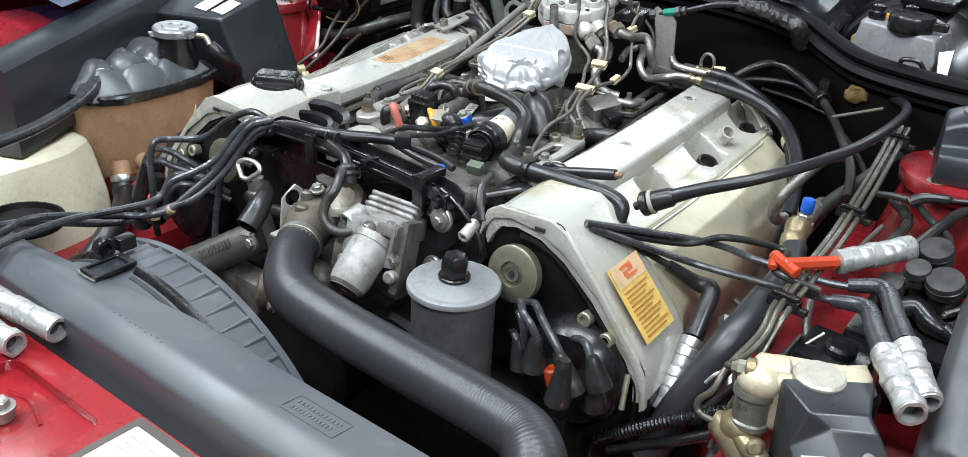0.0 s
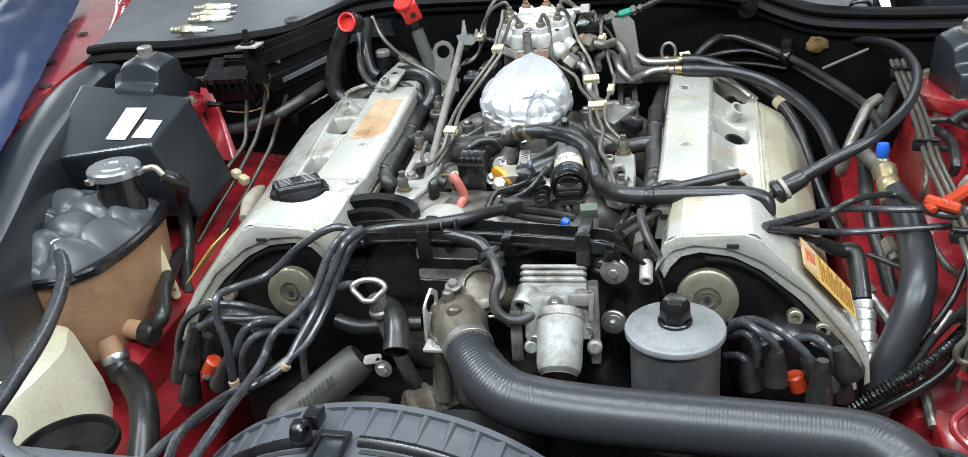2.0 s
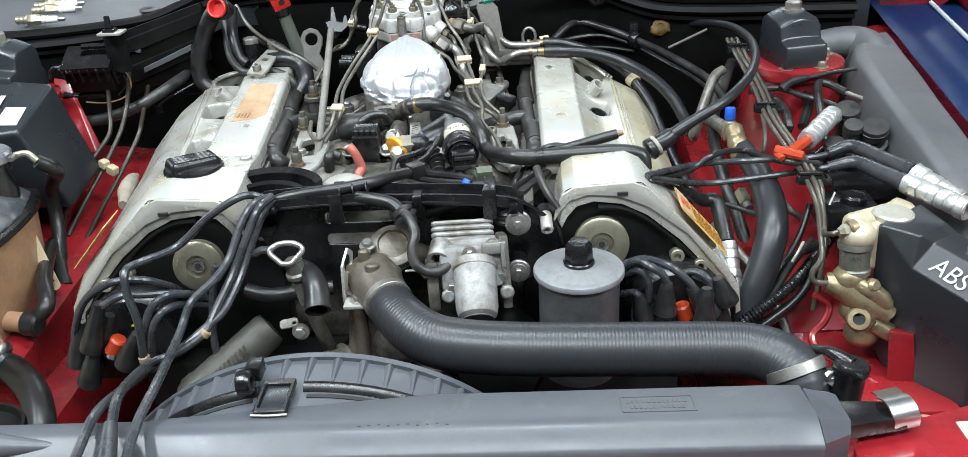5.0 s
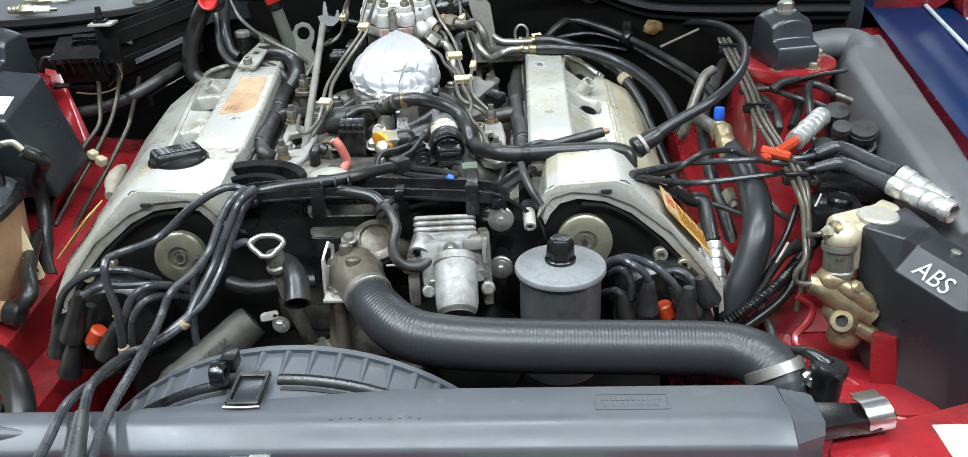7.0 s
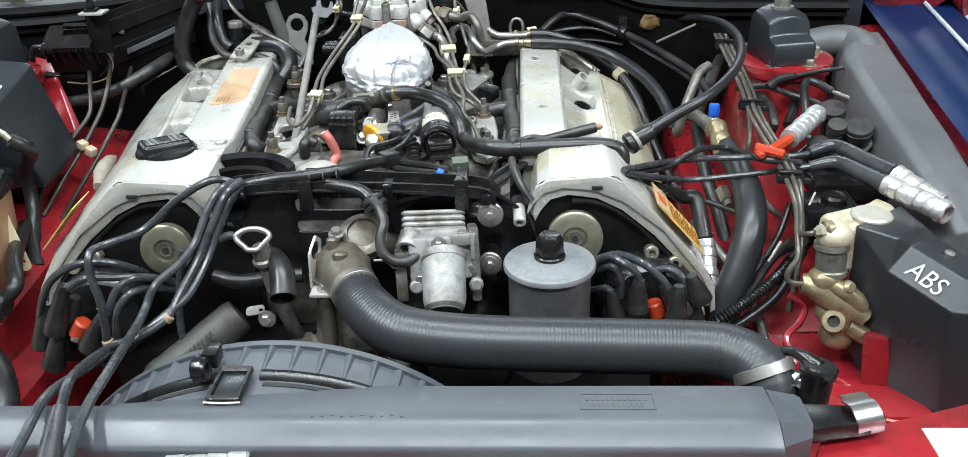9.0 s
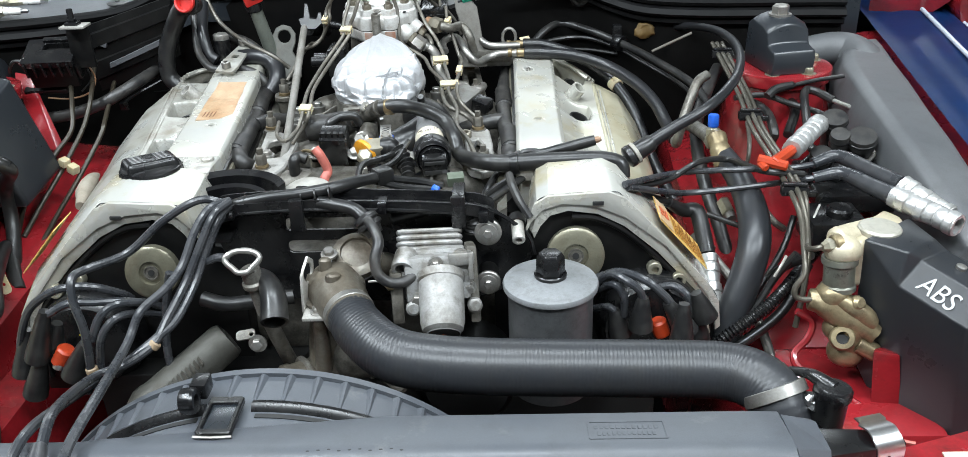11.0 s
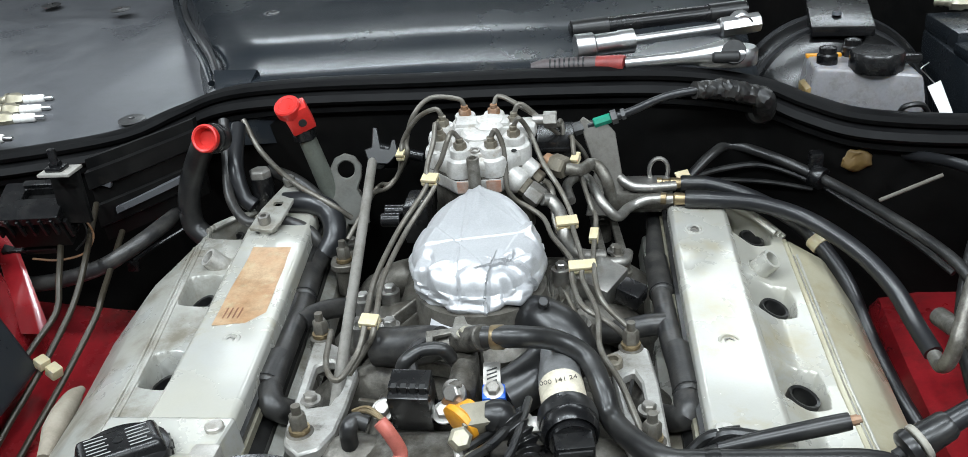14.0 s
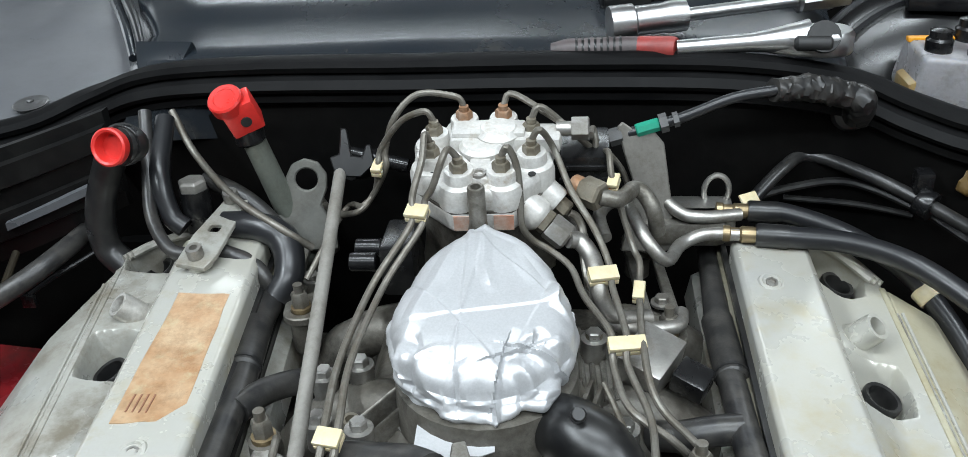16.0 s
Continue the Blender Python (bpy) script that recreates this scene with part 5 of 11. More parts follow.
for i in range(8):
    a = math.radians(22.5 + 45 * i + 2.3)
    part("lobe", rough_up(rev([(0.0150, 1.0000), (0.0150, 1.0120), (0.0135, 1.0165), (0.0110, 1.0180)], (FC.x + 0.0400 * math.cos(a), FC.y + 0.0400 * math.sin(a), 0), (0, 0, 1), 26), 0.0004, 70), pale_cast, fd)
part("gasket_line", loft([octa(0.0508, 0.9985), octa(0.0508, 1.0003)]), dirty_alu, fd)
faded_orange = surface("faded_orange_paint", (0.44, 0.22, 0.15), 0.5, 0.2, (0.52, 0.46, 0.40), 1.0, 60, 300, 0.1, stain=(0.50, 0.45, 0.40), stain_amount=0.55, stain_scale=90)
for x0, x1 in ((-0.0465, -0.0335), (-0.0185, -0.0045)):
    part("paint_mark", box(x0, x1, FC.y - 0.0525, FC.y - 0.0512, 0.9855, 0.9975, 0, Matrix.Translation((FC.x, FC.y, 0)) @ pose(0, 0, 0, 0, 0, 2.3) @ Matrix.Translation((-FC.x, -FC.y, 0))), faded_orange, fd)
part("top_bar", chamfer(rough_up(join(box(-0.052, 0.030, 0.458, 0.484, 1.012, 1.027, 0.006), join(box(-0.050, 0.004, 0.462, 0.482, 1.024, 1.030, 0.004), rod((-0.016, 0.470, 1.012), (-0.016, 0.470, 1.031), 0.0165, 28, 0.004))), 0.0006, 80), 0), pale_cast, fd)
part("hub_rib", join(box(-0.0345, -0.0195, 0.416, 0.47, 1.0165, 1.0215, 0.002), rod((FC.x, FC.y, 1.0165), (FC.x, FC.y, 1.026), 0.017, 24, 0.003)), pale_cast, fd)
for s in (-1, 1):
    part("stiffener", box(-0.0022, 0.0022, -0.004, 0.028, 1.0165, 1.0225, 0.001, Matrix.Translation((FC.x + s * 0.004, 0.428, 0)) @ pose(0, 0, 0, 0, 0, -s * 35)), pale_cast, fd)
part("centre_screw", rev([(0.0052, 0), (0.0052, 0.003), (0.003, 0.003), (0.003, 0.001)], (-0.0265, 0.4215, 1.0205), (0, 0, 1), 14), steel, fd)
# small dark discs painted as the shade in drillings
for q in ((0.010, 0.428), (-0.061, 0.432), (0.013, 0.442)):
    part("drilling", rev([(0.0028, 0), (0.0028, 0.0006), (0.0018, 0.0008)], (q[0], q[1], 1.0173), (0, 0, 1), 12), hole_shade_and_black, fd)
part("front_post", rev([(0.0105, -0.006), (0.0078, 0.006), (0.0062, 0.014), (0.0060, 0.042), (0.0054, 0.043), (0.0036, 0.043), (0.0032, 0.036)], (-0.0265, 0.3995, 0.983), (0, 0.02, 1), 20), cast_alu, fd)
nut_steel = surface("weathered_steel_nut", (0.22, 0.20, 0.16), 0.42, 0.6, (0.14, 0.11, 0.07), 0.7, 120, 400, 0.2)
FIT = []
for i in range(8):
    a = math.radians(22.5 + 45 * i + 2.3)
    p = Vector((FC.x + 0.0385 * math.cos(a), FC.y + 0.0385 * math.sin(a), 1.020))
    FIT.append(p)
    tower = part("outlet_tower", rev([(0.0118, -0.006), (0.0112, -0.002), (0.0106, 0.0045), (0.0100, 0.0058), (0.0086, 0.0060), (0.0066, 0.0055)], p, (0, 0, 1), 24), pale_cast, fd)
    part("line_nut", join(rev([(0.0062, 0.004), (0.0064, 0.005), (0.0064, 0.0105), (0.0054, 0.0118)], p, (0, 0, 1), 6), rod(p + Vector((0, 0, 0.0115)), p + Vector((0, 0, 0.0155)), 0.0037)), rust if i in (1, 2) else nut_steel, tower)
TILT = Matrix.Translation((FC.x - 0.002, FC.y - 0.004, 1.0395)) @ Matrix.Rotation(0.14, 4, "X") @ Matrix.Translation((-FC.x, -FC.y, -1.036))
FIT = [TILT @ p for p in FIT]
q, d = Vector((0.009, 0.425, 0.988)), Vector((0.032, 0.416, 0.972)) - Vector((0.009, 0.425, 0.988))
d.normalize()
port = part("side_port", rough_up(rev([(0.0128, -0.012), (0.0128, 0.004), (0.0120, 0.007), (0.0112, 0.008), (0.0095, 0.010)], q, d, 24), 0.0003, 60), pale_cast, fd)
part("port_collar", rev([(0.0092, 0.009), (0.0095, 0.010), (0.0095, 0.015), (0.008, 0.016)], q, d, 6), nut_steel, port)
part("port_nut", rev([(0.0100, 0.016), (0.0106, 0.0175), (0.0106, 0.031), (0.0090, 0.033)], q, d, 6), steel, port)
q2 = Vector((0.022, 0.438, 0.992))
d2 = (Vector((0.033, 0.433, 0.984)) - q2).normalized()
port = part("side_port", rev([(0.0108, -0.014), (0.0106, 0.006), (0.0095, 0.008)], q2, d2, 22), pale_cast, fd)
part("port_nut", rev([(0.0062, 0.008), (0.0066, 0.009), (0.0066, 0.016), (0.005, 0.0175)], q2, d2, 6), nut_steel, port)
part("side_union", join(rod((0.026, 0.476, 1.025), (0.040, 0.476, 1.025), 0.0055), rev([(0.0080, 0), (0.0085, 0.001), (0.0085, 0.012), (0.0075, 0.013)], (0.037, 0.476, 1.025), (1, 0, 0), 6)), steel, fd)
pa = part("pressure_actuator", box(0.028, 0.066, 0.470, 0.515, 0.966, 1.004, 0.004), black_plastic, fd, "black plastic pressure actuator")
for k in range(3):
    part("rib", box(0.0275, 0.0665, 0.4675, 0.4705, 0.971 + k * 0.011, 0.975 + k * 0.011, 0.001), black_plastic, pa)
fd.matrix_basis = TILT @ Matrix.Translation(fd.location)
solo("fuel_feed_pipe", tube([tuple(q + d * 0.031), (0.041, 0.418, 0.968), (0.049, 0.409, 0.962), (0.053, 0.393, 0.955), (0.055, 0.385, 0.945), (0.061, 0.383, 0.932), (0.072, 0.385, 0.925), (0.09, 0.393, 0.92)], 0.0064, 14), steel, "bright steel fuel feed pipe bent down from the distributor", "fuel pipe")
solo("fuel_return_line", tube([tuple(q2 + d2 * 0.016), (0.039, 0.432, 0.98), (0.043, 0.428, 0.972), (0.044, 0.416, 0.962), (0.046, 0.401, 0.95), (0.052, 0.387, 0.938)], 0.0031, 10), pipe_steel, "thin steel return line beside the feed pipe", "fuel line")
un = thing("pipe_union", (0.053, 0.496, 0.955), "steel hex union with rusty collar on a bent pipe", "pipe fitting")
h0, h1 = Vector((0.036, 0.452, 0.996)), Vector((0.057, 0.437, 0.993))
dh = (h1 - h0).normalized()
part("collar", rod(h0, h0 + dh * 0.010, 0.0085, 18, 0.001), rust, un)
part("hex_nut", rev([(0.0105, 0.009), (0.0112, 0.0105), (0.0112, 0.024), (0.0095, 0.026)], h0, dh, 6), nut_steel, un)
part("bent_pipe", tube([tuple(h0 + dh * 0.024), (0.067, 0.440, 0.990), (0.074, 0.450, 0.988), (0.081, 0.463, 0.987), (0.089, 0.463, 0.982), (0.096, 0.458, 0.97), (0.1, 0.464, 0.95)], 0.0062, 14), cast_alu, un)

# ---- injection lines with nylon clips ----
def line(pts, r=0.0025):
    return tube(pts, r, 10, 0.004)


def up(i, h=0.014):
    return tuple(FIT[i] + Vector((0, 0, h)))


def topple(i, dx, dy, h=0.026):
    p = FIT[i]
    return (p.x + dx, p.y + dy, p.z + h - 0.004)


C1 = Vector((-0.0705, 0.401, 1.000))
C2 = Vector((-0.1005, 0.238, 0.943))
CA = Vector((0.057, 0.389, 0.958))
CB = Vector((0.071, 0.334, 0.94))
CD = Vector((-0.113, 0.478, 0.998))
CE = Vector((0.0655, 0.455, 0.996))
lines = [
    [up(5), topple(5, -0.006, -0.003), (-0.052, 0.408, 1.036), (-0.059, 0.405, 1.018), tuple(C1 + Vector((0.005, 0.006, 0.006))), tuple(C1 + Vector((0.004, -0.006, -0.006))), (-0.09, 0.365, 0.965), (-0.1, 0.299, 0.952), tuple(C2 + Vector((0.004, 0.012, 0.004))), tuple(C2 + Vector((0.004, -0.010, -0.006))), (-0.103, 0.229, 0.925), (-0.118, 0.219, 0.905)],
    [up(4), topple(4, -0.003, -0.004), (-0.068, 0.424, 1.030), (-0.073, 0.412, 1.014), tuple(C1 + Vector((-0.004, 0.006, 0.006))), tuple(C1 + Vector((-0.004, -0.006, -0.006))), (-0.098, 0.365, 0.965), (-0.108, 0.303, 0.95), tuple(C2 + Vector((-0.004, 0.012, 0.004))), tuple(C2 + Vector((-0.004, -0.010, -0.006))), (-0.109, 0.215, 0.925), (-0.118, 0.189, 0.92), (-0.133, 0.21, 0.92), (-0.143, 0.264, 0.918), (-0.149, 0.263, 0.9)],
    [up(3), topple(3, -0.006, 0.0), (-0.088, 0.474, 1.040), (-0.101, 0.478, 1.026), tuple(CD + Vector((0.002, 0.004, 0.012))), tuple(CD), (-0.119, 0.485, 0.975), (-0.129, 0.478, 0.965), (-0.147, 0.49, 0.955), (-0.171, 0.44, 0.92)],
    [up(2), topple(2, -0.006, 0.0), (-0.080, 0.492, 1.052), (-0.098, 0.484, 1.036), tuple(CD + Vector((0.006, 0.004, 0.012))), tuple(CD + Vector((0.006, 0, 0))), (-0.121, 0.483, 0.972), (-0.132, 0.474, 0.962), (-0.158, 0.49, 0.95)],
    [up(6), topple(6, 0.005, -0.002), (-0.002, 0.42, 1.026), (-0, 0.416, 1.005), (0.001, 0.411, 0.985), (0.008, 0.413, 0.972), (0.02, 0.411, 0.965), (0.035, 0.399, 0.958), (0.044, 0.375, 0.95), tuple(CB + Vector((-0.010, 0.008, 0.003))), tuple(CB + Vector((-0.009, -0.012, -0.007))), (0.071, 0.291, 0.925), (0.094, 0.273, 0.918), (0.109, 0.275, 0.9)],
    [up(7), topple(7, 0.006, -0.001), (0.022, 0.456, 1.024), (0.035, 0.435, 1), (0.051, 0.416, 0.98), tuple(CA + Vector((0.004, 0.008, 0.005))), tuple(CA + Vector((0.006, -0.008, -0.004))), tuple(CB + Vector((0.0, 0.006, 0.004))), tuple(CB + Vector((0, -0.012, -0.006))), (0.083, 0.281, 0.925), (0.085, 0.232, 0.92), (0.1, 0.186, 0.918), (0.113, 0.145, 0.905)],
    [(0.049, 0.476, 1.025), (0.051, 0.49, 1.024), (0.053, 0.487, 1.015), (0.052, 0.482, 1), (0.051, 0.483, 0.985)],
    [up(0), topple(0, 0.008, 0.002), (0.041, 0.481, 1.02), (0.055, 0.489, 1.005), (0.062, 0.474, 1.012), tuple(CE + Vector((-0.002, 0.006, 0.008))), tuple(CE), (0.079, 0.437, 0.955), (0.084, 0.422, 0.948), (0.083, 0.401, 0.94), tuple(CB + Vector((0.010, 0.004, 0.002))), (0.087, 0.293, 0.93), (0.111, 0.276, 0.91)],
    [up(1), topple(1, 0.008, 0.002), (0.03, 0.475, 1.034), (0.046, 0.493, 1.02), (0.06, 0.494, 1.005), (0.073, 0.503, 0.985), (0.081, 0.504, 0.965)],
]
for pts in lines:
    solo("fuel_line", line(pts), pipe_steel, "thin grey steel fuel injection line", "fuel line", "fuel injection lines")


def nylon_clip(c, sx, sy, sz, turn):
    m = Matrix.Translation(c) @ pose(0, 0, 0, 20, 0, turn) @ Matrix.Scale(0.82, 4)
    b = join(box(-sx, sx, -sy, sy, 0.0006, sz, 0.0012, m), box(-sx, sx, -sy, sy, -sz, -0.0006, 0.0012, m))
    solo("line_clip", b, cream_plastic, "cream nylon clip holding fuel lines", "clip", "fuel line clips")


nylon_clip(C1, 0.0095, 0.007, 0.005, -12)
nylon_clip(C2, 0.0095, 0.007, 0.005, -10)
nylon_clip(CA, 0.0125, 0.007, 0.005, 12)
nylon_clip(CB, 0.0150, 0.0065, 0.005, 8)
nylon_clip(CD, 0.005, 0.008, 0.005, -10)
nylon_clip(CE, 0.005, 0.008, 0.005, -15)
nylon_clip(Vector((0.082, 0.393, 0.942)), 0.005, 0.009, 0.005, -8)

# ---- throttle control rod ----
tr = thing("throttle_rod", (-0.135, 0.33, 0.88), "long grey throttle linkage rod with black forked lever", "linkage rod")
part("shaft", rod((-0.114, 0.100, 0.876), (-0.153, 0.522, 0.985), 0.0052, 12), surface("grey_rod", (0.22, 0.21, 0.19), 0.55, 0.2, (0.15, 0.14, 0.12), 0.6, 50, 300, 0.3), tr)
fk = [(-0.010, -0.012), (0.010, -0.014), (0.022, -0.004), (0.020, 0.012), (0.016, 0.012), (0.012, 0.002), (0.004, 0.004), (0.002, 0.026), (-0.003, 0.027), (-0.006, 0.006), (-0.014, 0.004)]
part("forked_lever", plate(fk, [], 0.005, Matrix.Translation((-0.146, 0.512, 0.988)) @ pose(0, 0, 0, 62, 0, 10), 0.001), black_plastic, tr)
part("lever_arm", join(rod((-0.15, 0.535, 0.985), (-0.10, 0.53, 0.975), 0.006), rod((-0.15, 0.53, 0.975), (-0.13, 0.56, 0.965), 0.012)), black_plastic, tr)

# ---- rubber crankcase hoses beside the covers ----
lt = thing("crankcase_hose", (-0.19, 0.3, 0.86), "dusty black rubber T-shaped crankcase hose beside the valve cover", "hose", "crankcase hoses")
part("run", tube([(-0.181, 0.193, 0.893), (-0.184, 0.221, 0.897), (-0.19, 0.291, 0.898), (-0.193, 0.334, 0.898), (-0.201, 0.398, 0.9), (-0.199, 0.436, 0.905)], 0.0098, 18), dusty_rubber, lt)
part("foot_elbow", tube([(-0.183, 0.208, 0.897), (-0.176, 0.192, 0.894), (-0.169, 0.197, 0.885), (-0.163, 0.207, 0.875)], 0.0105, 16), dusty_rubber, lt)
part("branch", tube([(-0.187, 0.312, 0.898), (-0.178, 0.33, 0.897), (-0.164, 0.346, 0.893), (-0.148, 0.362, 0.885)], 0.0095, 16), dusty_rubber, lt)
for p, q in (((-0.188, 0.211, 0.897), (-0.189, 0.256, 0.898)), ((-0.196, 0.352, 0.899), (-0.202, 0.407, 0.902))):
    part("sleeve", rod(p, q, 0.0114, 18, 0.002), dusty_rubber, lt)
    e = (Vector(q) - Vector(p)).normalized()
    part("ring", rev([(0.0112, 0), (0.0122, 0.0005), (0.0122, 0.0025), (0.0112, 0.003)], Vector(p) + e * 0.004, e, 20), rubber, lt)
rt = thing("crankcase_hose", (0.14, 0.3, 0.86), "dusty black rubber T-shaped crankcase hose beside the valve cover", "hose", "crankcase hoses")
part("run", tube([(0.153, 0.19, 0.893), (0.149, 0.224, 0.897), (0.144, 0.285, 0.898), (0.143, 0.324, 0.899), (0.141, 0.398, 0.903), (0.146, 0.514, 0.905)], [0.0098, 0.0098, 0.0098, 0.0095, 0.0098, 0.008], 18), dusty_rubber, rt)
part("foot_elbow", tube([(0.149, 0.201, 0.896), (0.149, 0.185, 0.892), (0.138, 0.196, 0.88), (0.125, 0.211, 0.872)], 0.0105, 16), dusty_rubber, rt)
part("branch", tube([(0.142, 0.304, 0.899), (0.126, 0.303, 0.898), (0.105, 0.303, 0.893), (0.087, 0.311, 0.885)], 0.0100, 16), dusty_rubber, rt)
for p, q in (((0.151, 0.2, 0.897), (0.148, 0.266, 0.898)), ((0.143, 0.35, 0.9), (0.141, 0.417, 0.903))):
    part("sleeve", rod(p, q, 0.0114, 18, 0.002), dusty_rubber, rt)
    e = (Vector(q) - Vector(p)).normalized()
    part("ring", rev([(0.0112, 0), (0.0122, 0.0005), (0.0122, 0.0025), (0.0112, 0.003)], Vector(p) + e * 0.004, e, 20), rubber, rt)

bright_cast = surface("pale_cast_plate", (0.40, 0.39, 0.37), 0.4, 0.5, (0.28, 0.27, 0.24), 0.7, 40, 400, 0.2, stain=GRIME, stain_amount=0.2, stain_scale=40)
# ---- injector hold-down plates, injectors and line nuts ----
def injector_rail(a, b, w, label, outer=None, hole=None):
    a, b = Vector(a), Vector(b)
    t = thing("injector_plate", tuple(a.lerp(b, 0.5) - Vector((0, 0, 0.015))), label, "bracket", "injector plates")
    d = (b - a).normalized()
    L = (b - a).length
    m = Matrix.Translation(a) @ Matrix.Rotation(math.atan2(-d.x, d.y), 4, "Z")
    out = rounded2(-w, w, -0.014, L + 0.014, w * 0.9, 6)
    if outer:
        part("hold_down", plate([p[:2] for p in outer], [[p[:2] for p in hole]], 0.010, Matrix.Translation((0, 0, a.z - 0.004)), 0.0018), bright_cast, t)
    else:
        part("hold_down", plate(out, [rounded2(-w * 0.45, w * 0.45, 0.022, L - 0.022, w * 0.4, 4)], 0.007, m, 0.0015), cast_alu, t)
    for p in (a, b):
        inj = part("injector", join(rev([(0.0105, -0.028), (0.0105, -0.004), (0.0108, -0.003), (0.0104, 0.006), (0.0085, 0.007)], p, (0, 0, 1), 20)), dirty_alu, t)
        part("brass_ring", rev([(0.0076, 0.006), (0.0080, 0.007), (0.0080, 0.0105), (0.006, 0.011)], p, (0, 0, 1), 18), brass, inj)
        part("line_nut", join(rev([(0.0064, 0.010), (0.0068, 0.011), (0.0068, 0.021), (0.0054, 0.023)], p, (0, 0, 1), 6), rod(p + Vector((0, 0, 0.022)), p + Vector((0, 0, 0.030)), 0.0036)), pipe_steel, inj)
    part("plate_bolt", hexbolt(a.lerp(b, 0.3) + Vector((w * 0.2, 0, 0.006)), (0, 0, 1), 0.0055, 0.006), steel, t)


LAB = "cast injector hold-down plate with brass-ringed injectors"
injector_rail((-0.138, 0.146, 0.898), (-0.157, 0.278, 0.898), 0.014, LAB, [(-0.163, 0.276, 0.9), (-0.143, 0.267, 0.9), (-0.121, 0.248, 0.9), (-0.112, 0.223, 0.9), (-0.111, 0.18, 0.9), (-0.112, 0.147, 0.9), (-0.119, 0.127, 0.9), (-0.133, 0.12, 0.9), (-0.147, 0.133, 0.9), (-0.151, 0.152, 0.9), (-0.157, 0.215, 0.9)], [(-0.15, 0.233, 0.9), (-0.139, 0.241, 0.9), (-0.126, 0.233, 0.9), (-0.123, 0.202, 0.9), (-0.124, 0.18, 0.9), (-0.141, 0.176, 0.9), (-0.146, 0.185, 0.9)])
injector_rail((-0.172, 0.421, 0.898), (-0.192, 0.569, 0.898), 0.014, "cast injector hold-down plate with brass-ringed injectors")
injector_rail((0.119, 0.139, 0.898), (0.11, 0.259, 0.898), 0.014, LAB, [(0.092, 0.25, 0.9), (0.111, 0.267, 0.9), (0.124, 0.258, 0.9), (0.129, 0.208, 0.9), (0.132, 0.129, 0.9), (0.118, 0.117, 0.9), (0.104, 0.126, 0.9), (0.096, 0.148, 0.9), (0.1, 0.164, 0.9), (0.095, 0.209, 0.9)], [(0.102, 0.219, 0.9), (0.111, 0.225, 0.9), (0.116, 0.21, 0.9), (0.119, 0.159, 0.9), (0.111, 0.157, 0.9), (0.105, 0.174, 0.9), (0.101, 0.195, 0.9)])
injector_rail((0.104, 0.396, 0.898), (0.091, 0.532, 0.898), 0.014, "cast injector hold-down plate with brass-ringed injectors")

# ---- front: radiator shroud, fan ring, red front panel ----
panel = thing("front_panel", (0.05, -0.45, 0.70), "red painted radiator support panel with recess and aged label", "body panel")
tagged(panel, kind="structure")
pp = [(-0.75, -0.352), (0.10, -0.346), (0.345, -0.345), (0.378, -0.318), (0.381, -0.300), (0.388, -0.287), (0.402, -0.279), (0.436, -0.268), (0.52, -0.240), (0.66, -0.20), (0.66, -0.62), (-0.75, -0.62)]
rec = [rounded2(-0.06, 0.075, -0.445, -0.372, 0.012)]
part("top_sheet", plate(pp, rec, 0.022, Matrix.Translation((0, 0, 0.806)), 0.004), red_paint, panel)
part("recess_floor", box(-0.075, 0.09, -0.46, -0.36, 0.803, 0.818, 0.001), red_paint, panel)
part("stud", join(rod((0.0, -0.415, 0.818), (0.0, -0.415, 0.830), 0.010, 18, 0.002), hexbolt((0.0, -0.415, 0.830), (0, 0, 1), 0.008, 0.008)), steel, panel)
part("raised_rib", tube([(-0.03, -0.395, 0.8185), (-0.005, -0.39, 0.8195), (0.03, -0.40, 0.8185)], 0.002, 6), red_paint, panel)
lb = part("aged_label", box(0.095, 0.215, -0.432, -0.352, 0.828, 0.8292, 0.0003), cream_paper, panel, "aged cream information label")
part("label_frame", plate(rounded2(0.092, 0.218, -0.436, -0.349, 0.003, 2), [rounded2(0.099, 0.211, -0.428, -0.357, 0.002, 2)], 0.0012, Matrix.Translation((0, 0, 0.8286)), 0), ink, lb)
for i in range(9):
    part("print_bar", box(0.106, 0.20 - 0.018 * (i % 3), -0.420 + i * 0.0065, -0.4186 + i * 0.0065, 0.8292, 0.8295, 0), grey_ink, lb)
part("aged_label", box(0.470, 0.56, -0.335, -0.272, 0.828, 0.8292, 0.0003, Matrix.Rotation(0.0, 4, "Z")), cream_paper, panel, "aged cream information label")

sh = thing("radiator_shroud", (0.0, -0.30, 0.78), "dark grey plastic radiator top shroud with moulded ridge", "shroud")
SEC = [(-0.40, 0.0, 0.0), (-0.30, 0.002, 0.0), (-0.175, 0.004, 0.0), (-0.160, 0, 0.002), (0.05, 0, 0.002), (0.318, 0, 0.002), (0.346, 0.0, 0.001)]
loops = []
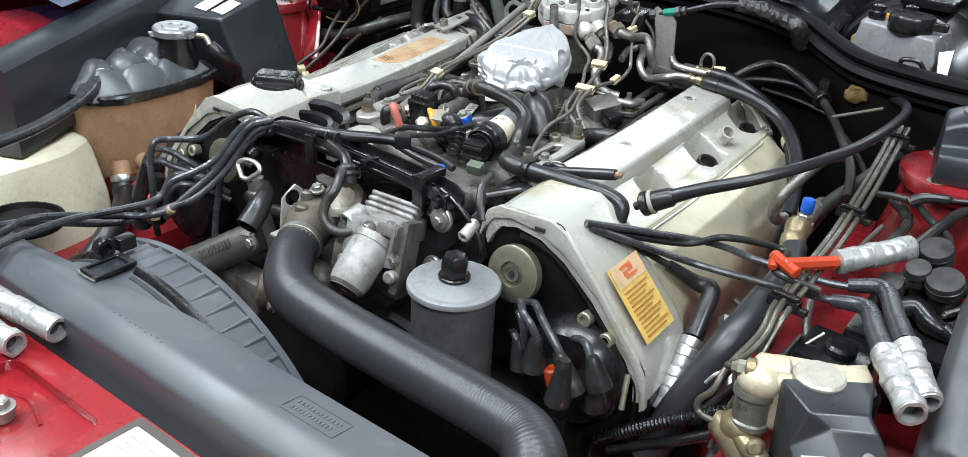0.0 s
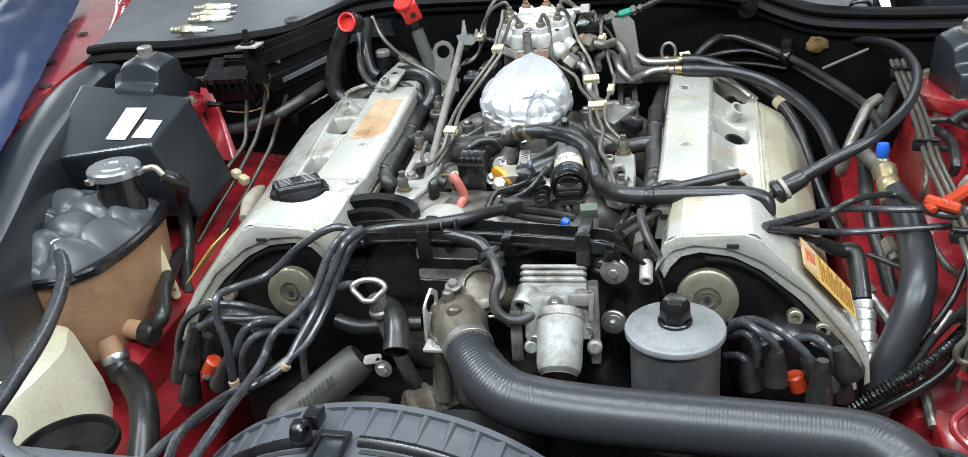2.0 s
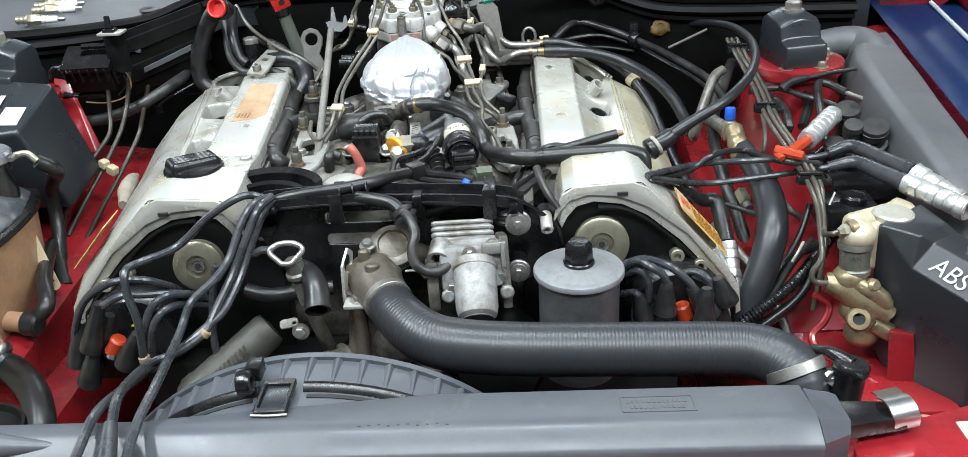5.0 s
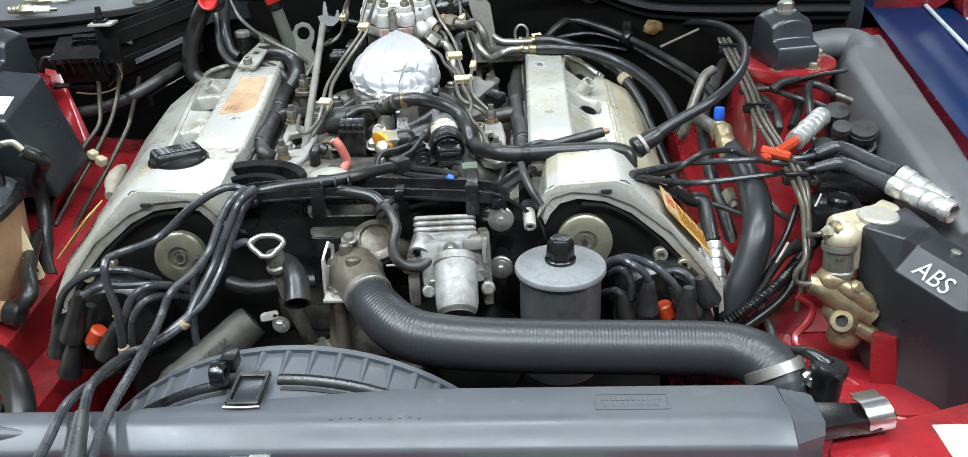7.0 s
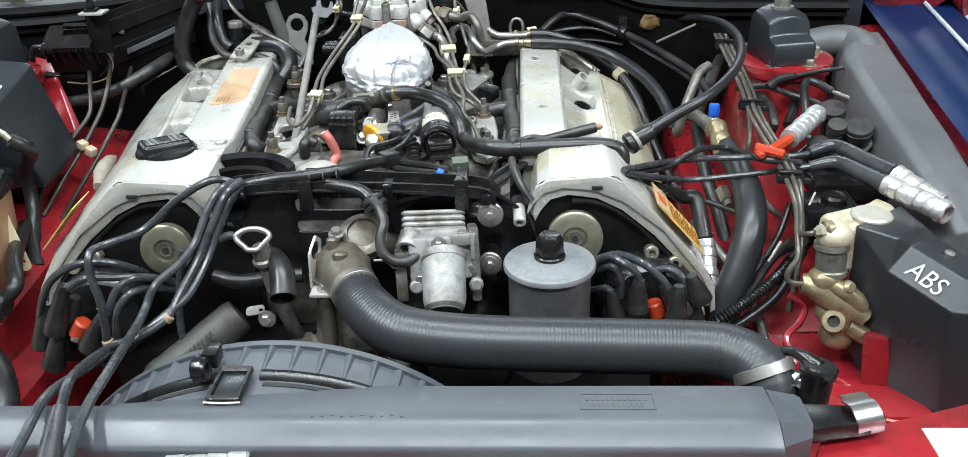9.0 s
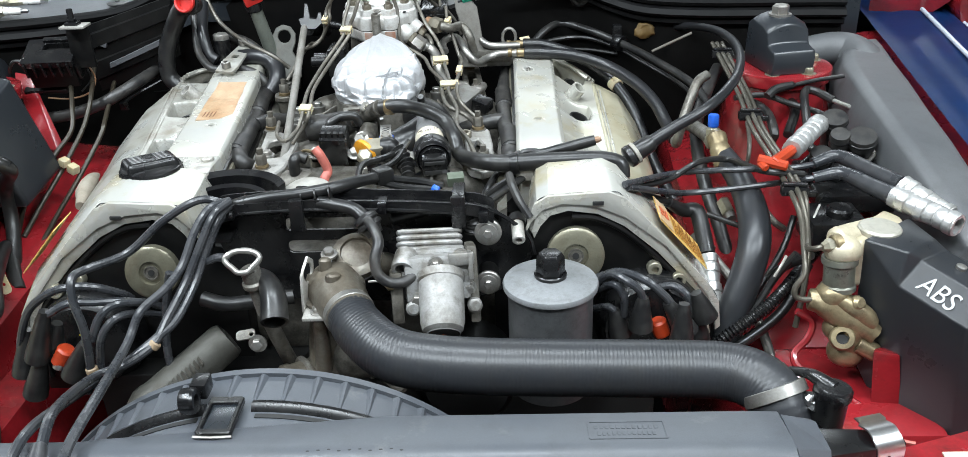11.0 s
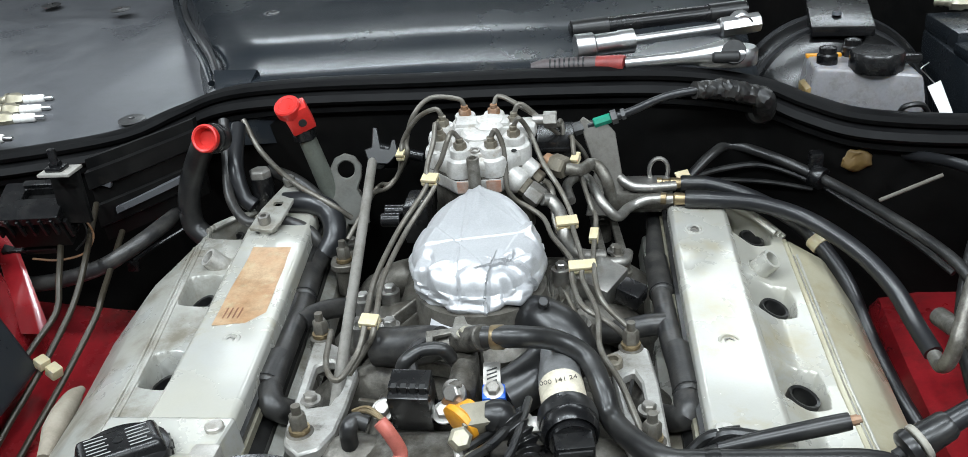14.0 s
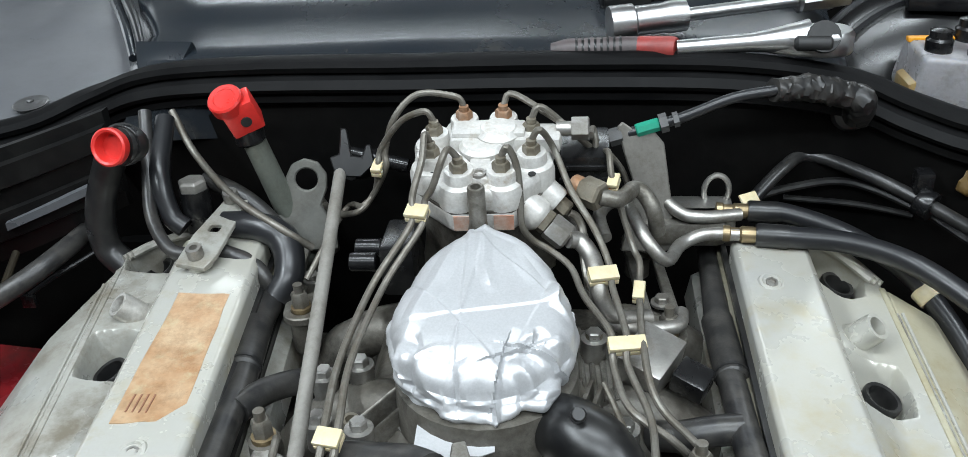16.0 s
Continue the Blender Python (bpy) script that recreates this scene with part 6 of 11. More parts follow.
for x, dy, dz in SEC:
    back = -0.283 if x < -0.1 else -0.2605
    e = 1.0 if x < 0.36 else 0.0
    loops.append([(x, back, 0.78), (x, back, 0.856 + dz * (1 - e)), (x, back - 0.003, 0.862 + dz), (x, -0.303 + dy, 0.8672 + dz), (x, -0.3115 + dy, 0.8662 + dz * 1.2), (x, -0.3145 + dy, 0.8645 + dz * 1.4), (x, -0.3300 + dy, 0.8580 + dz), (x, -0.3325 + dy, 0.8545 + dz), (x, -0.3330 + dy, 0.78)])
part("top_moulding", chamfer(loft(loops), 0.0015, 2, 0.6), shroud_plastic, sh)
EA = [(0.346, -0.2605, 0.78), (0.346, -0.2605, 0.858), (0.346, -0.270, 0.865), (0.346, -0.3125, 0.8672), (0.346, -0.330, 0.859), (0.346, -0.333, 0.78)]
EB = [(0.371, -0.2605, 0.78), (0.371, -0.2605, 0.853), (0.3735, -0.268, 0.856), (0.376, -0.297, 0.853), (0.374, -0.306, 0.8475), (0.372, -0.308, 0.78)]
cap_end = part("end_facet", loft([EA, EB]), shroud_plastic, sh)
for poly in cap_end.data.polygons:
    poly.use_smooth = False
part("part_number_field", plate(rounded2(0.2015, 0.2585, -0.3005, -0.2765, 0.001, 2), [rounded2(0.2030, 0.2570, -0.2990, -0.2780, 0.001, 2)], 0.002, Matrix.Translation((0, -0.2885, 0.8659)) @ pose(0, 0, 0, -7.5, 0, 0) @ Matrix.Translation((0, 0.2885, 0)), 0), shroud_plastic, sh)
for i in range(12):
    part("raised_mark", box(0.208 + i * 0.0036, 0.2104 + i * 0.0036, -0.295, -0.291, 0.8670, 0.8685, 0), shroud_plastic, sh)
    part("raised_mark", box(0.206 + i * 0.0040, 0.2088 + i * 0.0040, -0.2865, -0.283, 0.8660, 0.8674, 0), shroud_plastic, sh)
for i in range(10):
    part("dirt_fleck", ball((0.00 + i * 0.0075, -0.3085 + 0.0008 * (i % 3), 0.8688), 0.0012, 1, 1.4, 0.7, 0.25), hole_shade_and_black, sh)
part("side_vent_pipe", tube([(-0.385, -0.262, 0.86), (-0.365, -0.292, 0.866), (-0.33, -0.312, 0.866), (-0.28, -0.315, 0.864), (-0.235, -0.312, 0.860)], [0.011, 0.012, 0.0115, 0.010, 0.003], 14), shroud_plastic, sh)
part("corner_arm", chamfer(loft([[(0.368, -0.300, 0.835), (0.425, -0.288, 0.835), (0.425, -0.268, 0.835), (0.368, -0.268, 0.835)], [(0.368, -0.302, 0.851), (0.425, -0.288, 0.848), (0.425, -0.268, 0.848), (0.368, -0.268, 0.851)]]), 0.002), black_plastic, sh)

ring = thing("fan_shroud_ring", (-0.055, -0.24, 0.70), "grey plastic fan ring with moulded teeth behind the shroud", "fan shroud")
CX, CZ, RR = -0.055, 0.626, 0.237


def arc_pts(r, y, a0=-46, a1=46, n=46):
    return [(CX + r * math.sin(radians(a0 + (a1 - a0) * i / n)), y, CZ + r * math.cos(radians(a0 + (a1 - a0) * i / n))) for i in range(n + 1)]


def band(r0, r1, y0, y1):
    a, b, c, d = arc_pts(r0, y0), arc_pts(r1, y0), arc_pts(r1, y1), arc_pts(r0, y1)
    return loft([[a[i], b[i], c[i], d[i]] for i in range(len(a))])


part("ring_collar", band(RR - 0.006, RR, -0.287, -0.206), shroud_plastic, ring)
part("ring_lip", band(RR - 0.010, RR + 0.0035, -0.209, -0.202), shroud_plastic, ring)
for a0, a1 in ((-30, -9), (0, 26)):
    A = [arc_pts(r, y, a0, a1, 16) for r, y in ((RR - 0.002, -0.256), (RR + 0.0025, -0.254), (RR + 0.0055, -0.250), (RR + 0.0040, -0.245), (RR - 0.002, -0.245))]
    part("black_ledge", loft([[q[i] for q in A] for i in range(17)]), black_plastic, ring, "black raised ledge")
    B = [arc_pts(r, y, a0 + 1, a1 - 1, 16) for r, y in ((RR - 0.002, -0.2625), (RR + 0.0008, -0.2625), (RR + 0.0008, -0.258), (RR - 0.002, -0.258))]
    # dark band painted as shade, in place of an open slot
    part("slot", loft([[q[i] for q in B] for i in range(17)]), hole_shade_and_black, ring)
for i in range(15):
    a = radians(-38 + i * 5.4)
    c = Vector((CX + RR * math.sin(a), -0.2225, CZ + RR * math.cos(a)))
    t = Vector((math.cos(a), 0, -math.sin(a)))
    n = Vector((math.sin(a), 0, math.cos(a)))
    part("tooth", loft([[c + t * u + Vector((0, v, 0)) for u, v in ((-0.0015, -0.018), (0.0015, -0.018), (0.0045, 0.016), (-0.0045, 0.016))], [c + n * h + t * u + Vector((0, v, 0)) for u, v, h in ((-0.0008, -0.018, 0.0006), (0.0008, -0.018, 0.0006), (0.0012, 0.016, 0.0032), (-0.0012, 0.016, 0.0032))]]), shroud_plastic, ring)
cl = thing("shroud_clip", (-0.078, -0.265, 0.865), "black plastic latch clip on the fan shroud", "clip")
part("latch_frame", plate(rounded2(-0.088, -0.061, -0.289, -0.245, 0.002, 2), [rounded2(-0.0845, -0.0645, -0.284, -0.252, 0.001, 2)], 0.005, Matrix.Translation((0, 0, 0.866)), 0.001), black_plastic, cl)
part("latch_panel", box(-0.0845, -0.0645, -0.284, -0.252, 0.866, 0.8685, 0.001), gloss_black, cl)
part("latch_tongue", join(box(-0.105, -0.092, -0.243, -0.225, 0.866, 0.880, 0.002), rev([(0.010, 0), (0.0105, 0.002), (0.0105, 0.009), (0.009, 0.011), (0.005, 0.011), (0.0045, 0.006)], (-0.107, -0.254, 0.873), (1, 0, 0.1), 22)), black_plastic, cl)
part("latch_wire", tube([(-0.089, -0.290, 0.868), (-0.075, -0.291, 0.868), (-0.060, -0.290, 0.868)], 0.0012, 6), steel, cl)

# radiator neck corner
rc = thing("radiator_corner_fitting", (0.41, -0.26, 0.80), "black plastic cap and chrome strap at the radiator corner", "radiator fitting")
part("elbow_plug", join(rev([(0.0125, 0), (0.0135, 0.002), (0.0135, 0.040), (0.0155, 0.044), (0.0155, 0.050), (0.0138, 0.0525), (0.006, 0.053)], (0.402, -0.217, 0.795), (0.10, 0.10, 1), 28), tube([(0.407, -0.210, 0.842), (0.398, -0.200, 0.846), (0.391, -0.192, 0.846), (0.380, -0.178, 0.838), (0.372, -0.168, 0.825)], [0.008, 0.006, 0.0045, 0.0036, 0.0034], 12)), black_plastic, rc)
STRAP = [(0.431, -0.226, 0.828), (0.426, -0.247, 0.840), (0.417, -0.266, 0.853), (0.419, -0.277, 0.8565), (0.421, -0.286, 0.853), (0.4235, -0.289, 0.846), (0.425, -0.287, 0.836)]
part("chrome_strap", loft([[Vector(p) + Vector((-0.011, -0.003, 0)), Vector(p) + Vector((0.011, 0.003, 0)), Vector(p) + Vector((0.011, 0.003, -0.0018)) + Vector((0, 0.001, 0)), Vector(p) + Vector((-0.011, -0.003, -0.0018)) + Vector((0, 0.001, 0))] for p in smooth_path(STRAP, 0.003)[0]]), chrome, rc)
part("strap_buckle", box(0.428, 0.436, -0.284, -0.270, 0.834, 0.848, 0.0015), black_plastic, rc)
part("crumpled_wire", rough_up(join(rod((0.388, -0.20, 0.826), (0.396, -0.215, 0.830), 0.006), ball((0.39, -0.208, 0.832), 0.007, 2)), 0.004, 200), chrome, rc)
part("cable_end", join(tube([(0.45, -0.18, 0.765), (0.47, -0.175, 0.763), (0.50, -0.18, 0.760)], 0.0018, 6)), faded_red, rc)
part("blue_ferrule", rod((0.458, -0.185, 0.772), (0.470, -0.182, 0.770), 0.0035, 10), blue_plastic, rc)

# ---- expansion tank ----
et = thing("expansion_tank", (-0.56, 0.04, 0.72), "expansion tank with black blistered top and brown stained body", "expansion tank")
TP = [(-0.478, 0.165), (-0.545, 0.178), (-0.655, 0.150), (-0.705, 0.085), (-0.700, -0.01), (-0.640, -0.060), (-0.520, -0.050), (-0.468, -0.020), (-0.455, 0.04), (-0.460, 0.12)]


def ring_at(pts, z, k, c=(-0.575, 0.06)):
    P = [Vector((x, y, 0)) for x, y in pts]
    out, _ = smooth_path(P + [P[0]], 0.02)
    return [Vector((c[0] + (p.x - c[0]) * k, c[1] + (p.y - c[1]) * k, z)) for p in out[:-1]]


part("lower_body", loft([ring_at(TP, z, k) for z, k in ((0.735, 0.75), (0.755, 0.86), (0.80, 0.93), (0.868, 0.97))]), tank_plastic, et)
part("seam_flange", loft([ring_at(TP, 0.866, 1.0), ring_at(TP, 0.868, 1.02), ring_at(TP, 0.876, 1.02), ring_at(TP, 0.879, 1.0)]), black_plastic, et)


def blister_top():
    bm = bmesh.new()
    nx, ny = 120, 112
    grid = {}
    for i in range(nx + 1):
        for j in range(ny + 1):
            u, v = i / nx, j / ny
            x, y = -0.708 + 0.255 * u, -0.062 + 0.242 * v
            ed = min(1.0, 4.2 * min(u, 1 - u, v, 1 - v))
            gx, gy = (x + 0.676) / 0.058, (y + 0.035 + 0.1 * (x + 0.58)) / 0.060
            qx, qy = 2 * (gx - math.floor(gx)) - 1, 2 * (gy - math.floor(gy)) - 1
            cell = math.sqrt(max(0.0, 1 - 0.80 * (qx * qx + qy * qy) + 0.30 * qx * qx * qy * qy))
            z = 0.872 + 0.022 * min(1, ed * 1.6) ** 0.5 + 0.019 * cell * min(1, ed * 1.2)
            cx, cy = -0.580, 0.058
            k = 1.0
            dx, dy = (x - cx) / 0.1275, (y - cy) / 0.121
            m = max(abs(dx), abs(dy))
            r = math.hypot(dx, dy)
            if r > 0:
                f = (m / r) ** 0.55
                x, y = cx + dx * f * 0.1275 * 0.98, cy + dy * f * 0.121 * 0.98
            grid[i, j] = bm.verts.new((x, y, z))
    for i in range(nx):
        for j in range(ny):
            bm.faces.new((grid[i, j], grid[i + 1, j], grid[i + 1, j + 1], grid[i, j + 1]))
    return bm


part("blistered_top", blister_top(), surface("grey_black_tank_plastic", (0.05, 0.055, 0.06), 0.34, 0, (0.08, 0.08, 0.085), 0.5, 14, 300, 0.1), et)
neck = part("filler_neck", rev([(0.030, -0.035), (0.029, 0.0), (0.026, 0.018), (0.026, 0.030)], (-0.505, 0.120, 0.905), (0.05, 0, 1), 30), black_plastic, et)
cap = part("pressure_cap", rev([(0.030, 0), (0.0325, 0.002), (0.0325, 0.010), (0.030, 0.0125), (0.020, 0.0125), (0.018, 0.0145), (0.011, 0.0145), (0.009, 0.0125), (0.005, 0.013)], (-0.505, 0.120, 0.934), (0.04, 0, 1), 40), surface("grey_metal_cap", (0.22, 0.23, 0.24), 0.3, 0.6, (0.3, 0.3, 0.3), 0.5, 30, 300, 0.08), et, "grey metal pressure cap")
for a in (0.6, 2.7, 4.8):
    part("cap_lug", box(-0.007, 0.007, 0.028, 0.038, 0.934, 0.940, 0.002, Matrix.Translation((-0.505, 0.12, 0)) @ Matrix.Rotation(a, 4, "Z")), chrome, cap)
nip = Vector((-0.512, 0.0, 0.893))
part("outlet_nipple", join(rod(nip + Vector((-0.012, 0.012, -0.008)), nip + Vector((0.002, -0.002, 0.004)), 0.008, 14), rev([(0.0105, 0), (0.011, 0.001), (0.011, 0.006), (0.0105, 0.007)], nip + Vector((-0.002, 0.002, 0.0)), (1, -1, 0.8), 14)), steel, et)
part("overflow_nozzle", tube([(-0.475, 0.135, 0.935), (-0.462, 0.140, 0.935), (-0.452, 0.14, 0.925)], 0.0042, 10), zinc, et)
part("bottom_spout", join(rod((-0.487, -0.005, 0.775), (-0.474, -0.012, 0.742), 0.014, 18), rod((-0.475, 0.02, 0.775), (-0.450, 0.018, 0.772), 0.012, 16)), tank_plastic, et)
part("strap", plate(rounded2(-0.006, 0.006, 0.0, 0.085, 0.005), [circle2(0, 0.012, 0.002, 8)], 0.002, Matrix.Translation((-0.447, 0.095, 0.772)) @ pose(0, 0, 0, 68, -14, 20), 0.0004), cream_plastic, et, "cream plastic strap")
solo("overflow_hose", tube([nip + Vector((0.0, -0.001, 0.003)), (-0.469, -0.053, 0.887), (-0.427, -0.142, 0.88), (-0.39, -0.234, 0.885), (-0.373, -0.287, 0.885), (-0.355, -0.315, 0.878), (-0.337, -0.32, 0.872)], 0.0078, 14), lead_rubber, "grey-black rubber overflow hose from the expansion tank", "hose")
lh = thing("lower_coolant_hose", (-0.44, -0.03, 0.70), "black rubber coolant hose below the expansion tank with steel clamp", "hose")
part("hose_body", tube([(-0.476, -0.011, 0.752), (-0.466, -0.018, 0.735), (-0.457, -0.02, 0.735), (-0.418, -0.055, 0.73), (-0.393, -0.093, 0.72), (-0.379, -0.131, 0.7)], [0.016, 0.0165, 0.0165, 0.0165, 0.016, 0.016], 16), rubber, lh)
part("clamp", rev([(0.0172, 0), (0.0176, 0.001), (0.0176, 0.009), (0.0172, 0.01)], (-0.477, -0.010, 0.757), (0.35, -0.25, -0.8), 20), chrome, lh)
solo("elbow_connector", join(rod((-0.452, 0.019, 0.772), (-0.432, 0.017, 0.770), 0.015, 18, 0.003), tube([(-0.438, 0.02, 0.775), (-0.425, 0.03, 0.79), (-0.447, 0.076, 0.8), (-0.488, 0.18, 0.79), (-0.45, 0.12, 0.76)], 0.0095, 12)), rubber, "black rubber elbow connector on the tank outlet", "hose")
solo("tank_vent_hose", tube([(-0.452, 0.14, 0.925), (-0.440, 0.155, 0.905), (-0.484, 0.209, 0.86), (-0.485, 0.198, 0.8), (-0.45, 0.10, 0.74)], 0.009, 12), rubber, "black rubber vent hose", "hose")

# ---- washer bottle ----
wb = thing("washer_bottle", (-0.57, -0.14, 0.60), "yellowed white plastic washer bottle with domed filler", "washer bottle")
BP = [(-0.478, -0.055), (-0.50, -0.035), (-0.60, -0.030), (-0.68, -0.045), (-0.70, -0.10), (-0.69, -0.24), (-0.60, -0.265), (-0.47, -0.25), (-0.455, -0.16), (-0.46, -0.09)]
part("bottle_body", loft([ring_at(BP, z, k, (-0.575, -0.15)) for z, k in ((0.60, 0.95), (0.64, 1.10), (0.74, 1.06), (0.805, 0.97), (0.816, 0.94), (0.822, 0.86))]), bottle_plastic, wb)
part("filler_dome", rev([(0.055, 0), (0.052, 0.012), (0.042, 0.018), (0.040, 0.034), (0.034, 0.042), (0.015, 0.046)], (-0.66, -0.09, 0.816), (0, 0, 1), 30), bottle_plastic, wb)
part("pump_grommet", join(rod((-0.545, -0.13, 0.82), (-0.545, -0.13, 0.832), 0.012, 16, 0.002), box(-0.565, -0.545, -0.138, -0.122, 0.826, 0.836, 0.002)), black_plastic, wb)
solo("rubber_sleeve", join(rev([(0.048, 0), (0.050, 0.004), (0.049, 0.010), (0.046, 0.010), (0.044, 0.003), (0.01, 0.0)], (-0.395, -0.197, 0.775), (0.0, 0.05, 1), 30)), black_paint, "black rubber sleeve beside the washer bottle", "rubber sleeve")

# ---- air intake box ----
ab = thing("air_intake_box", (-0.55, 0.22, 0.80), "black plastic air intake box with white labels", "air intake")
part("main_shell", chamfer(loft([[(-0.466, 0.214, 0.828), (-0.468, 0.326, 0.840), (-0.66, 0.40, 0.835), (-0.66, 0.22, 0.828)], [(-0.467, 0.213, 0.842), (-0.470, 0.322, 0.852), (-0.66, 0.40, 0.85), (-0.66, 0.21, 0.842)], [(-0.4985, 0.194, 0.945), (-0.4935, 0.299, 0.976), (-0.70, 0.345, 0.984), (-0.650, 0.160, 0.936)]]), 0.007, 4, 0.4), intake_plastic, ab)
DP = [(-0.50, -0.16, 0.945), (-0.555, -0.04, 0.955), (-0.632, 0.115, 0.965), (-0.705, 0.287, 0.970), (-0.760, 0.43, 0.970), (-0.765, 0.515, 0.970), (-0.715, 0.575, 0.965), (-0.64, 0.59, 0.955)]
part("upper_duct", along(DP, [(-0.030, -0.12), (-0.032, -0.020), (-0.028, -0.006), (-0.018, 0.0), (0.018, 0.002), (0.030, -0.003), (0.036, -0.014), (0.036, -0.12)]), intake_plastic, ab)
part("duct_end", chamfer(tube([(-0.70, 0.44, 0.93), (-0.65, 0.455, 0.935), (-0.60, 0.45, 0.93)], [0.04, 0.036, 0.032], 20), 0), intake_plastic, ab)
for P in (((-0.571, 0.203), (-0.541, 0.202), (-0.545, 0.271), (-0.577, 0.271)), ((-0.534, 0.207), (-0.504, 0.206), (-0.506, 0.243), (-0.534, 0.245))):
    k = [Vector((x, y, 0.945 + (y - 0.194) * 0.295 + (-0.49 - x) * 0.012 + 0.0004)) for x, y in P]
    part("paper_label", loft([k, [p + Vector((0, 0, 0.0006)) for p in k]]), paper, ab, "white paper label")

# ---- strut tower, bracket box, relay box ----
def strut_tower(s, cx, cy, g=1.0):
    t = thing("strut_tower", (cx, cy, 0.70), "red painted suspension tower with bolted rim", "strut tower", "strut towers")
    part("dome", loft([[(cx + g * r * math.cos(a), cy + g * r * math.sin(a), z) for a in np.linspace(0, 2 * math.pi, 41)[:-1]] for r, z in ((0.165, 0.70), (0.128, 0.80), (0.098, 0.89), (0.090, 0.915), (0.090, 0.927), (0.087, 0.933), (0.070, 0.935), (0.066, 0.926), (0.045, 0.926))]), red_paint, t)
    part("mount_rubber", rev([(0.046, 0), (0.047, 0.010), (0.042, 0.016), (0.030, 0.018)], (cx, cy, 0.918), (0, 0, 1), 30), rubber, t)
    for a in (0.3, 2.4, 4.3, 5.2):
        part("rim_bolt", hexbolt((cx + g * 0.078 * math.cos(a), cy + g * 0.078 * math.sin(a), 0.935), (0, 0, 1), 0.007, 0.009), zinc, t)
    part("rim_lip", rev([(g * 0.092, -0.018), (g * 0.098, -0.015), (g * 0.101, -0.002), (g * 0.100, 0.001), (g * 0.088, 0.002)], (cx, cy, 0.934), (0, 0, 1), 44), red_paint, t)
    return t


strut_tower(-1, -0.615, 0.375, 0.8)
strut_tower(1, 0.523, 0.405, 0.70)


def tower_cover(c, turn, label, wide=0.80, deep=0.80):
    m = Matrix.Translation(c) @ pose(0, 0, 0, 0, 0, turn) @ Matrix.Diagonal((wide, deep, 0.95, 1))
    t = thing("tower_cover", (c[0], c[1], c[2] - 0.04), label, "strut mount cover", "strut mount covers")
    rings = []
    for x in np.linspace(-0.045, 0.045, 13):
        bow = 0.010 * (1 - (x / 0.045) ** 2)
        rings.append([m @ Vector((x, y, z)) for y, z in ((-0.045, -0.030), (-0.048, -0.006), (-0.044, 0.004), (-0.026, 0.008 + bow * 0.3), (-0.020, 0.026 + bow), (-0.008, 0.033 + bow), (0.028, 0.036 + bow), (0.040, 0.028 + bow), (0.046, -0.030))])
    part("cover_shell", chamfer(loft(rings), 0.003, 3, 0.5), intake_plastic, t)
    part("top_nut", join(rev([(0.015, 0), (0.015, 0.003)], m @ Vector((0.0, 0.008, 0.042)), (0, 0, 1), 20), rev([(0.011, 0.003), (0.0115, 0.004), (0.0115, 0.013), (0.009, 0.015)], m @ Vector((0.0, 0.008, 0.042)), (0, 0, 1), 6)), steel, t)
    return t


tower_cover((-0.582, 0.345, 0.980), -10, "black plastic strut mount cover with steel nut")
tower_cover((0.517, 0.392, 0.964), 12, "black plastic strut mount cover with steel nut", 0.66, 0.92)

fb = thing("relay_box", (-0.49, 0.44, 0.93), "black plastic relay box on the bulkhead with loose wires", "relay box")
m = Matrix.Translation((-0.506, 0.440, 0.962)) @ pose(0, 0, 0, 24, 0, 4)
part("box_body", box(-0.032, 0.034, -0.022, 0.026, -0.036, 0.004, 0.003, m), black_paint, fb)
part("box_lid", plate(rounded2(-0.035, 0.037, -0.025, 0.029, 0.003, 3), [rounded2(-0.010, 0.030, 0.004, 0.018, 0.002, 3)], 0.010, m @ Matrix.Translation((0, 0, 0.003)), 0.0012), black_plastic, fb)
part("lid_step", box(-0.012, 0.033, 0.019, 0.027, 0.012, 0.018, 0.0015, m), black_plastic, fb)
for i in range(6):
    part("lid_tab", box(-0.032 + i * 0.012, -0.029 + i * 0.012, -0.0275, -0.022, -0.012, 0.010, 0.0008, m), black_plastic, fb)
part("side_rib", box(0.036, 0.040, -0.020, 0.022, -0.024, 0.000, 0.001, m), black_plastic, fb)
part("wire_terminal", rod(m @ Vector((-0.040, -0.016, 0.006)), m @ Vector((-0.030, -0.012, 0.010)), 0.004, 10, 0.001), steel, fb)
part("wire", tube([m @ Vector(p) for p in ((-0.034, -0.014, 0.008), (-0.044, -0.018, 0.012), (-0.052, -0.02, 0.004), (-0.056, -0.02, -0.006))], 0.0024, 8), rubber, fb)
part("wire", tube([m @ Vector(p) for p in ((0.046, 0.0, -0.012), (0.052, -0.008, -0.034), (0.040, -0.020, -0.050), (0.010, -0.024, -0.056), (-0.02, -0.022, -0.054))], 0.0013, 6), rust, fb)
part("wire", tube([m @ Vector(p) for p in ((0.040, 0.004, -0.012), (0.044, -0.006, -0.036), (0.030, -0.018, -0.048))], 0.0013, 6), rubber, fb)
part("connector_shelf", box(-0.052, 0.010, -0.020, 0.010, -0.050, -0.042, 0.002, m), black_plastic, fb)
br = thing("bulkhead_bracket", (-0.452, 0.43, 0.96), "pale steel bracket with black fastener", "bracket")
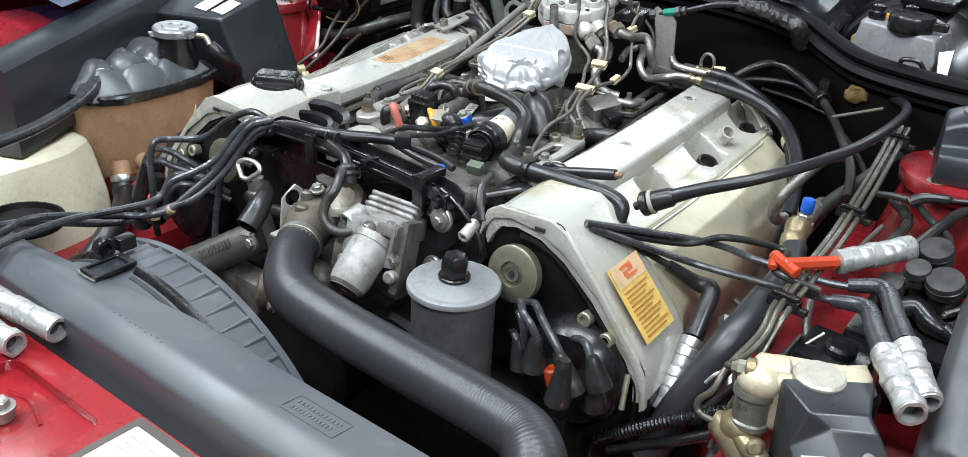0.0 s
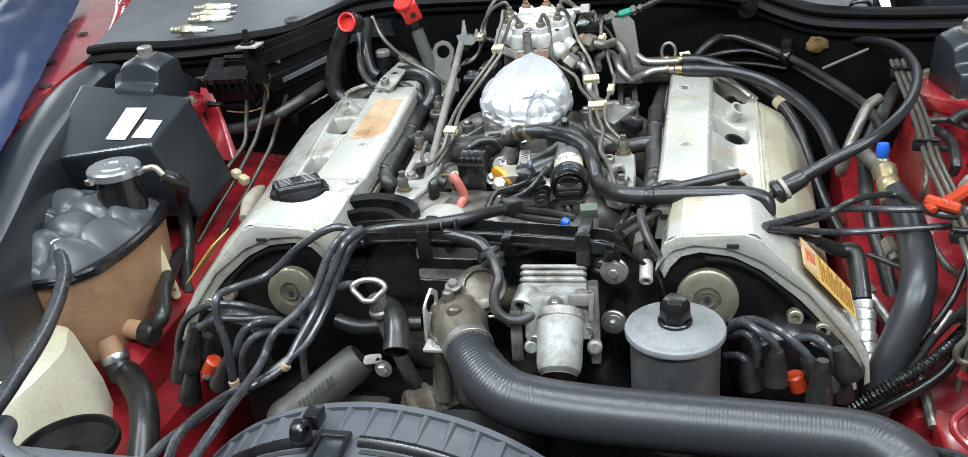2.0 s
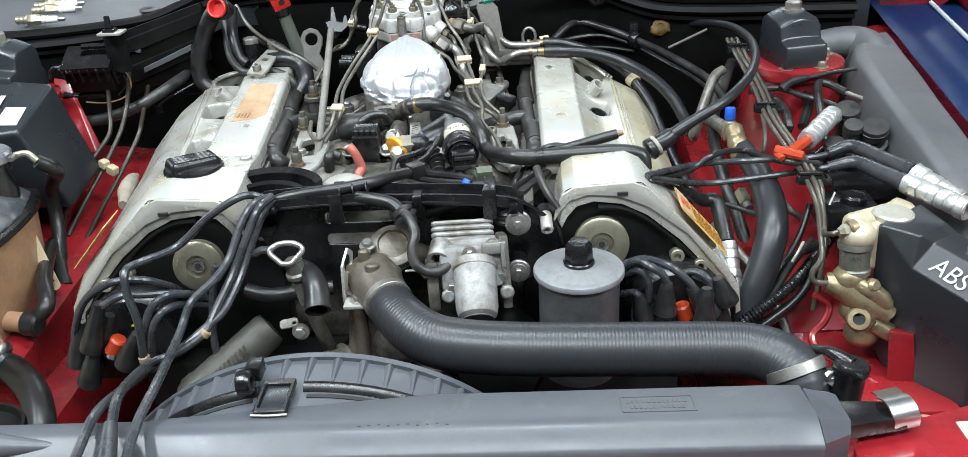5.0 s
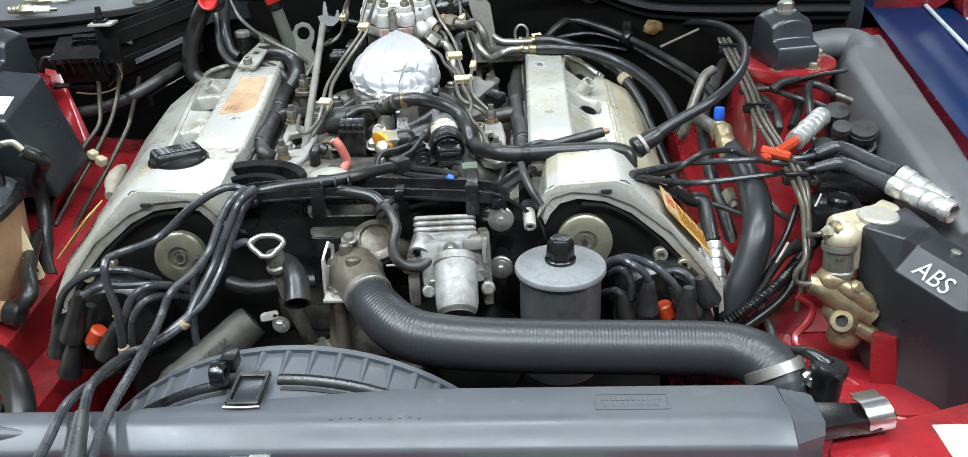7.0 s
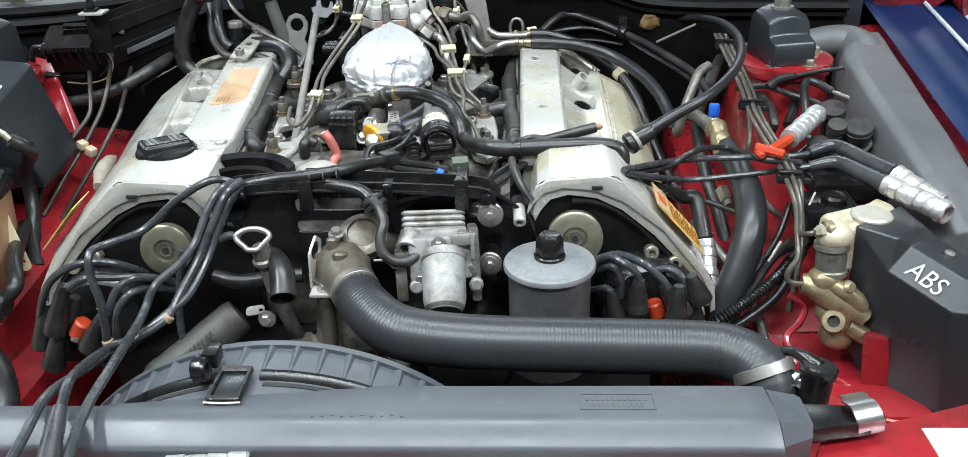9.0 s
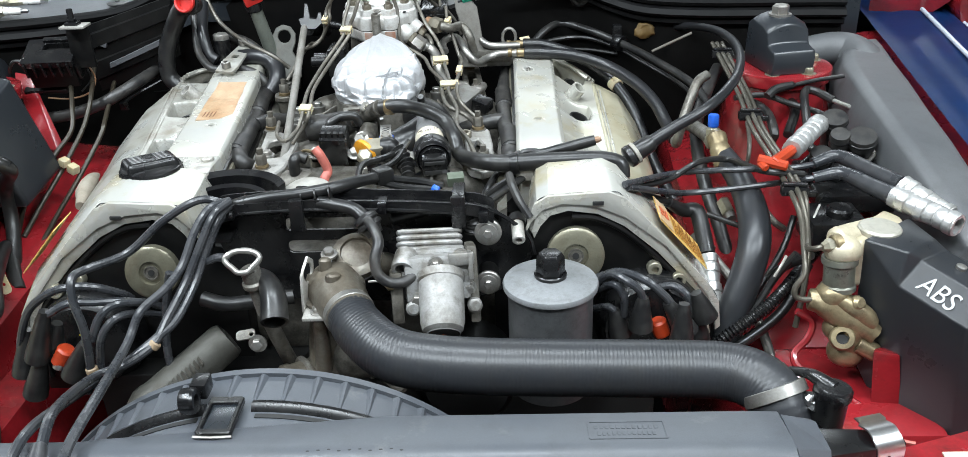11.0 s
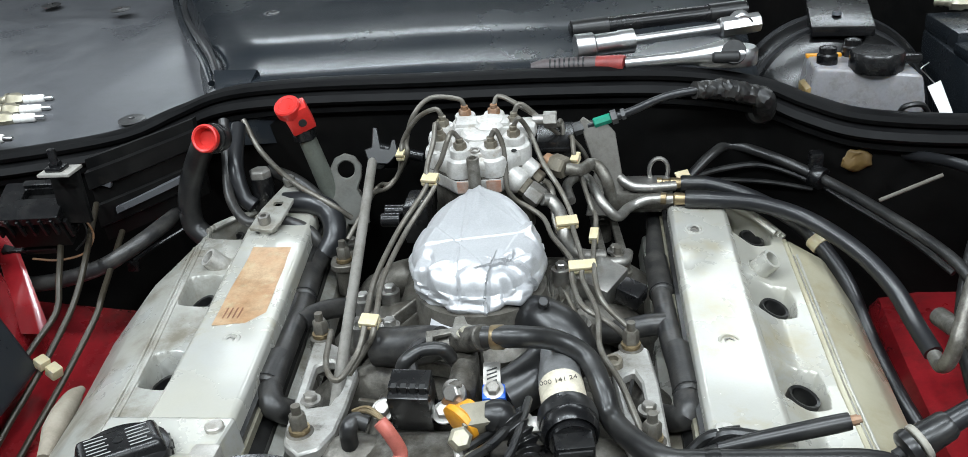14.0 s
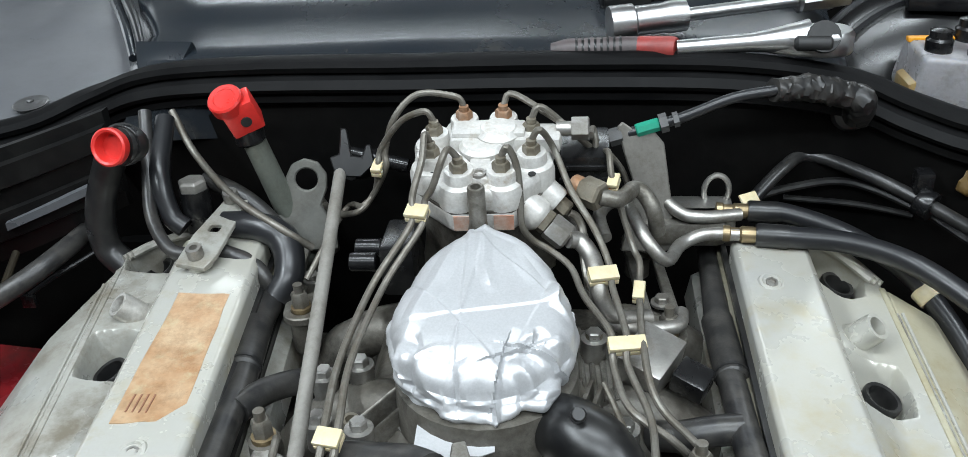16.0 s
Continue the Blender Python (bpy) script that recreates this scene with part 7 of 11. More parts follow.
part("tab", box(-0.470, -0.436, 0.408, 0.436, 1.010, 1.0135, 0.001, Matrix.Translation((0, 0, 0))), bright_alu, br)
part("post", box(-0.472, -0.440, 0.430, 0.436, 0.95, 1.008, 0.001), black_paint, br)
part("fastener", join(box(-0.464, -0.446, 0.413, 0.430, 1.013, 1.018, 0.002), box(-0.460, -0.450, 0.416, 0.426, 1.017, 1.023, 0.002), rod((-0.455, 0.42, 1.02), (-0.456, 0.422, 1.036), 0.0042, 12, 0.001)), black_plastic, br)
rp = thing("bulkhead_plate", (-0.40, 0.47, 0.88), "black plastic splash plate with raised strip on the bulkhead", "splash plate")
def stepped_panel():
    """A moulded panel whose steps rise towards the centre of the car."""
    loops = []
    for k in range(9):
        u = k / 8
        x, y, z = -0.478 + 0.125 * u, 0.512 + 0.020 * u * u, 0.890 + 0.048 * u
        ring = []
        for h, n in ((0.0, 0.0), (0.018, 0.002), (0.020, 0.008), (0.046, 0.009), (0.048, 0.004), (0.066, 0.005), (0.068, 0.011), (0.088, 0.012), (0.090, 0.004), (0.102, 0.004)):
            ring.append((x, y - n, z + h * (1 - 0.12 * u)))
        ring += [(x, y + 0.006, z + 0.102 * (1 - 0.12 * u)), (x, y + 0.006, z)]
        loops.append(ring)
    return loft(loops)


part("plate_panel", stepped_panel(), black_paint, rp)
part("raised_strip", along([(-0.452, 0.503, 0.9325), (-0.412, 0.507, 0.948), (-0.374, 0.512, 0.963)], [(-0.003, -0.0035), (-0.003, 0.0035), (0.003, 0.0045), (0.003, -0.0035)]), cowl_plastic, rp, "dull grey raised strip")
part("clip_tab", box(-0.006, 0.006, -0.003, 0.003, -0.005, 0.005, 0.001, Matrix.Translation((-0.457, 0.505, 0.966)) @ pose(0, 0, 0, 0, 20, 0)), cowl_plastic, rp)
solo("pipe_holder", join(box(-0.006, 0.006, 0.463, 0.468, 0.874, 0.886, 0.001, Matrix.Translation((-0.428, 0, 0))), tube([(-0.426, 0.466, 0.886), (-0.405, 0.48, 0.897), (-0.378, 0.50, 0.908)], 0.0022, 8)), black_plastic, "small black holder clip on the bulkhead", "clip")
solo("wing_brace", chamfer(loft([[(-0.575, 0.452, 0.925), (-0.548, 0.448, 0.925), (-0.500, 0.380, 0.845), (-0.522, 0.380, 0.845)], [(-0.578, 0.462, 0.938), (-0.552, 0.456, 0.934), (-0.496, 0.392, 0.850), (-0.520, 0.396, 0.850)]]), 0.003), red_paint, "folded red brace on the inner wing", "body panel")

# pipes on the inner wing
dark_pipe = surface("olive_brown_pipe", (0.038, 0.031, 0.021), 0.38, 0.2, (0.022, 0.018, 0.012), 0.7, 60, 300, 0.1)
for pts in ([(-0.512, 0.5, 0.962), (-0.488, 0.44, 0.923), (-0.474, 0.4, 0.9), (-0.47, 0.375, 0.875), (-0.484, 0.345, 0.853), (-0.496, 0.31, 0.831), (-0.503, 0.27, 0.809), (-0.494, 0.22, 0.786)], [(-0.473, 0.5, 0.942), (-0.452, 0.42, 0.912), (-0.452, 0.395, 0.891), (-0.455, 0.37, 0.872), (-0.468, 0.325, 0.839), (-0.48, 0.27, 0.809), (-0.486, 0.22, 0.785)], [(-0.451, 0.5, 0.907), (-0.43, 0.4, 0.882), (-0.431, 0.375, 0.865), (-0.449, 0.32, 0.823), (-0.46, 0.255, 0.792), (-0.463, 0.19, 0.768)]):
    solo("brake_pipe", tube(pts, 0.0033, 10), dark_pipe, "thin steel brake pipe along the inner wing", "pipe", "brake pipes")
pc = thing("pipe_clip", (-0.456, 0.328, 0.82), "pair of cream nylon pipe clips", "clip", "pipe clips")
for c, k in (((-0.463, 0.322, 0.848), 0.9), ((-0.453, 0.322, 0.838), 1.0)):
    part("clip_body", box(-0.0065 * k, 0.0065 * k, -0.006, 0.006, -0.006 * k, 0.006 * k, 0.0015, Matrix.Translation(c) @ pose(0, 0, 0, 0, 20, -25)), cream_plastic, pc)
solo("heat_shield", rough_up(tube([(-0.404, 0.285, 0.842), (-0.402, 0.265, 0.845), (-0.392, 0.22, 0.846), (-0.382, 0.185, 0.842)], [0.004, 0.009, 0.011, 0.006], 16), 0.002, 40), surface("aged_beige_shield", (0.28, 0.25, 0.20), 0.5, 0, (0.16, 0.13, 0.10), 0.6, 30, 300, 0.2), "aged beige sleeve below the valve cover", "sleeve")
solo("heater_hose", tube([(-0.66, 0.44, 0.89), (-0.60, 0.44, 0.876), (-0.541, 0.44, 0.8725), (-0.497, 0.44, 0.878), (-0.451, 0.44, 0.892), (-0.425, 0.448, 0.904), (-0.402, 0.475, 0.915), (-0.388, 0.55, 0.918)], 0.0088, 16), dusty_rubber, "black rubber heater hose across the inner wing", "hose")

# wing edge and blue cover
solo("wing_panel", loft([[(x, y, 0.80), (x - 0.5, y, 0.72), (x - 0.5, y, 0.86), (x - 0.25, y, 0.955), (x, y, 0.962)] for x, y in ((-0.90, -0.1), (-0.92, 0.1), (-0.97, 0.5), (-1.06, 0.95), (-1.13, 1.3))]), red_paint, "red painted front wing", "body panel", kind="structure")
we = thing("wing_edge", (-0.80, 0.5, 0.80), "red painted wing gutter with drilled holes", "body panel")
tagged(we, kind="structure")
part("gutter", loft([[(x, y, 0.88), (x - 0.17, y, 0.88), (x - 0.17, y, 0.966), (x - 0.012, y, 0.970), (x - 0.004, y, 0.955)] for x, y in ((-0.672, 0.115), (-0.690, 0.16), (-0.735, 0.284), (-0.792, 0.456), (-0.84, 0.62), (-0.90, 0.80), (-0.98, 1.02))]), red_paint, we)
for q in ((-0.716, 0.213, 0.97), (-0.792, 0.378, 0.97), (-0.89, 0.518, 0.97), (-0.965, 0.712, 0.97)):
    # flat dark discs stand for the shade in the drilled holes
    part("hole", rev([(0.011, 0), (0.011, 0.0015)], q, (0, 0, 1), 14), hole_shade_and_black, we)
hg = thing("hinge_assembly", (-0.85, 0.75, 0.95), "red painted bonnet hinge arm", "hinge")
part("hinge_arm", tube([(-0.80, 0.56, 0.985), (-0.86, 0.70, 1.00), (-0.90, 0.80, 1.03), (-0.88, 0.9, 1.06)], [0.008, 0.014, 0.016, 0.016], 12), red_paint, hg)
part("pivot", rev([(0.018, 0), (0.018, 0.01), (0.010, 0.012)], (-0.87, 0.74, 1.01), (0.8, -0.5, 0.3), 18), red_paint, hg)


def wing_cover(s, inner, slope):
    """A satin cloth that hangs over the wing, with soft folds; slope gives the fall across it."""
    bm = bmesh.new()
    n, k = 60, 60
    g = {}
    for i in range(n + 1):
        t = i / n
        a = Vector(inner[0]).lerp(Vector(inner[1]), t)
        for j in range(k + 1):
            u = j / k
            dx, dz = slope(u)
            f = 0.002 * math.sin(t * 7 + u * 5) * (0.2 + u) + 0.003 * noise.noise(Vector((t * 9, u * 4, s))) + 0.0012 * math.sin(u * 34 + 3 * noise.noise(Vector((t * 5, u * 3, 2)))) * min(1.0, u * 8)
            g[i, j] = bm.verts.new((a.x + s * dx, a.y, a.z + dz + f))
    for i in range(n):
        for j in range(k):
            bm.faces.new((g[i, j], g[i + 1, j], g[i + 1, j + 1], g[i, j + 1]))
    bmesh.ops.solidify(bm, geom=bm.faces[:], thickness=0.002)
    return bm


def broad(u):
    return 0.42 * math.sin(u * 1.25), 0.012 * math.sin(u * 3) - 0.42 * max(0, u - 0.35) ** 1.4


def narrow(u):
    return 0.15 * min(u, 0.45) / 0.45 + 0.06 * max(0, u - 0.45), 0.006 * math.sin(min(1, u / 0.5) * 3) - 0.9 * max(0, u - 0.38) ** 1.5


solo("wing_cover_cloth", wing_cover(-1, ((-0.570, -0.01, 0.982), (-1.165, 1.00, 0.986)), broad), blue_cloth, "satin blue protective cloth draped over the wing", "wing cover", "wing covers")
cloth = solo("wing_cover_cloth", wing_cover(1, ((0.645, 0.0, 0.905), (0.790, 1.30, 1.0)), narrow), blue_cloth, "satin blue protective cloth draped over the wing", "wing cover", "wing covers")
# two pale raised lines running the length of the cloth
pale_cloth_line = surface("pale_cloth_line", (0.42, 0.46, 0.52), 0.4, 0, bump=0.05)
for off, dz in ((0.086, 0.006), (0.146, -0.010)):
    part("piping", tube([(0.645 + 0.145 * k + off, 1.30 * k, 0.908 + 0.095 * k + dz) for k in (0.0, 0.2, 0.4, 0.6, 0.8, 1.0)], 0.0032, 8, 0.02), pale_cloth_line, cloth, "pale raised line along the cloth")

# ---- beside the engine: the ABS unit and its pipes ----
abs_unit = thing("abs_hydraulic_unit", (0.54, -0.06, 0.70), "gold passivated ABS hydraulic unit with black plastic cover", "ABS unit")
run = Vector((0.6, -0.8, -0.20))


def abs_cover():
    """A folded cover: raised nose, step, long sloping top with a chamfered lettered face."""
    a, b = Vector((0.488, -0.036, 0.889)), Vector((0.548, 0.009, 0.889))
    c, d = Vector((0.520, -0.061, 0.887)), Vector((0.556, -0.034, 0.887))
    e, f, g = Vector((0.513, -0.069, 0.855)), Vector((0.536, -0.057, 0.876)), Vector((0.568, -0.040, 0.877))
    L = 0.118
    e9, f9, g9 = e + run * 0.068, f + run * L, g + run * L
    low = Vector((0, 0, -0.175))
    bm = bmesh.new()
    V = {k: bm.verts.new(p) for k, p in dict(a=a, b=b, c=c, d=d, e=e, f=f, g=g, h=e9, i=f9, j=g9, A=a + Vector((0.006, 0.004, -0.13)), B=b + low, E=e + Vector((0.010, 0, -0.16)), H=e9 + Vector((0.012, 0.0, -0.16)), J=g9 + low, I=f9 + low).items()}
    for face in ("abdc", "ace", "cdgf", "cfe", "efih", "fgji", "aeEA", "ehHE", "hiIH", "ijJI", "bBJjgd", "abBA", "AEHIJB"):
        bm.faces.new([V[k] for k in face])
    bmesh.ops.recalc_face_normals(bm, faces=bm.faces[:])
    return chamfer(bm, 0.0022, 3, 0.15)


part("cover", abs_cover(), surface("grey_black_cover_plastic", (0.016, 0.018, 0.021), 0.36, 0, (0.026, 0.027, 0.030), 0.5, 14, 700, 0.12), abs_unit, "black plastic cover lettered ABS")
part("cover_screw", rev([(0.005, -0.001), (0.005, 0.002), (0.002, 0.003)], (0.569, -0.067, 0.8725), (0.12, -0.16, 0.97), 12), steel, abs_unit)
cream_cast = surface("cream_gold_casting", (0.52, 0.47, 0.35), 0.40, 0.25, (0.40, 0.33, 0.20), 0.6, 18, 300, 0.12)
head = [(0.462, -0.016), (0.470, 0.002), (0.519, 0.023, 0.89), (0.534, 0.038, 0.89), (0.546, 0.019, 0.89), (0.545, 0.004), (0.490, -0.037), (0.476, -0.034)]
top = part("valve_block_top", rough_up(chamfer(loft([[(p[0], p[1], z) for p in head] for z in (0.835, 0.886)]), 0.006, 3, 0.3), 0.0008, 60), cream_cast, abs_unit, "pale cream cast top")
part("top_plug", rev([(0.021, -0.004), (0.0205, 0.004), (0.0185, 0.006), (0.006, 0.0065)], (0.511, -0.014, 0.886), (0, 0, 1), 28), surface("pale_plug", (0.42, 0.40, 0.34), 0.4, 0.4, bump=0.05), top)
part("shoulder", rough_up(join(ball((0.471, -0.031, 0.876), 0.0175, 3, 1.05, 1.0, 0.85), rod((0.463, -0.026, 0.882), (0.488, -0.012, 0.880), 0.013, 20, 0.004)), 0.0008, 60), cream_cast, abs_unit)
part("valve_sleeve", rough_up(rev([(0.0170, 0.0), (0.0174, 0.002), (0.0174, 0.006), (0.0150, 0.0075), (0.0148, 0.028), (0.0165, 0.0295), (0.0165, 0.034)], (0.4695, -0.0315, 0.868), (0.04, -0.12, -1), 28), 0.0004, 90), surface("green_grey_zinc_sleeve", (0.22, 0.225, 0.19), 0.36, 0.6, (0.14, 0.13, 0.09), 0.8, 40, 300, 0.2, stain=GRIME, stain_amount=0.2, stain_scale=40), abs_unit, "green-grey zinc sleeve")
part("valve_body", rough_up(join(tube([(0.444, -0.034, 0.822), (0.460, -0.038, 0.820), (0.482, -0.045, 0.806), (0.506, -0.054, 0.792)], [0.0105, 0.0155, 0.0165, 0.0125], 20), ball((0.466, -0.038, 0.829), 0.0160, 3, 1.1, 1.0, 0.9), tube([(0.470, -0.045, 0.826), (0.488, -0.052, 0.818), (0.502, -0.056, 0.805)], [0.009, 0.0105, 0.008], 16), rod((0.484, -0.046, 0.824), (0.487, -0.058, 0.830), 0.0075, 14, 0.003)), 0.0016, 90), gold_cast, abs_unit)
part("lower_valve", rough_up(join(ball((0.484, -0.046, 0.768), 0.0185, 3, 1.0, 0.9, 0.95), ball((0.478, -0.040, 0.792), 0.017, 3, 1.1, 0.9, 0.9), rod((0.486, -0.046, 0.8), (0.487, -0.046, 0.766), 0.016, 18), rod((0.489, -0.056, 0.784), (0.508, -0.06, 0.774), 0.0095, 18, 0.001)), 0.001, 70), gold_cast, abs_unit)
port = part("open_port", rough_up(rev([(0.0125, -0.012), (0.0122, 0.003), (0.0108, 0.005), (0.0062, 0.005), (0.0058, -0.003)], (0.473, -0.060, 0.792), (-0.25, -0.75, 0.5), 28), 0.0003, 90), gold_cast, abs_unit)
part("port_hole", rev([(0.0064, -0.004), (0.0064, -0.001)], (0.473, -0.060, 0.792), (-0.25, -0.75, 0.5), 14), hole_shade_and_black, port)
for q, d in (((0.461, -0.034, 0.883), (-1, -0.25, -0.12)), ((0.462, -0.040, 0.827), (-1, -0.3, -0.05))):
    nut = part("pipe_nut", rev([(0.0062, -0.004), (0.0068, 0.002), (0.0068, 0.008), (0.0052, 0.010), (0.0042, 0.013)], q, d, 6), zinc, abs_unit)
    part("nut_seat", rev([(0.0095, -0.006), (0.0095, 0.0005), (0.0080, 0.0020)], q, d, 18), gold_cast, nut)
solo("mounting_bracket", rough_up(chamfer(loft([[(0.505, -0.078, 0.715), (0.534, -0.082, 0.717), (0.546, -0.062, 0.704), (0.517, -0.058, 0.703)], [(0.498, -0.075, 0.787), (0.523, -0.08, 0.784), (0.528, -0.062, 0.78), (0.509, -0.058, 0.781)]]), 0.003), 0.0008, 50), red_paint, "red painted steel mounting bracket", "bracket")
solo("bracket_flange", rough_up(join(tube([(0.438, -0.022, 0.8), (0.453, -0.026, 0.79), (0.448, -0.035, 0.775), (0.434, -0.044, 0.762), (0.441, -0.056, 0.75), (0.47, -0.065, 0.735), (0.5, -0.085, 0.72)], 0.004, 8), box(0.43, 0.56, -0.13, 0.02, 0.70, 0.727, 0.006)), 0.002, 40), red_paint, "red painted bracket flange below the ABS unit", "bracket")

# lettering on the cover
font = bpy.data.curves.new("abs_lettering", "FONT")
font.body, font.size, font.extrude, font.shear, font.offset = "ABS", 0.0235, 0.0001, 0.10, 0.0
font.materials.append(surface("worn_white_lettering", (0.46, 0.47, 0.48), 0.5, 0, (0.36, 0.37, 0.38), 0.7, 60, 500, 0))
letters = new("abs_lettering", font)
letters.parent = abs_unit
fx = run.normalized()
edge = Vector((0.536, -0.057, 0.876)) - Vector((0.513, -0.069, 0.855))
fy = (edge - fx * edge.dot(fx)).normalized()
fz = fx.cross(fy)
base = Vector((0.513, -0.069, 0.855)) + fx * 0.012 + fy * 0.0075 + fz * 0.0008
letters.matrix_local = Matrix.Translation(base - Vector(abs_unit.location)) @ Matrix((fx.to_4d(), fy.to_4d(), fz.to_4d(), Vector((0, 0, 0, 1)))).transposed() @ Matrix.Rotation(radians(-7), 4, "Z") @ Matrix.Diagonal((0.98, 1, 1, 1))
tagged(letters, "white lettering on the cover")

# steel brake pipes up to the tower
for k, (dx, dz) in enumerate(((-0.006, 0.0), (0.0, 0.003), (0.007, 0.0))):
    pts = [(0.440 + dx, 0.425, 0.962), (0.4475 + dx, 0.30, 0.932 + dz), (0.449 + dx, 0.222, 0.911 + dz), (0.451 + dx, 0.14, 0.903 + dz), (0.451 + dx, 0.059, 0.896 + dz)] + [[(0.447, 0.025, 0.882), (0.441, -0.008, 0.870), (0.4385, -0.024, 0.862), (0.4365, -0.034, 0.850), (0.428, -0.038, 0.838), (0.4285, -0.040, 0.829), (0.437, -0.041, 0.8255), (0.452, -0.042, 0.8262)], [(0.452, 0.025, 0.882), (0.447, 0.0, 0.872), (0.442, -0.02, 0.872), (0.444, -0.033, 0.878), (0.452, -0.036, 0.882)], [(0.455, 0.03, 0.876), (0.452, 0.005, 0.85), (0.446, -0.012, 0.82), (0.44, -0.02, 0.78)]][k]
    solo("brake_pipe", tube(pts, 0.0030, 10, 0.004), surface("bright_pipe", (0.12, 0.11, 0.09), 0.36, 0.6, (0.07, 0.06, 0.045), 0.5, 60, 300, 0.1) if k == 0 else bpy.data.materials["bright_pipe"], "steel brake pipe running to the ABS unit", "pipe", "brake pipes")
for c in ((0.4475, 0.250, 0.918), (0.4505, 0.066, 0.898), (0.443, 0.40, 0.955)):
    m = Matrix.Translation(c) @ pose(0, 0, 0, -8, 0, -6) @ Matrix.Scale(0.78, 4)
    t = thing("pipe_bracket", (c[0], c[1], c[2] - 0.01), "black plastic pipe clip", "clip", "pipe clips")
    part("clip_block", join(box(-0.018, 0.018, -0.009, 0.009, -0.009, 0.004, 0.002, m), box(0.012, 0.028, -0.006, 0.006, -0.010, -0.002, 0.002, m)), black_plastic, t)
    part("clip_lid", box(-0.016, 0.016, -0.007, 0.007, 0.0045, 0.0085, 0.0015, m), black_plastic, t)
solo("corrugated_conduit", tube([(0.531, 0.124, 0.845), (0.500, 0.092, 0.824), (0.464, 0.056, 0.804), (0.435, 0.024, 0.793), (0.411, 0.008, 0.781), (0.389, 0.000, 0.769), (0.369, -0.004, 0.755), (0.345, -0.006, 0.735), (0.32, 0.0, 0.71)], 0.0064, 14, 0.0007, (0.0042, 0.0007)), black_plastic, "black corrugated cable conduit", "conduit")
solo("black_cable", tube([(0.470, 0.050, 0.815), (0.440, 0.020, 0.778), (0.402, 0.004, 0.752), (0.365, 0.0, 0.728), (0.335, 0.0, 0.705)], 0.0058, 12), rubber, "thin black rubber cable beside the conduit", "cable")
solo("black_cable", tube([(0.455, 0.006, 0.85), (0.436, 0.057, 0.8), (0.399, 0.043, 0.76), (0.359, 0.019, 0.73)], 0.0048, 10), rubber, "thin black rubber cable beside the conduit", "cable")

# ---- air conditioning hose with blue capped valve ----
ac = thing("air_conditioning_hose", (0.40, 0.12, 0.76), "thick black air conditioning hose with gold fitting and blue valve cap", "hose")
part("hose_body", tube([(0.409, 0.212, 0.879), (0.419, 0.168, 0.867), (0.419, 0.106, 0.857), (0.413, 0.061, 0.838), (0.401, 0.040, 0.804), (0.387, 0.027, 0.767), (0.370, 0.010, 0.71)], [0.0135, 0.0155, 0.0172, 0.0176, 0.0176, 0.0176, 0.0176], 24), hose_rubber, ac)
part("crimp_collar", rev([(r * 0.68, h) for r, h in ((0.0165, 0), (0.0185, 0.002), (0.0185, 0.010), (0.0168, 0.012), (0.0168, 0.016), (0.0185, 0.018), (0.0185, 0.026), (0.0168, 0.028), (0.0168, 0.032), (0.018, 0.034), (0.018, 0.044), (0.013, 0.048))], (0.4085, 0.197, 0.870), (-0.1, 0.62, 0.5), 26), gold_cast, ac)
part("valve_stem", join(rev([(0.008, 0), (0.0085, 0.002), (0.0085, 0.012), (0.006, 0.014), (0.006, 0.02)], (0.403, 0.248, 0.888), (0, 0.15, 1), 6), box(0.394, 0.412, 0.236, 0.262, 0.878, 0.890, 0.003)), zinc, ac)
part("valve_cap", rev([(0.0062, 0), (0.0070, 0.002), (0.0070, 0.013), (0.0062, 0.0155), (0.003, 0.0155)], (0.403, 0.250, 0.903), (0, 0.1, 1), 12), blue_plastic, ac, "blue plastic valve cap")
part("metal_pipe", tube([(0.406, 0.235, 0.885), (0.40, 0.27, 0.885), (0.395, 0.31, 0.88), (0.39, 0.36, 0.87)], 0.009, 14), cast_alu, ac)
solo("second_hose", tube([(0.446, 0.432, 0.925), (0.425, 0.394, 0.905), (0.401, 0.335, 0.88), (0.394, 0.283, 0.855), (0.397, 0.228, 0.825), (0.408, 0.191, 0.79), (0.42, 0.151, 0.74)], 0.0085, 14), dusty_rubber, "dusty black rubber hose beside the valve cover", "hose")
bent = thing("bent_alloy_pipe", (0.38, 0.28, 0.84), "bent pale alloy pipe between rubber hoses", "pipe")
part("pipe_run", tube([(0.367, 0.302, 0.866), (0.365, 0.283, 0.869), (0.364, 0.268, 0.884), (0.369, 0.270, 0.904), (0.379, 0.288, 0.922), (0.393, 0.311, 0.942), (0.407, 0.324, 0.947)], 0.0064, 14), cast_alu, bent)

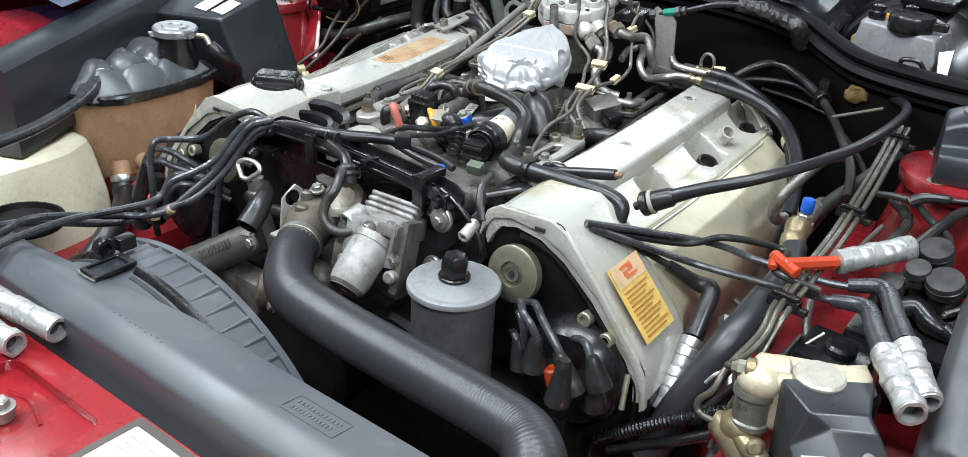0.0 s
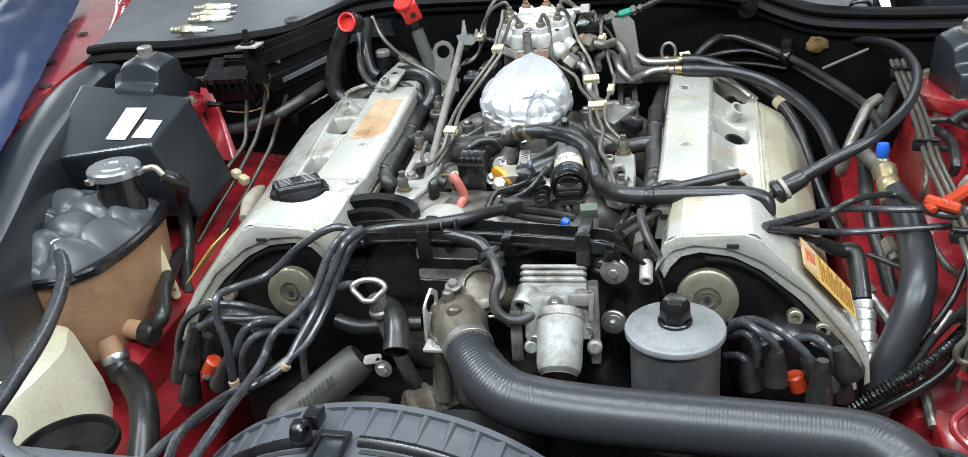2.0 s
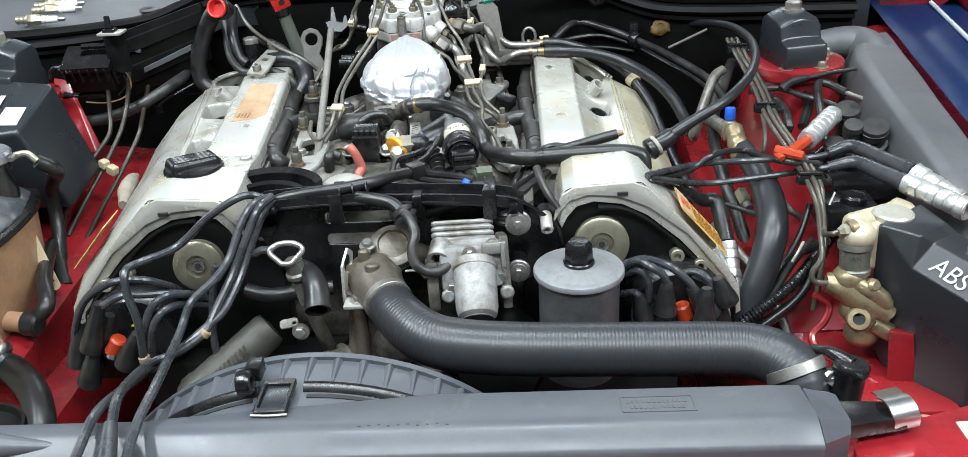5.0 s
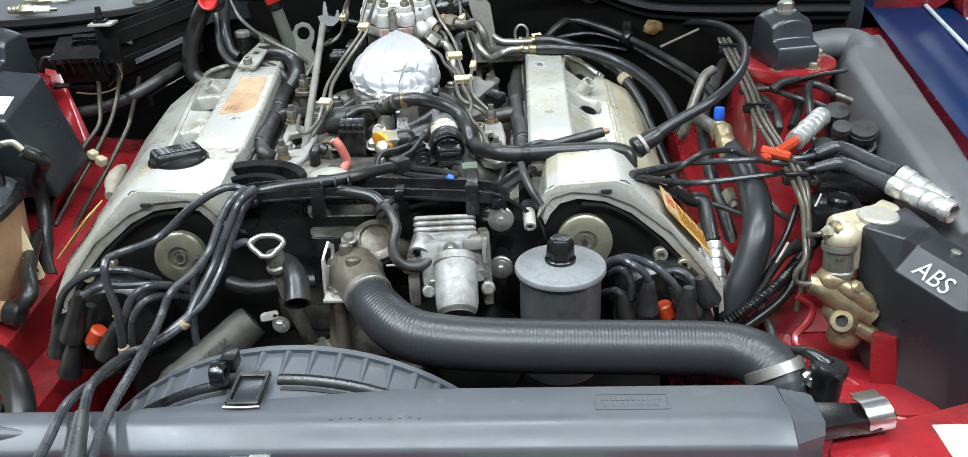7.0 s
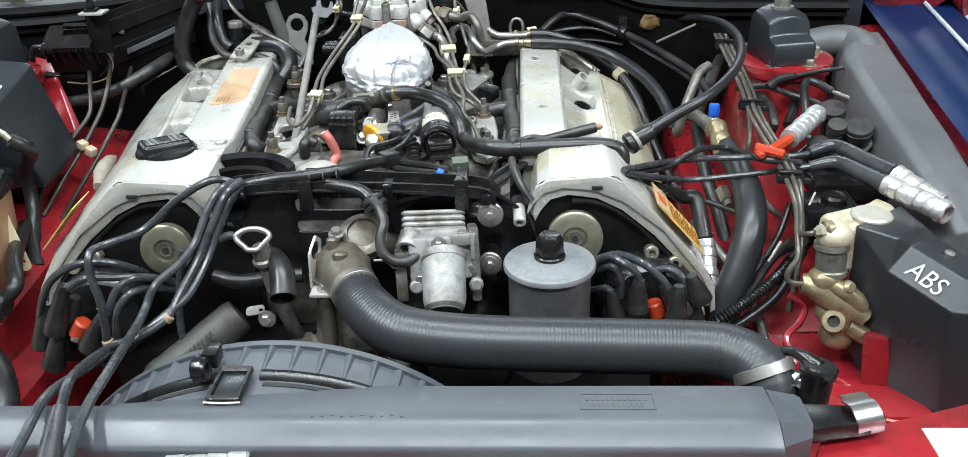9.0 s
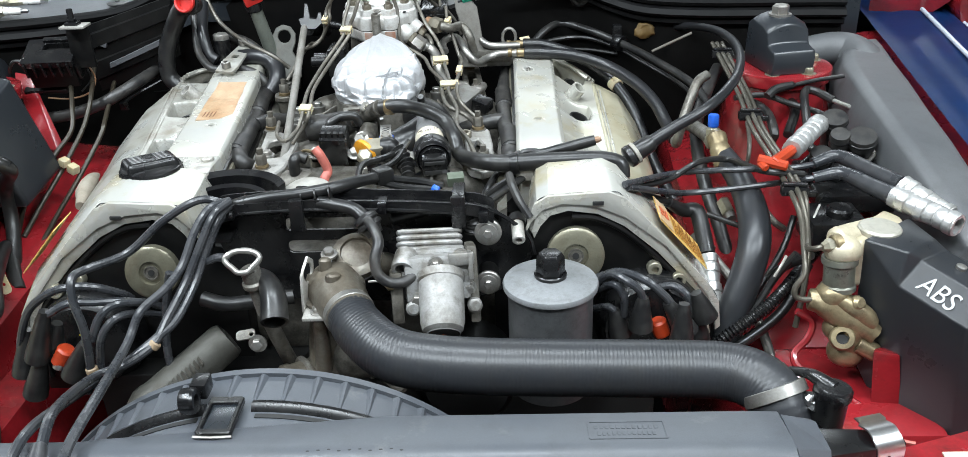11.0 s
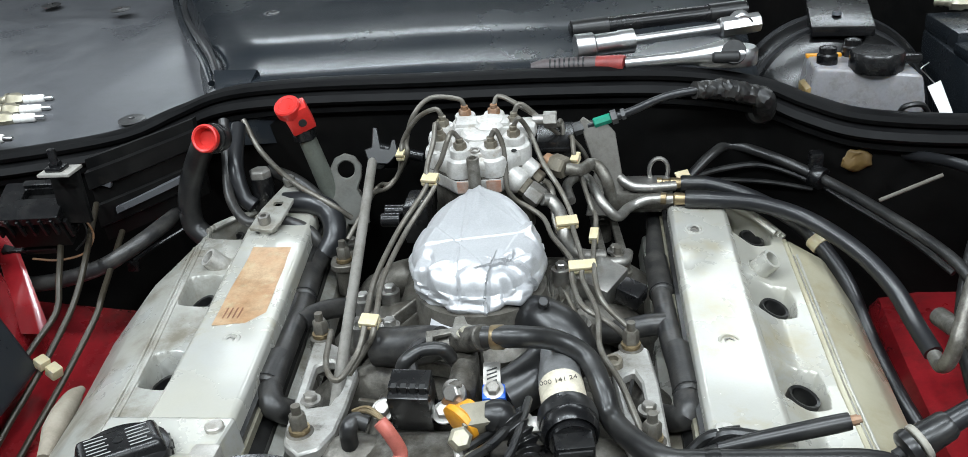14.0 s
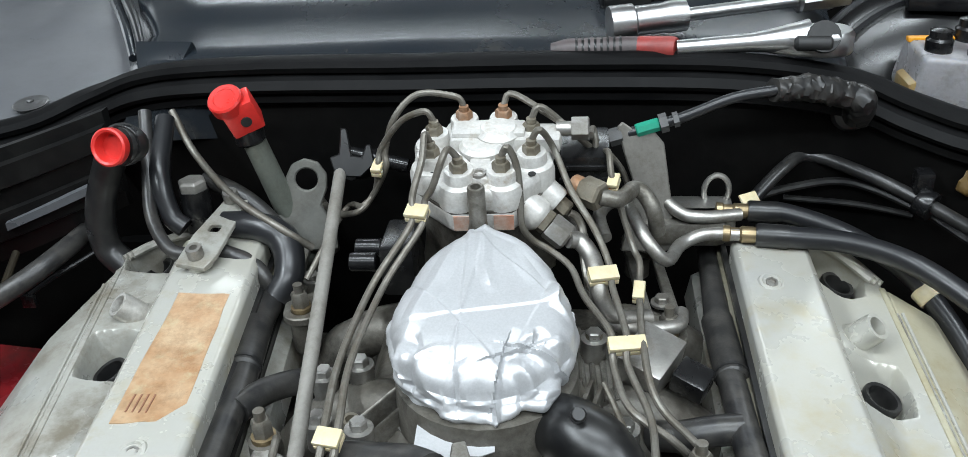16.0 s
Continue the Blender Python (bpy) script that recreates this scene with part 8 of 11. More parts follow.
# ---- fuel hoses off the injection system ----
def crimped_hose(pts, r, crimp_a, label, pipe):
    t = thing("fuel_hose", tuple(Vector(pts[1]) - Vector((0, 0, 0.02))), label, "hose", "fuel hoses")
    part("hose_body", tube(pts, r, 16), shiny_rubber, t)
    d = (Vector(pts[0]) - Vector(pts[1])).normalized()
    part("brass_crimp", rev([(r * 0.75, 0), (r * 0.78, 0.012), (r * 0.6, 0.014), (r * 0.6, 0.02), (r * 0.75, 0.021), (r * 0.75, 0.026)], pts[0], d, 18), brass, t)
    part("sleeve", rev([(r * 1.1, 0), (r * 1.12, 0.022), (r * 1.0, 0.024)], Vector(pts[0]) - d * 0.022, d, 18), rubber, t)
    part("steel_pipe", tube(pipe, 0.0052, 12), steel, t)


crimped_hose([(0.174, 0.5, 0.948), (0.2, 0.499, 0.947), (0.243, 0.49, 0.935), (0.285, 0.482, 0.912), (0.308, 0.462, 0.893), (0.329, 0.434, 0.865), (0.345, 0.401, 0.825), (0.362, 0.35, 0.79), (0.382, 0.317, 0.76)], 0.0080, 0, "black rubber fuel hose with brass crimp and cream band", [(0.166, 0.495, 0.948), (0.137, 0.487, 0.95), (0.119, 0.491, 0.952), (0.101, 0.51, 0.962), (0.091, 0.519, 0.968)])
crimped_hose([(0.176, 0.471, 0.943), (0.2, 0.468, 0.943), (0.245, 0.467, 0.938), (0.29, 0.455, 0.926), (0.327, 0.414, 0.912), (0.35, 0.373, 0.895), (0.362, 0.337, 0.875), (0.368, 0.308, 0.865)], 0.0084, 0, "black rubber fuel hose with brass crimp", [(0.168, 0.472, 0.943), (0.137, 0.474, 0.942), (0.118, 0.465, 0.938), (0.105, 0.439, 0.94), (0.09, 0.443, 0.955), (0.078, 0.473, 0.966), (0.066, 0.482, 0.966), (0.056, 0.468, 0.962), (0.06, 0.445, 0.955)])
solo("hose_band", rev([(0.0100, 0), (0.0106, 0.001), (0.0106, 0.011), (0.0100, 0.012)], (0.303, 0.470, 0.897), (0.4, -0.55, -0.3), 18), cream_plastic, "cream plastic band round a fuel hose", "hose band")

# bulkhead hoses
solo("heater_hose", tube([(0.184, 0.543, 0.935), (0.211, 0.563, 0.955), (0.235, 0.582, 0.958), (0.275, 0.563, 0.951), (0.317, 0.528, 0.940), (0.36, 0.465, 0.930), (0.403, 0.39, 0.915), (0.42, 0.34, 0.895)], 0.0056, 14), rubber, "black rubber heater hose along the bulkhead", "hose")
solo("vacuum_pipe", tube([(0.182, 0.555, 0.93), (0.222, 0.563, 0.938), (0.269, 0.571, 0.938), (0.315, 0.539, 0.93), (0.351, 0.507, 0.915), (0.396, 0.467, 0.895), (0.423, 0.423, 0.88)], 0.0035, 8), rubber, "thin black vacuum pipe along the bulkhead", "pipe")
solo("vacuum_pipe", tube([(0.218, 0.578, 0.92), (0.276, 0.565, 0.92), (0.319, 0.554, 0.915)], 0.0028, 8), rubber, "thin black vacuum pipe along the bulkhead", "pipe")
solo("hose_clip", join(rev([(0.0115, 0), (0.012, 0.001), (0.012, 0.012), (0.0115, 0.013)], (0.312, 0.532, 0.941), (0.6, -0.6, -0.15), 16), box(0.308, 0.322, 0.530, 0.545, 0.945, 0.965, 0.003)), black_plastic, "black plastic hose clip", "clip")
solo("paper_tag", box(-0.008, 0.008, -0.006, 0.006, 0, 0.002, 0.0005, Matrix.Translation((0.176, 0.515, 0.95)) @ pose(0, 0, 0, 40, 0, 30)), cream_plastic, "small cream plastic tag by the hoses", "tag")
solo("straight_pipe", tube([(0.355, 0.45, 0.946), (0.41, 0.45, 0.971)], 0.0020, 8), pipe_steel, "thin rusty steel pipe at the bulkhead", "pipe")
ys = thing("sealing_compound", (0.344, 0.535, 0.955), "lump of yellowed sealing compound on the bulkhead", "sealant")
part("lump", rough_up(ball((0.356, 0.535, 0.955), 0.015, 3, 1.0, 0.35, 0.85), 0.004, 110), surface("yellow_sealant", (0.13, 0.078, 0.018), 0.6, 0, (0.10, 0.06, 0.02), 0.8, 60, 200, 0.6), ys)

# charging cable with round end plug
ch = thing("loose_connector_cable", (0.36, 0.22, 0.90), "thick glossy black cable with round sealed end connector", "cable")
CP = [(0.302, 0.121, 0.931), (0.330, 0.130, 0.946), (0.372, 0.150, 0.963), (0.408, 0.197, 0.975), (0.431, 0.258, 0.981), (0.4425, 0.330, 0.984), (0.441, 0.415, 0.980), (0.426, 0.484, 0.971), (0.400, 0.535, 0.960)]
part("cable_run", tube(CP, [0.0078, 0.0066, 0.0060, 0.0058, 0.0056, 0.0056, 0.0056, 0.0056, 0.0056], 18, 0.004), shiny_rubber, ch)
d = (Vector(CP[0]) - Vector(CP[1])).normalized()
part("end_plug", rev([(0.0085, 0), (0.0100, 0.003), (0.0108, 0.022), (0.0108, 0.024)], Vector(CP[0]) - d * 0.006, d, 24), rubber, ch)
part("seal_ring", rev([(0.0120, 0), (0.0126, 0.0008), (0.0126, 0.0036), (0.0120, 0.0044)], Vector(CP[0]) + d * 0.0150, d, 24), surface("grey_seal_ring", (0.30, 0.28, 0.24), 0.5), ch, "pale grey seal ring")
part("end_disc", rev([(0.0124, 0), (0.0129, 0.002), (0.0126, 0.006), (0.010, 0.008), (0.005, 0.009)], Vector(CP[0]) + d * 0.021, d, 26), rubber, ch)
part("pin", rod(Vector(CP[0]) + d * 0.028, Vector(CP[0]) + d * 0.036, 0.0045, 12, 0.001), hole_shade_and_black, ch)

# ---- spark plug leads pulled off this bank ----
def silver_boot(a, b, label, mat=None):
    """A pulled spark plug connector: black elbow with a crimped silver shield."""
    a, b = Vector(a), Vector(b)
    d = b - a
    L = d.length
    r = 0.0116
    prof = [(r * 0.86, 0)]
    for i in range(7):
        h = L * i / 7
        k = 1.0 + 0.05 * math.sin(i * 2.4)
        prof += [(r * k, h + 0.0006), (r * (k - 0.02), h + L / 7 - 0.0020), (r * 0.90, h + L / 7 - 0.0008)]
    prof += [(r, L - 0.001), (r * 0.98, L), (r * 0.72, L), (r * 0.68, L - 0.010)]
    return rough_up(rev(prof, a, d, 26), 0.0011, 170)


shield = surface("crimped_silver_shield", (0.50, 0.50, 0.49), 0.36, 0.6, (0.36, 0.36, 0.35), 0.7, 90, 260, 0.3)
E1, E2 = Vector((0.516, 0.129, 0.908)), Vector((0.511, 0.099, 0.900))
S1, S2 = Vector((0.555, 0.052, 0.906)), Vector((0.543, 0.040, 0.899))
T1, T2 = Vector((0.587, 0.006, 0.890)), Vector((0.582, -0.022, 0.894))
for name, route, e, sa, tip in (("upper", [(0.265, 0.026, 0.925), (0.342, 0.138, 0.889), (0.402, 0.117, 0.9), (0.472, 0.123, 0.899)], E1, S1, T1),
                                ("lower", [(0.268, 0.03, 0.92), (0.343, 0.113, 0.875), (0.411, 0.12, 0.877), (0.472, 0.104, 0.892)], E2, S2, T2)):
    t = thing("spark_plug_lead", tuple(e - Vector((0, 0, 0.012))), "ignition lead with black elbow and crimped silver spark plug shield", "ignition lead", "pulled spark plug leads")
    part("lead", tube(list(route) + [tuple(e)], 0.0036, 10), lead_rubber, t)
    part("elbow", tube([tuple(e + (Vector(route[-1]) - e).normalized() * 0.03), tuple(e), tuple(e.lerp(sa, 0.55)), tuple(sa)], [0.0062, 0.0080, 0.0090, 0.0096], 14), lead_rubber, t)
    part("silver_shield", silver_boot(sa, tip, ""), shield, t, "crimped silver metal shield")
    part("end_bore", rev([(0.0072, 0), (0.0072, 0.001)], tip - (tip - sa).normalized() * 0.0095, tip - sa, 14), hole_shade_and_black, t)
solo("ignition_lead", tube([(0.266, 0.036, 0.915), (0.326, 0.119, 0.889), (0.363, 0.139, 0.901), (0.409, 0.184, 0.885), (0.427, 0.099, 0.905), (0.47, 0.10, 0.90)], 0.0036, 10), rubber, "black ignition lead looping to the coil bracket", "ignition lead")
ot = thing("orange_tester_plug", (0.47, 0.15, 0.89), "orange plastic plug adaptor with silver shield", "plug adaptor")
o0, o1, o2 = Vector((0.437, 0.100, 0.915)), Vector((0.468, 0.144, 0.911)), Vector((0.517, 0.204, 0.921))
sd = (o1 - o0).normalized()
part("fork", chamfer(join(rod(o0 - sd * 0.006, o1, 0.0066, 8, 0.0015), join(rod(o0 + Vector((-0.017, 0.006, 0.002)), o0 + Vector((0.012, -0.008, -0.002)), 0.0058, 8, 0.0012), rod(o0 + Vector((-0.015, 0.004, -0.002)), o0 + Vector((-0.011, -0.008, -0.004)), 0.0042, 8, 0.001))), 0), orange_plastic, ot)
part("silver_shield", silver_boot(o1, o2, ""), shield, ot, "crimped silver metal shield")
pb = thing("spark_plug_lead", (0.365, 0.07, 0.76), "ignition lead with black boot and pale crimped plug shield", "ignition lead", "pulled spark plug leads")
part("elbow", tube([(0.324, 0.1, 0.87), (0.346, 0.123, 0.849), (0.362, 0.125, 0.846), (0.366, 0.105, 0.83), (0.368, 0.085, 0.812)], [0.006, 0.008, 0.0095, 0.0095, 0.0098], 14), rubber, pb)
part("silver_shield", silver_boot((0.3685, 0.082, 0.812), (0.370, 0.028, 0.755), ""), shield, pb, "crimped pale metal shield")
part("lead", tube([(0.262, 0.056, 0.905), (0.3, 0.084, 0.885), (0.324, 0.1, 0.87)], 0.0036, 10), rubber, pb)
solo("pipe_union", join(rod((0.372, 0.16, 0.80), (0.385, 0.14, 0.785), 0.0095, 6), tube([(0.382, 0.145, 0.788), (0.41, 0.10, 0.76), (0.425, 0.05, 0.74), (0.43, 0.0, 0.72)], 0.0055, 10)), steel, "steel pipe union below the wing", "pipe")

# ---- vacuum valves on the inner wing ----
vv = thing("vacuum_valve_block", (0.54, 0.18, 0.84), "cluster of black vacuum valves with rubber caps", "vacuum valve")
for c, r, h in (((0.539, 0.217, 0.911), 0.0155, 0.016), ((0.534, 0.180, 0.902), 0.0115, 0.018), ((0.558, 0.175, 0.904), 0.0165, 0.014), ((0.514, 0.176, 0.884), 0.0130, 0.014)):
    d = (-0.12, -0.38, 0.9)
    vc = part("valve_cap", rev([(r * 0.8, -0.03), (r * 0.85, -0.002), (r, 0), (r, h - 0.003), (r * 0.94, h), (r * 0.60, h + 0.0004), (r * 0.2, h + 0.0006)], c, d, 28), dusty_rubber, vv)
    part("cap_rib", rev([(r * 1.0, h * 0.45), (r * 1.05, h * 0.5), (r * 1.05, h * 0.62), (r * 1.0, h * 0.67)], c, d, 28), rubber, vc)
part("valve_arm", tube([(0.520, 0.150, 0.876), (0.541, 0.162, 0.884), (0.560, 0.150, 0.878), (0.585, 0.152, 0.872)], [0.009, 0.011, 0.010, 0.007], 14), black_plastic, vv)
part("valve_arm", tube([(0.548, 0.225, 0.885), (0.530, 0.205, 0.880), (0.512, 0.196, 0.876)], [0.009, 0.008, 0.006], 12), black_plastic, vv)
part("base_plate", rough_up(box(0.495, 0.585, 0.11, 0.225, 0.845, 0.868, 0.006), 0.001, 40), black_plastic, vv)
part("nozzle", rod((0.51, 0.19, 0.885), (0.49, 0.17, 0.88), 0.005), black_plastic, vv)
part("nozzle", rod((0.57, 0.15, 0.88), (0.60, 0.14, 0.87), 0.006), black_plastic, vv)
part("base_leg", rod((0.54, 0.16, 0.85), (0.54, 0.16, 0.72), 0.012), black_plastic, vv)
for pts, r, mt in (([(0.446, 0.325, 0.915), (0.486, 0.333, 0.915), (0.511, 0.306, 0.912), (0.54, 0.27, 0.91), (0.536, 0.215, 0.915)], 0.0040, rubber),
                   ([(0.486, 0.318, 0.918), (0.498, 0.325, 0.925), (0.520, 0.331, 0.928), (0.526, 0.332, 0.9285), (0.552, 0.337, 0.932), (0.590, 0.340, 0.936)], [0.0058, 0.0058, 0.0052, 0.0028, 0.0028, 0.0028], rubber),
                   ([(0.512, 0.225, 0.905), (0.534, 0.319, 0.92), (0.55, 0.33, 0.92), (0.567, 0.303, 0.915)], 0.0055, rubber),
                   ([(0.567, 0.303, 0.915), (0.584, 0.271, 0.912), (0.586, 0.218, 0.905), (0.579, 0.18, 0.895), (0.565, 0.166, 0.885)], 0.0030, steel),
                   ([(0.582, 0.259, 0.895), (0.591, 0.231, 0.892), (0.582, 0.188, 0.888), (0.563, 0.169, 0.88)], 0.0026, steel),
                   ([(0.505, 0.275, 0.88), (0.523, 0.315, 0.9), (0.523, 0.356, 0.9), (0.499, 0.361, 0.895)], 0.0065, rubber),
                   ([(0.631, 0.264, 0.87), (0.608, 0.224, 0.865), (0.592, 0.216, 0.85)], 0.0075, rubber)):
    solo("vacuum_hose", tube(pts, r, 10), mt, "thin hose among the vacuum valves", "hose", "vacuum hoses")
solo("valve_bracket", rough_up(join(box(0.47, 0.53, 0.05, 0.11, 0.83, 0.862, 0.004), rod((0.505, 0.075, 0.855), (0.505, 0.075, 0.872), 0.014, 18, 0.003), rod((0.53, 0.035, 0.82), (0.53, 0.035, 0.86), 0.022, 20, 0.004)), 0.001, 40), black_plastic, "black plastic valve bracket on the inner wing", "bracket")

# ---- dark air duct along the wing ----
du = thing("wing_air_duct", (0.60, 0.2, 0.80), "mid grey moulded plastic air duct along the wing", "air duct")
duct_grey = surface("grey_duct_plastic", (0.075, 0.078, 0.082), 0.48, 0, (0.10, 0.102, 0.104), 0.6, 8, 900, 0.12, dirt=0.25)
IN = [(0.604, -0.010, 0.868), (0.599, 0.022, 0.884), (0.595, 0.065, 0.899), (0.590, 0.118, 0.916), (0.585, 0.171, 0.930), (0.587, 0.260, 0.942), (0.602, 0.370, 0.945), (0.630, 0.455, 0.941), (0.640, 0.498, 0.938)]
OUT = [(0.652, -0.020, 0.862), (0.652, 0.030, 0.880), (0.652, 0.085, 0.899), (0.652, 0.150, 0.916), (0.652, 0.220, 0.930), (0.660, 0.300, 0.941), (0.670, 0.370, 0.944), (0.692, 0.470, 0.941), (0.700, 0.510, 0.939)]
rows = []
for a, b in zip(IN, OUT):
    a, b = Vector(a), Vector(b)
    e = (b - a).normalized()
    rows.append([a - e * 0.010 - Vector((0, 0, 0.11)), a - e * 0.012 - Vector((0, 0, 0.030)), a - e * 0.003 - Vector((0, 0, 0.004)), a + e * 0.010 + Vector((0, 0, 0.002)), b - e * 0.008 + Vector((0, 0, 0.002)), b - Vector((0, 0, 0.006)), b - Vector((0, 0, 0.11))])
part("duct_shell", chamfer(loft(rows), 0.004, 3, 0.4), duct_grey, du)
part("duct_elbow", tube([(0.655, 0.40, 0.912), (0.655, 0.45, 0.922), (0.645, 0.480, 0.929), (0.622, 0.489, 0.932), (0.585, 0.489, 0.928)], [0.030, 0.029, 0.027, 0.024, 0.022], 28), duct_grey, du)

# pipes and cables low on the red inner wing
for name, pts, r, mt, lab, cat in (("brake_pipe", [(0.38, 0.15, 0.83), (0.401, 0.141, 0.825), (0.421, 0.129, 0.82), (0.433, 0.11, 0.81), (0.432, 0.081, 0.8), (0.422, 0.066, 0.78)], 0.0034, dusty_rubber, "dark rubber covered brake pipe low on the inner wing", "pipe"),
                                   ("vent_tube", [(0.444, 0.186, 0.84), (0.45, 0.166, 0.83), (0.459, 0.147, 0.82), (0.472, 0.146, 0.81)], 0.0042, cast_alu, "pale grey metal tube low on the inner wing", "pipe"),
                                   ("black_cable", [(0.449, 0.029, 0.84), (0.431, 0.033, 0.81), (0.411, 0.024, 0.78), (0.384, 0.015, 0.75), (0.36, 0.009, 0.73)], 0.0042, rubber, "black rubber cable beside the conduit", "cable"),
                                   ("black_cable", [(0.465, 0.099, 0.85), (0.451, 0.08, 0.82), (0.425, 0.055, 0.79), (0.406, 0.041, 0.77)], 0.0036, rubber, "black rubber cable beside the conduit", "cable"),
                                   ("bare_wire", [(0.433, 0.014, 0.845), (0.424, 0.001, 0.84), (0.418, -0.002, 0.83)], 0.0016, bright_alu, "short bare steel wire end", "wire"),
                                   ("bare_wire", [(0.486, 0.084, 0.87), (0.475, 0.068, 0.86), (0.469, 0.062, 0.85)], 0.0013, bright_alu, "short bare steel wire end", "wire"),
                                   ("vacuum_hose", [(0.465, 0.35, 0.905), (0.489, 0.326, 0.895), (0.487, 0.275, 0.885), (0.487, 0.281, 0.87)], 0.0060, dusty_rubber, "thick grey rubber hose below the tower", "hose"),
                                   ("vacuum_hose", [(0.466, 0.327, 0.88), (0.459, 0.282, 0.87), (0.455, 0.267, 0.85), (0.452, 0.279, 0.83)], 0.0028, pipe_steel, "thin steel pipe below the tower", "pipe"),
                                   ("vacuum_hose", [(0.515, 0.217, 0.885), (0.528, 0.202, 0.88), (0.555, 0.218, 0.88), (0.587, 0.255, 0.878)], 0.0055, rubber, "black rubber hose between the vacuum valves", "hose")):
    solo(name, tube(pts, r, 10), mt, lab, cat)
pn = thing("brake_pipe_union", (0.425, 0.227, 0.8), "cream plated hexagonal pipe union on the inner wing", "pipe fitting")
part("hex", rod((0.404, 0.174, 0.835), (0.407, 0.152, 0.828), 0.0085, 6, 0.001), zinc, pn)
part("collar", rod((0.407, 0.154, 0.829), (0.408, 0.142, 0.826), 0.0062, 14), steel, pn)

# ---- behind the seal: cowl panels, brake reservoir, battery, tools ----
dull_washer = surface("dull_grey_washer", (0.10, 0.10, 0.10), 0.4, 0.6, (0.06, 0.06, 0.06), 0.6, 60, 300, 0.1)
cp = thing("cowl_shelf", (-0.75, 0.9, 0.95), "dull black plastic cowl shelf with push-on fasteners", "cowl panel")


def shelf():
    bm = bmesh.new()
    g = {}
    front = [(-0.79, 0.515), (-0.72, 0.515), (-0.63, 0.515), (-0.53, 0.548), (-0.456, 0.59), (-0.412, 0.625), (-0.39, 0.66)]
    n = len(front)
    K = 14
    for i, (x, y) in enumerate(front):
        t = i / (n - 1)
        xb = -1.02 + 0.59 * t
        for j in range(K + 1):
            u = j / K
            xx = x + (xb - x) * u
            yy = y + (1.30 - y) * u
            z = 0.997 + 0.055 * u + 0.016 * (1 / (1 + math.exp(-(u - 0.22) * 22))) + 0.006 * noise.noise(Vector((xx * 7, yy * 7, 0)))
            g[i, j] = bm.verts.new((xx, yy, z))
    for i in range(n - 1):
        for j in range(K):
            bm.faces.new((g[i, j], g[i + 1, j], g[i + 1, j + 1], g[i, j + 1]))
    bmesh.ops.subdivide_edges(bm, edges=bm.edges[:], cuts=2, use_grid_fill=True)
    bmesh.ops.solidify(bm, geom=bm.faces[:], thickness=0.004)
    return bm


part("shelf_sheet", shelf(), cowl_plastic, cp)
for c in ((-0.466, 0.606, 1.005), (-0.837, 1.099, 1.06), (-0.675, 1.028, 1.06)):
    f = part("push_washer", rev([(0.016, 0), (0.0165, 0.0008), (0.014, 0.0018), (0.009, 0.0014), (0.006, 0.0024)], c, (0, -0.1, 1), 26), dull_washer, cp)
    part("stud", rod(Vector(c), Vector(c) + Vector((0, 0, 0.0045)), 0.0036, 12, 0.001), dull_washer, f)

cc = thing("cowl_centre_panel", (-0.05, 0.85, 1.0), "glossy black plastic cowl centre panel with raised front step", "cowl panel")


def centre_panel():
    prof = [(0.590, 1.005), (0.598, 1.036), (0.606, 1.044), (0.630, 1.049), (0.658, 1.055), (0.676, 1.061), (0.688, 1.066), (0.70, 1.0695), (0.72, 1.0725), (0.78, 1.077), (0.86, 1.081), (0.95, 1.086), (1.10, 1.10), (1.25, 1.12)]
    loops = []
    for x, dz, dy in ((-0.395, -0.05, 0.04), (-0.372, -0.012, 0.02), (-0.345, -0.002, 0.004), (-0.30, 0, 0), (-0.1, 0.004, 0), (0.1, 0.004, 0), (0.205, 0.0, 0.0), (0.245, -0.004, 0.006), (0.268, -0.018, 0.02), (0.278, -0.05, 0.04)):
        loops.append([(x - 0.50 * max(0, y - 0.65) * (1 if x < -0.2 else 0), y + dy, z + dz) for y, z in prof] + [(x - 0.50 * max(0, y - 0.65) * (1 if x < -0.2 else 0), y, z + dz - 0.03) for y, z in prof[::-1]])
    return loft(loops)


part("panel_sheet", chamfer(centre_panel(), 0), gloss_black, cc)
part("front_gusset", chamfer(loft([[(-0.352, 0.598, 1.030), (-0.318, 0.592, 1.030), (-0.318, 0.60, 1.02), (-0.352, 0.606, 1.02)], [(-0.362, 0.628, 1.056), (-0.306, 0.624, 1.056), (-0.306, 0.632, 1.046), (-0.362, 0.636, 1.046)]]), 0.0015), gloss_black, cc)
part("edge_fold", tube([(-0.367, 0.627, 1.04), (-0.397, 0.683, 1.055), (-0.478, 0.824, 1.065), (-0.585, 1.043, 1.07), (-0.631, 1.167, 1.08)], [0.004, 0.005, 0.0055, 0.005, 0.005], 10), gloss_black, cc)
part("edge_fold", tube([(-0.357, 0.629, 1.045), (-0.381, 0.675, 1.06), (-0.412, 0.727, 1.068), (-0.495, 0.874, 1.072), (-0.565, 1.037, 1.08), (-0.599, 1.129, 1.085)], [0.003, 0.004, 0.005, 0.004, 0.004, 0.004], 10), shiny_rubber, cc)
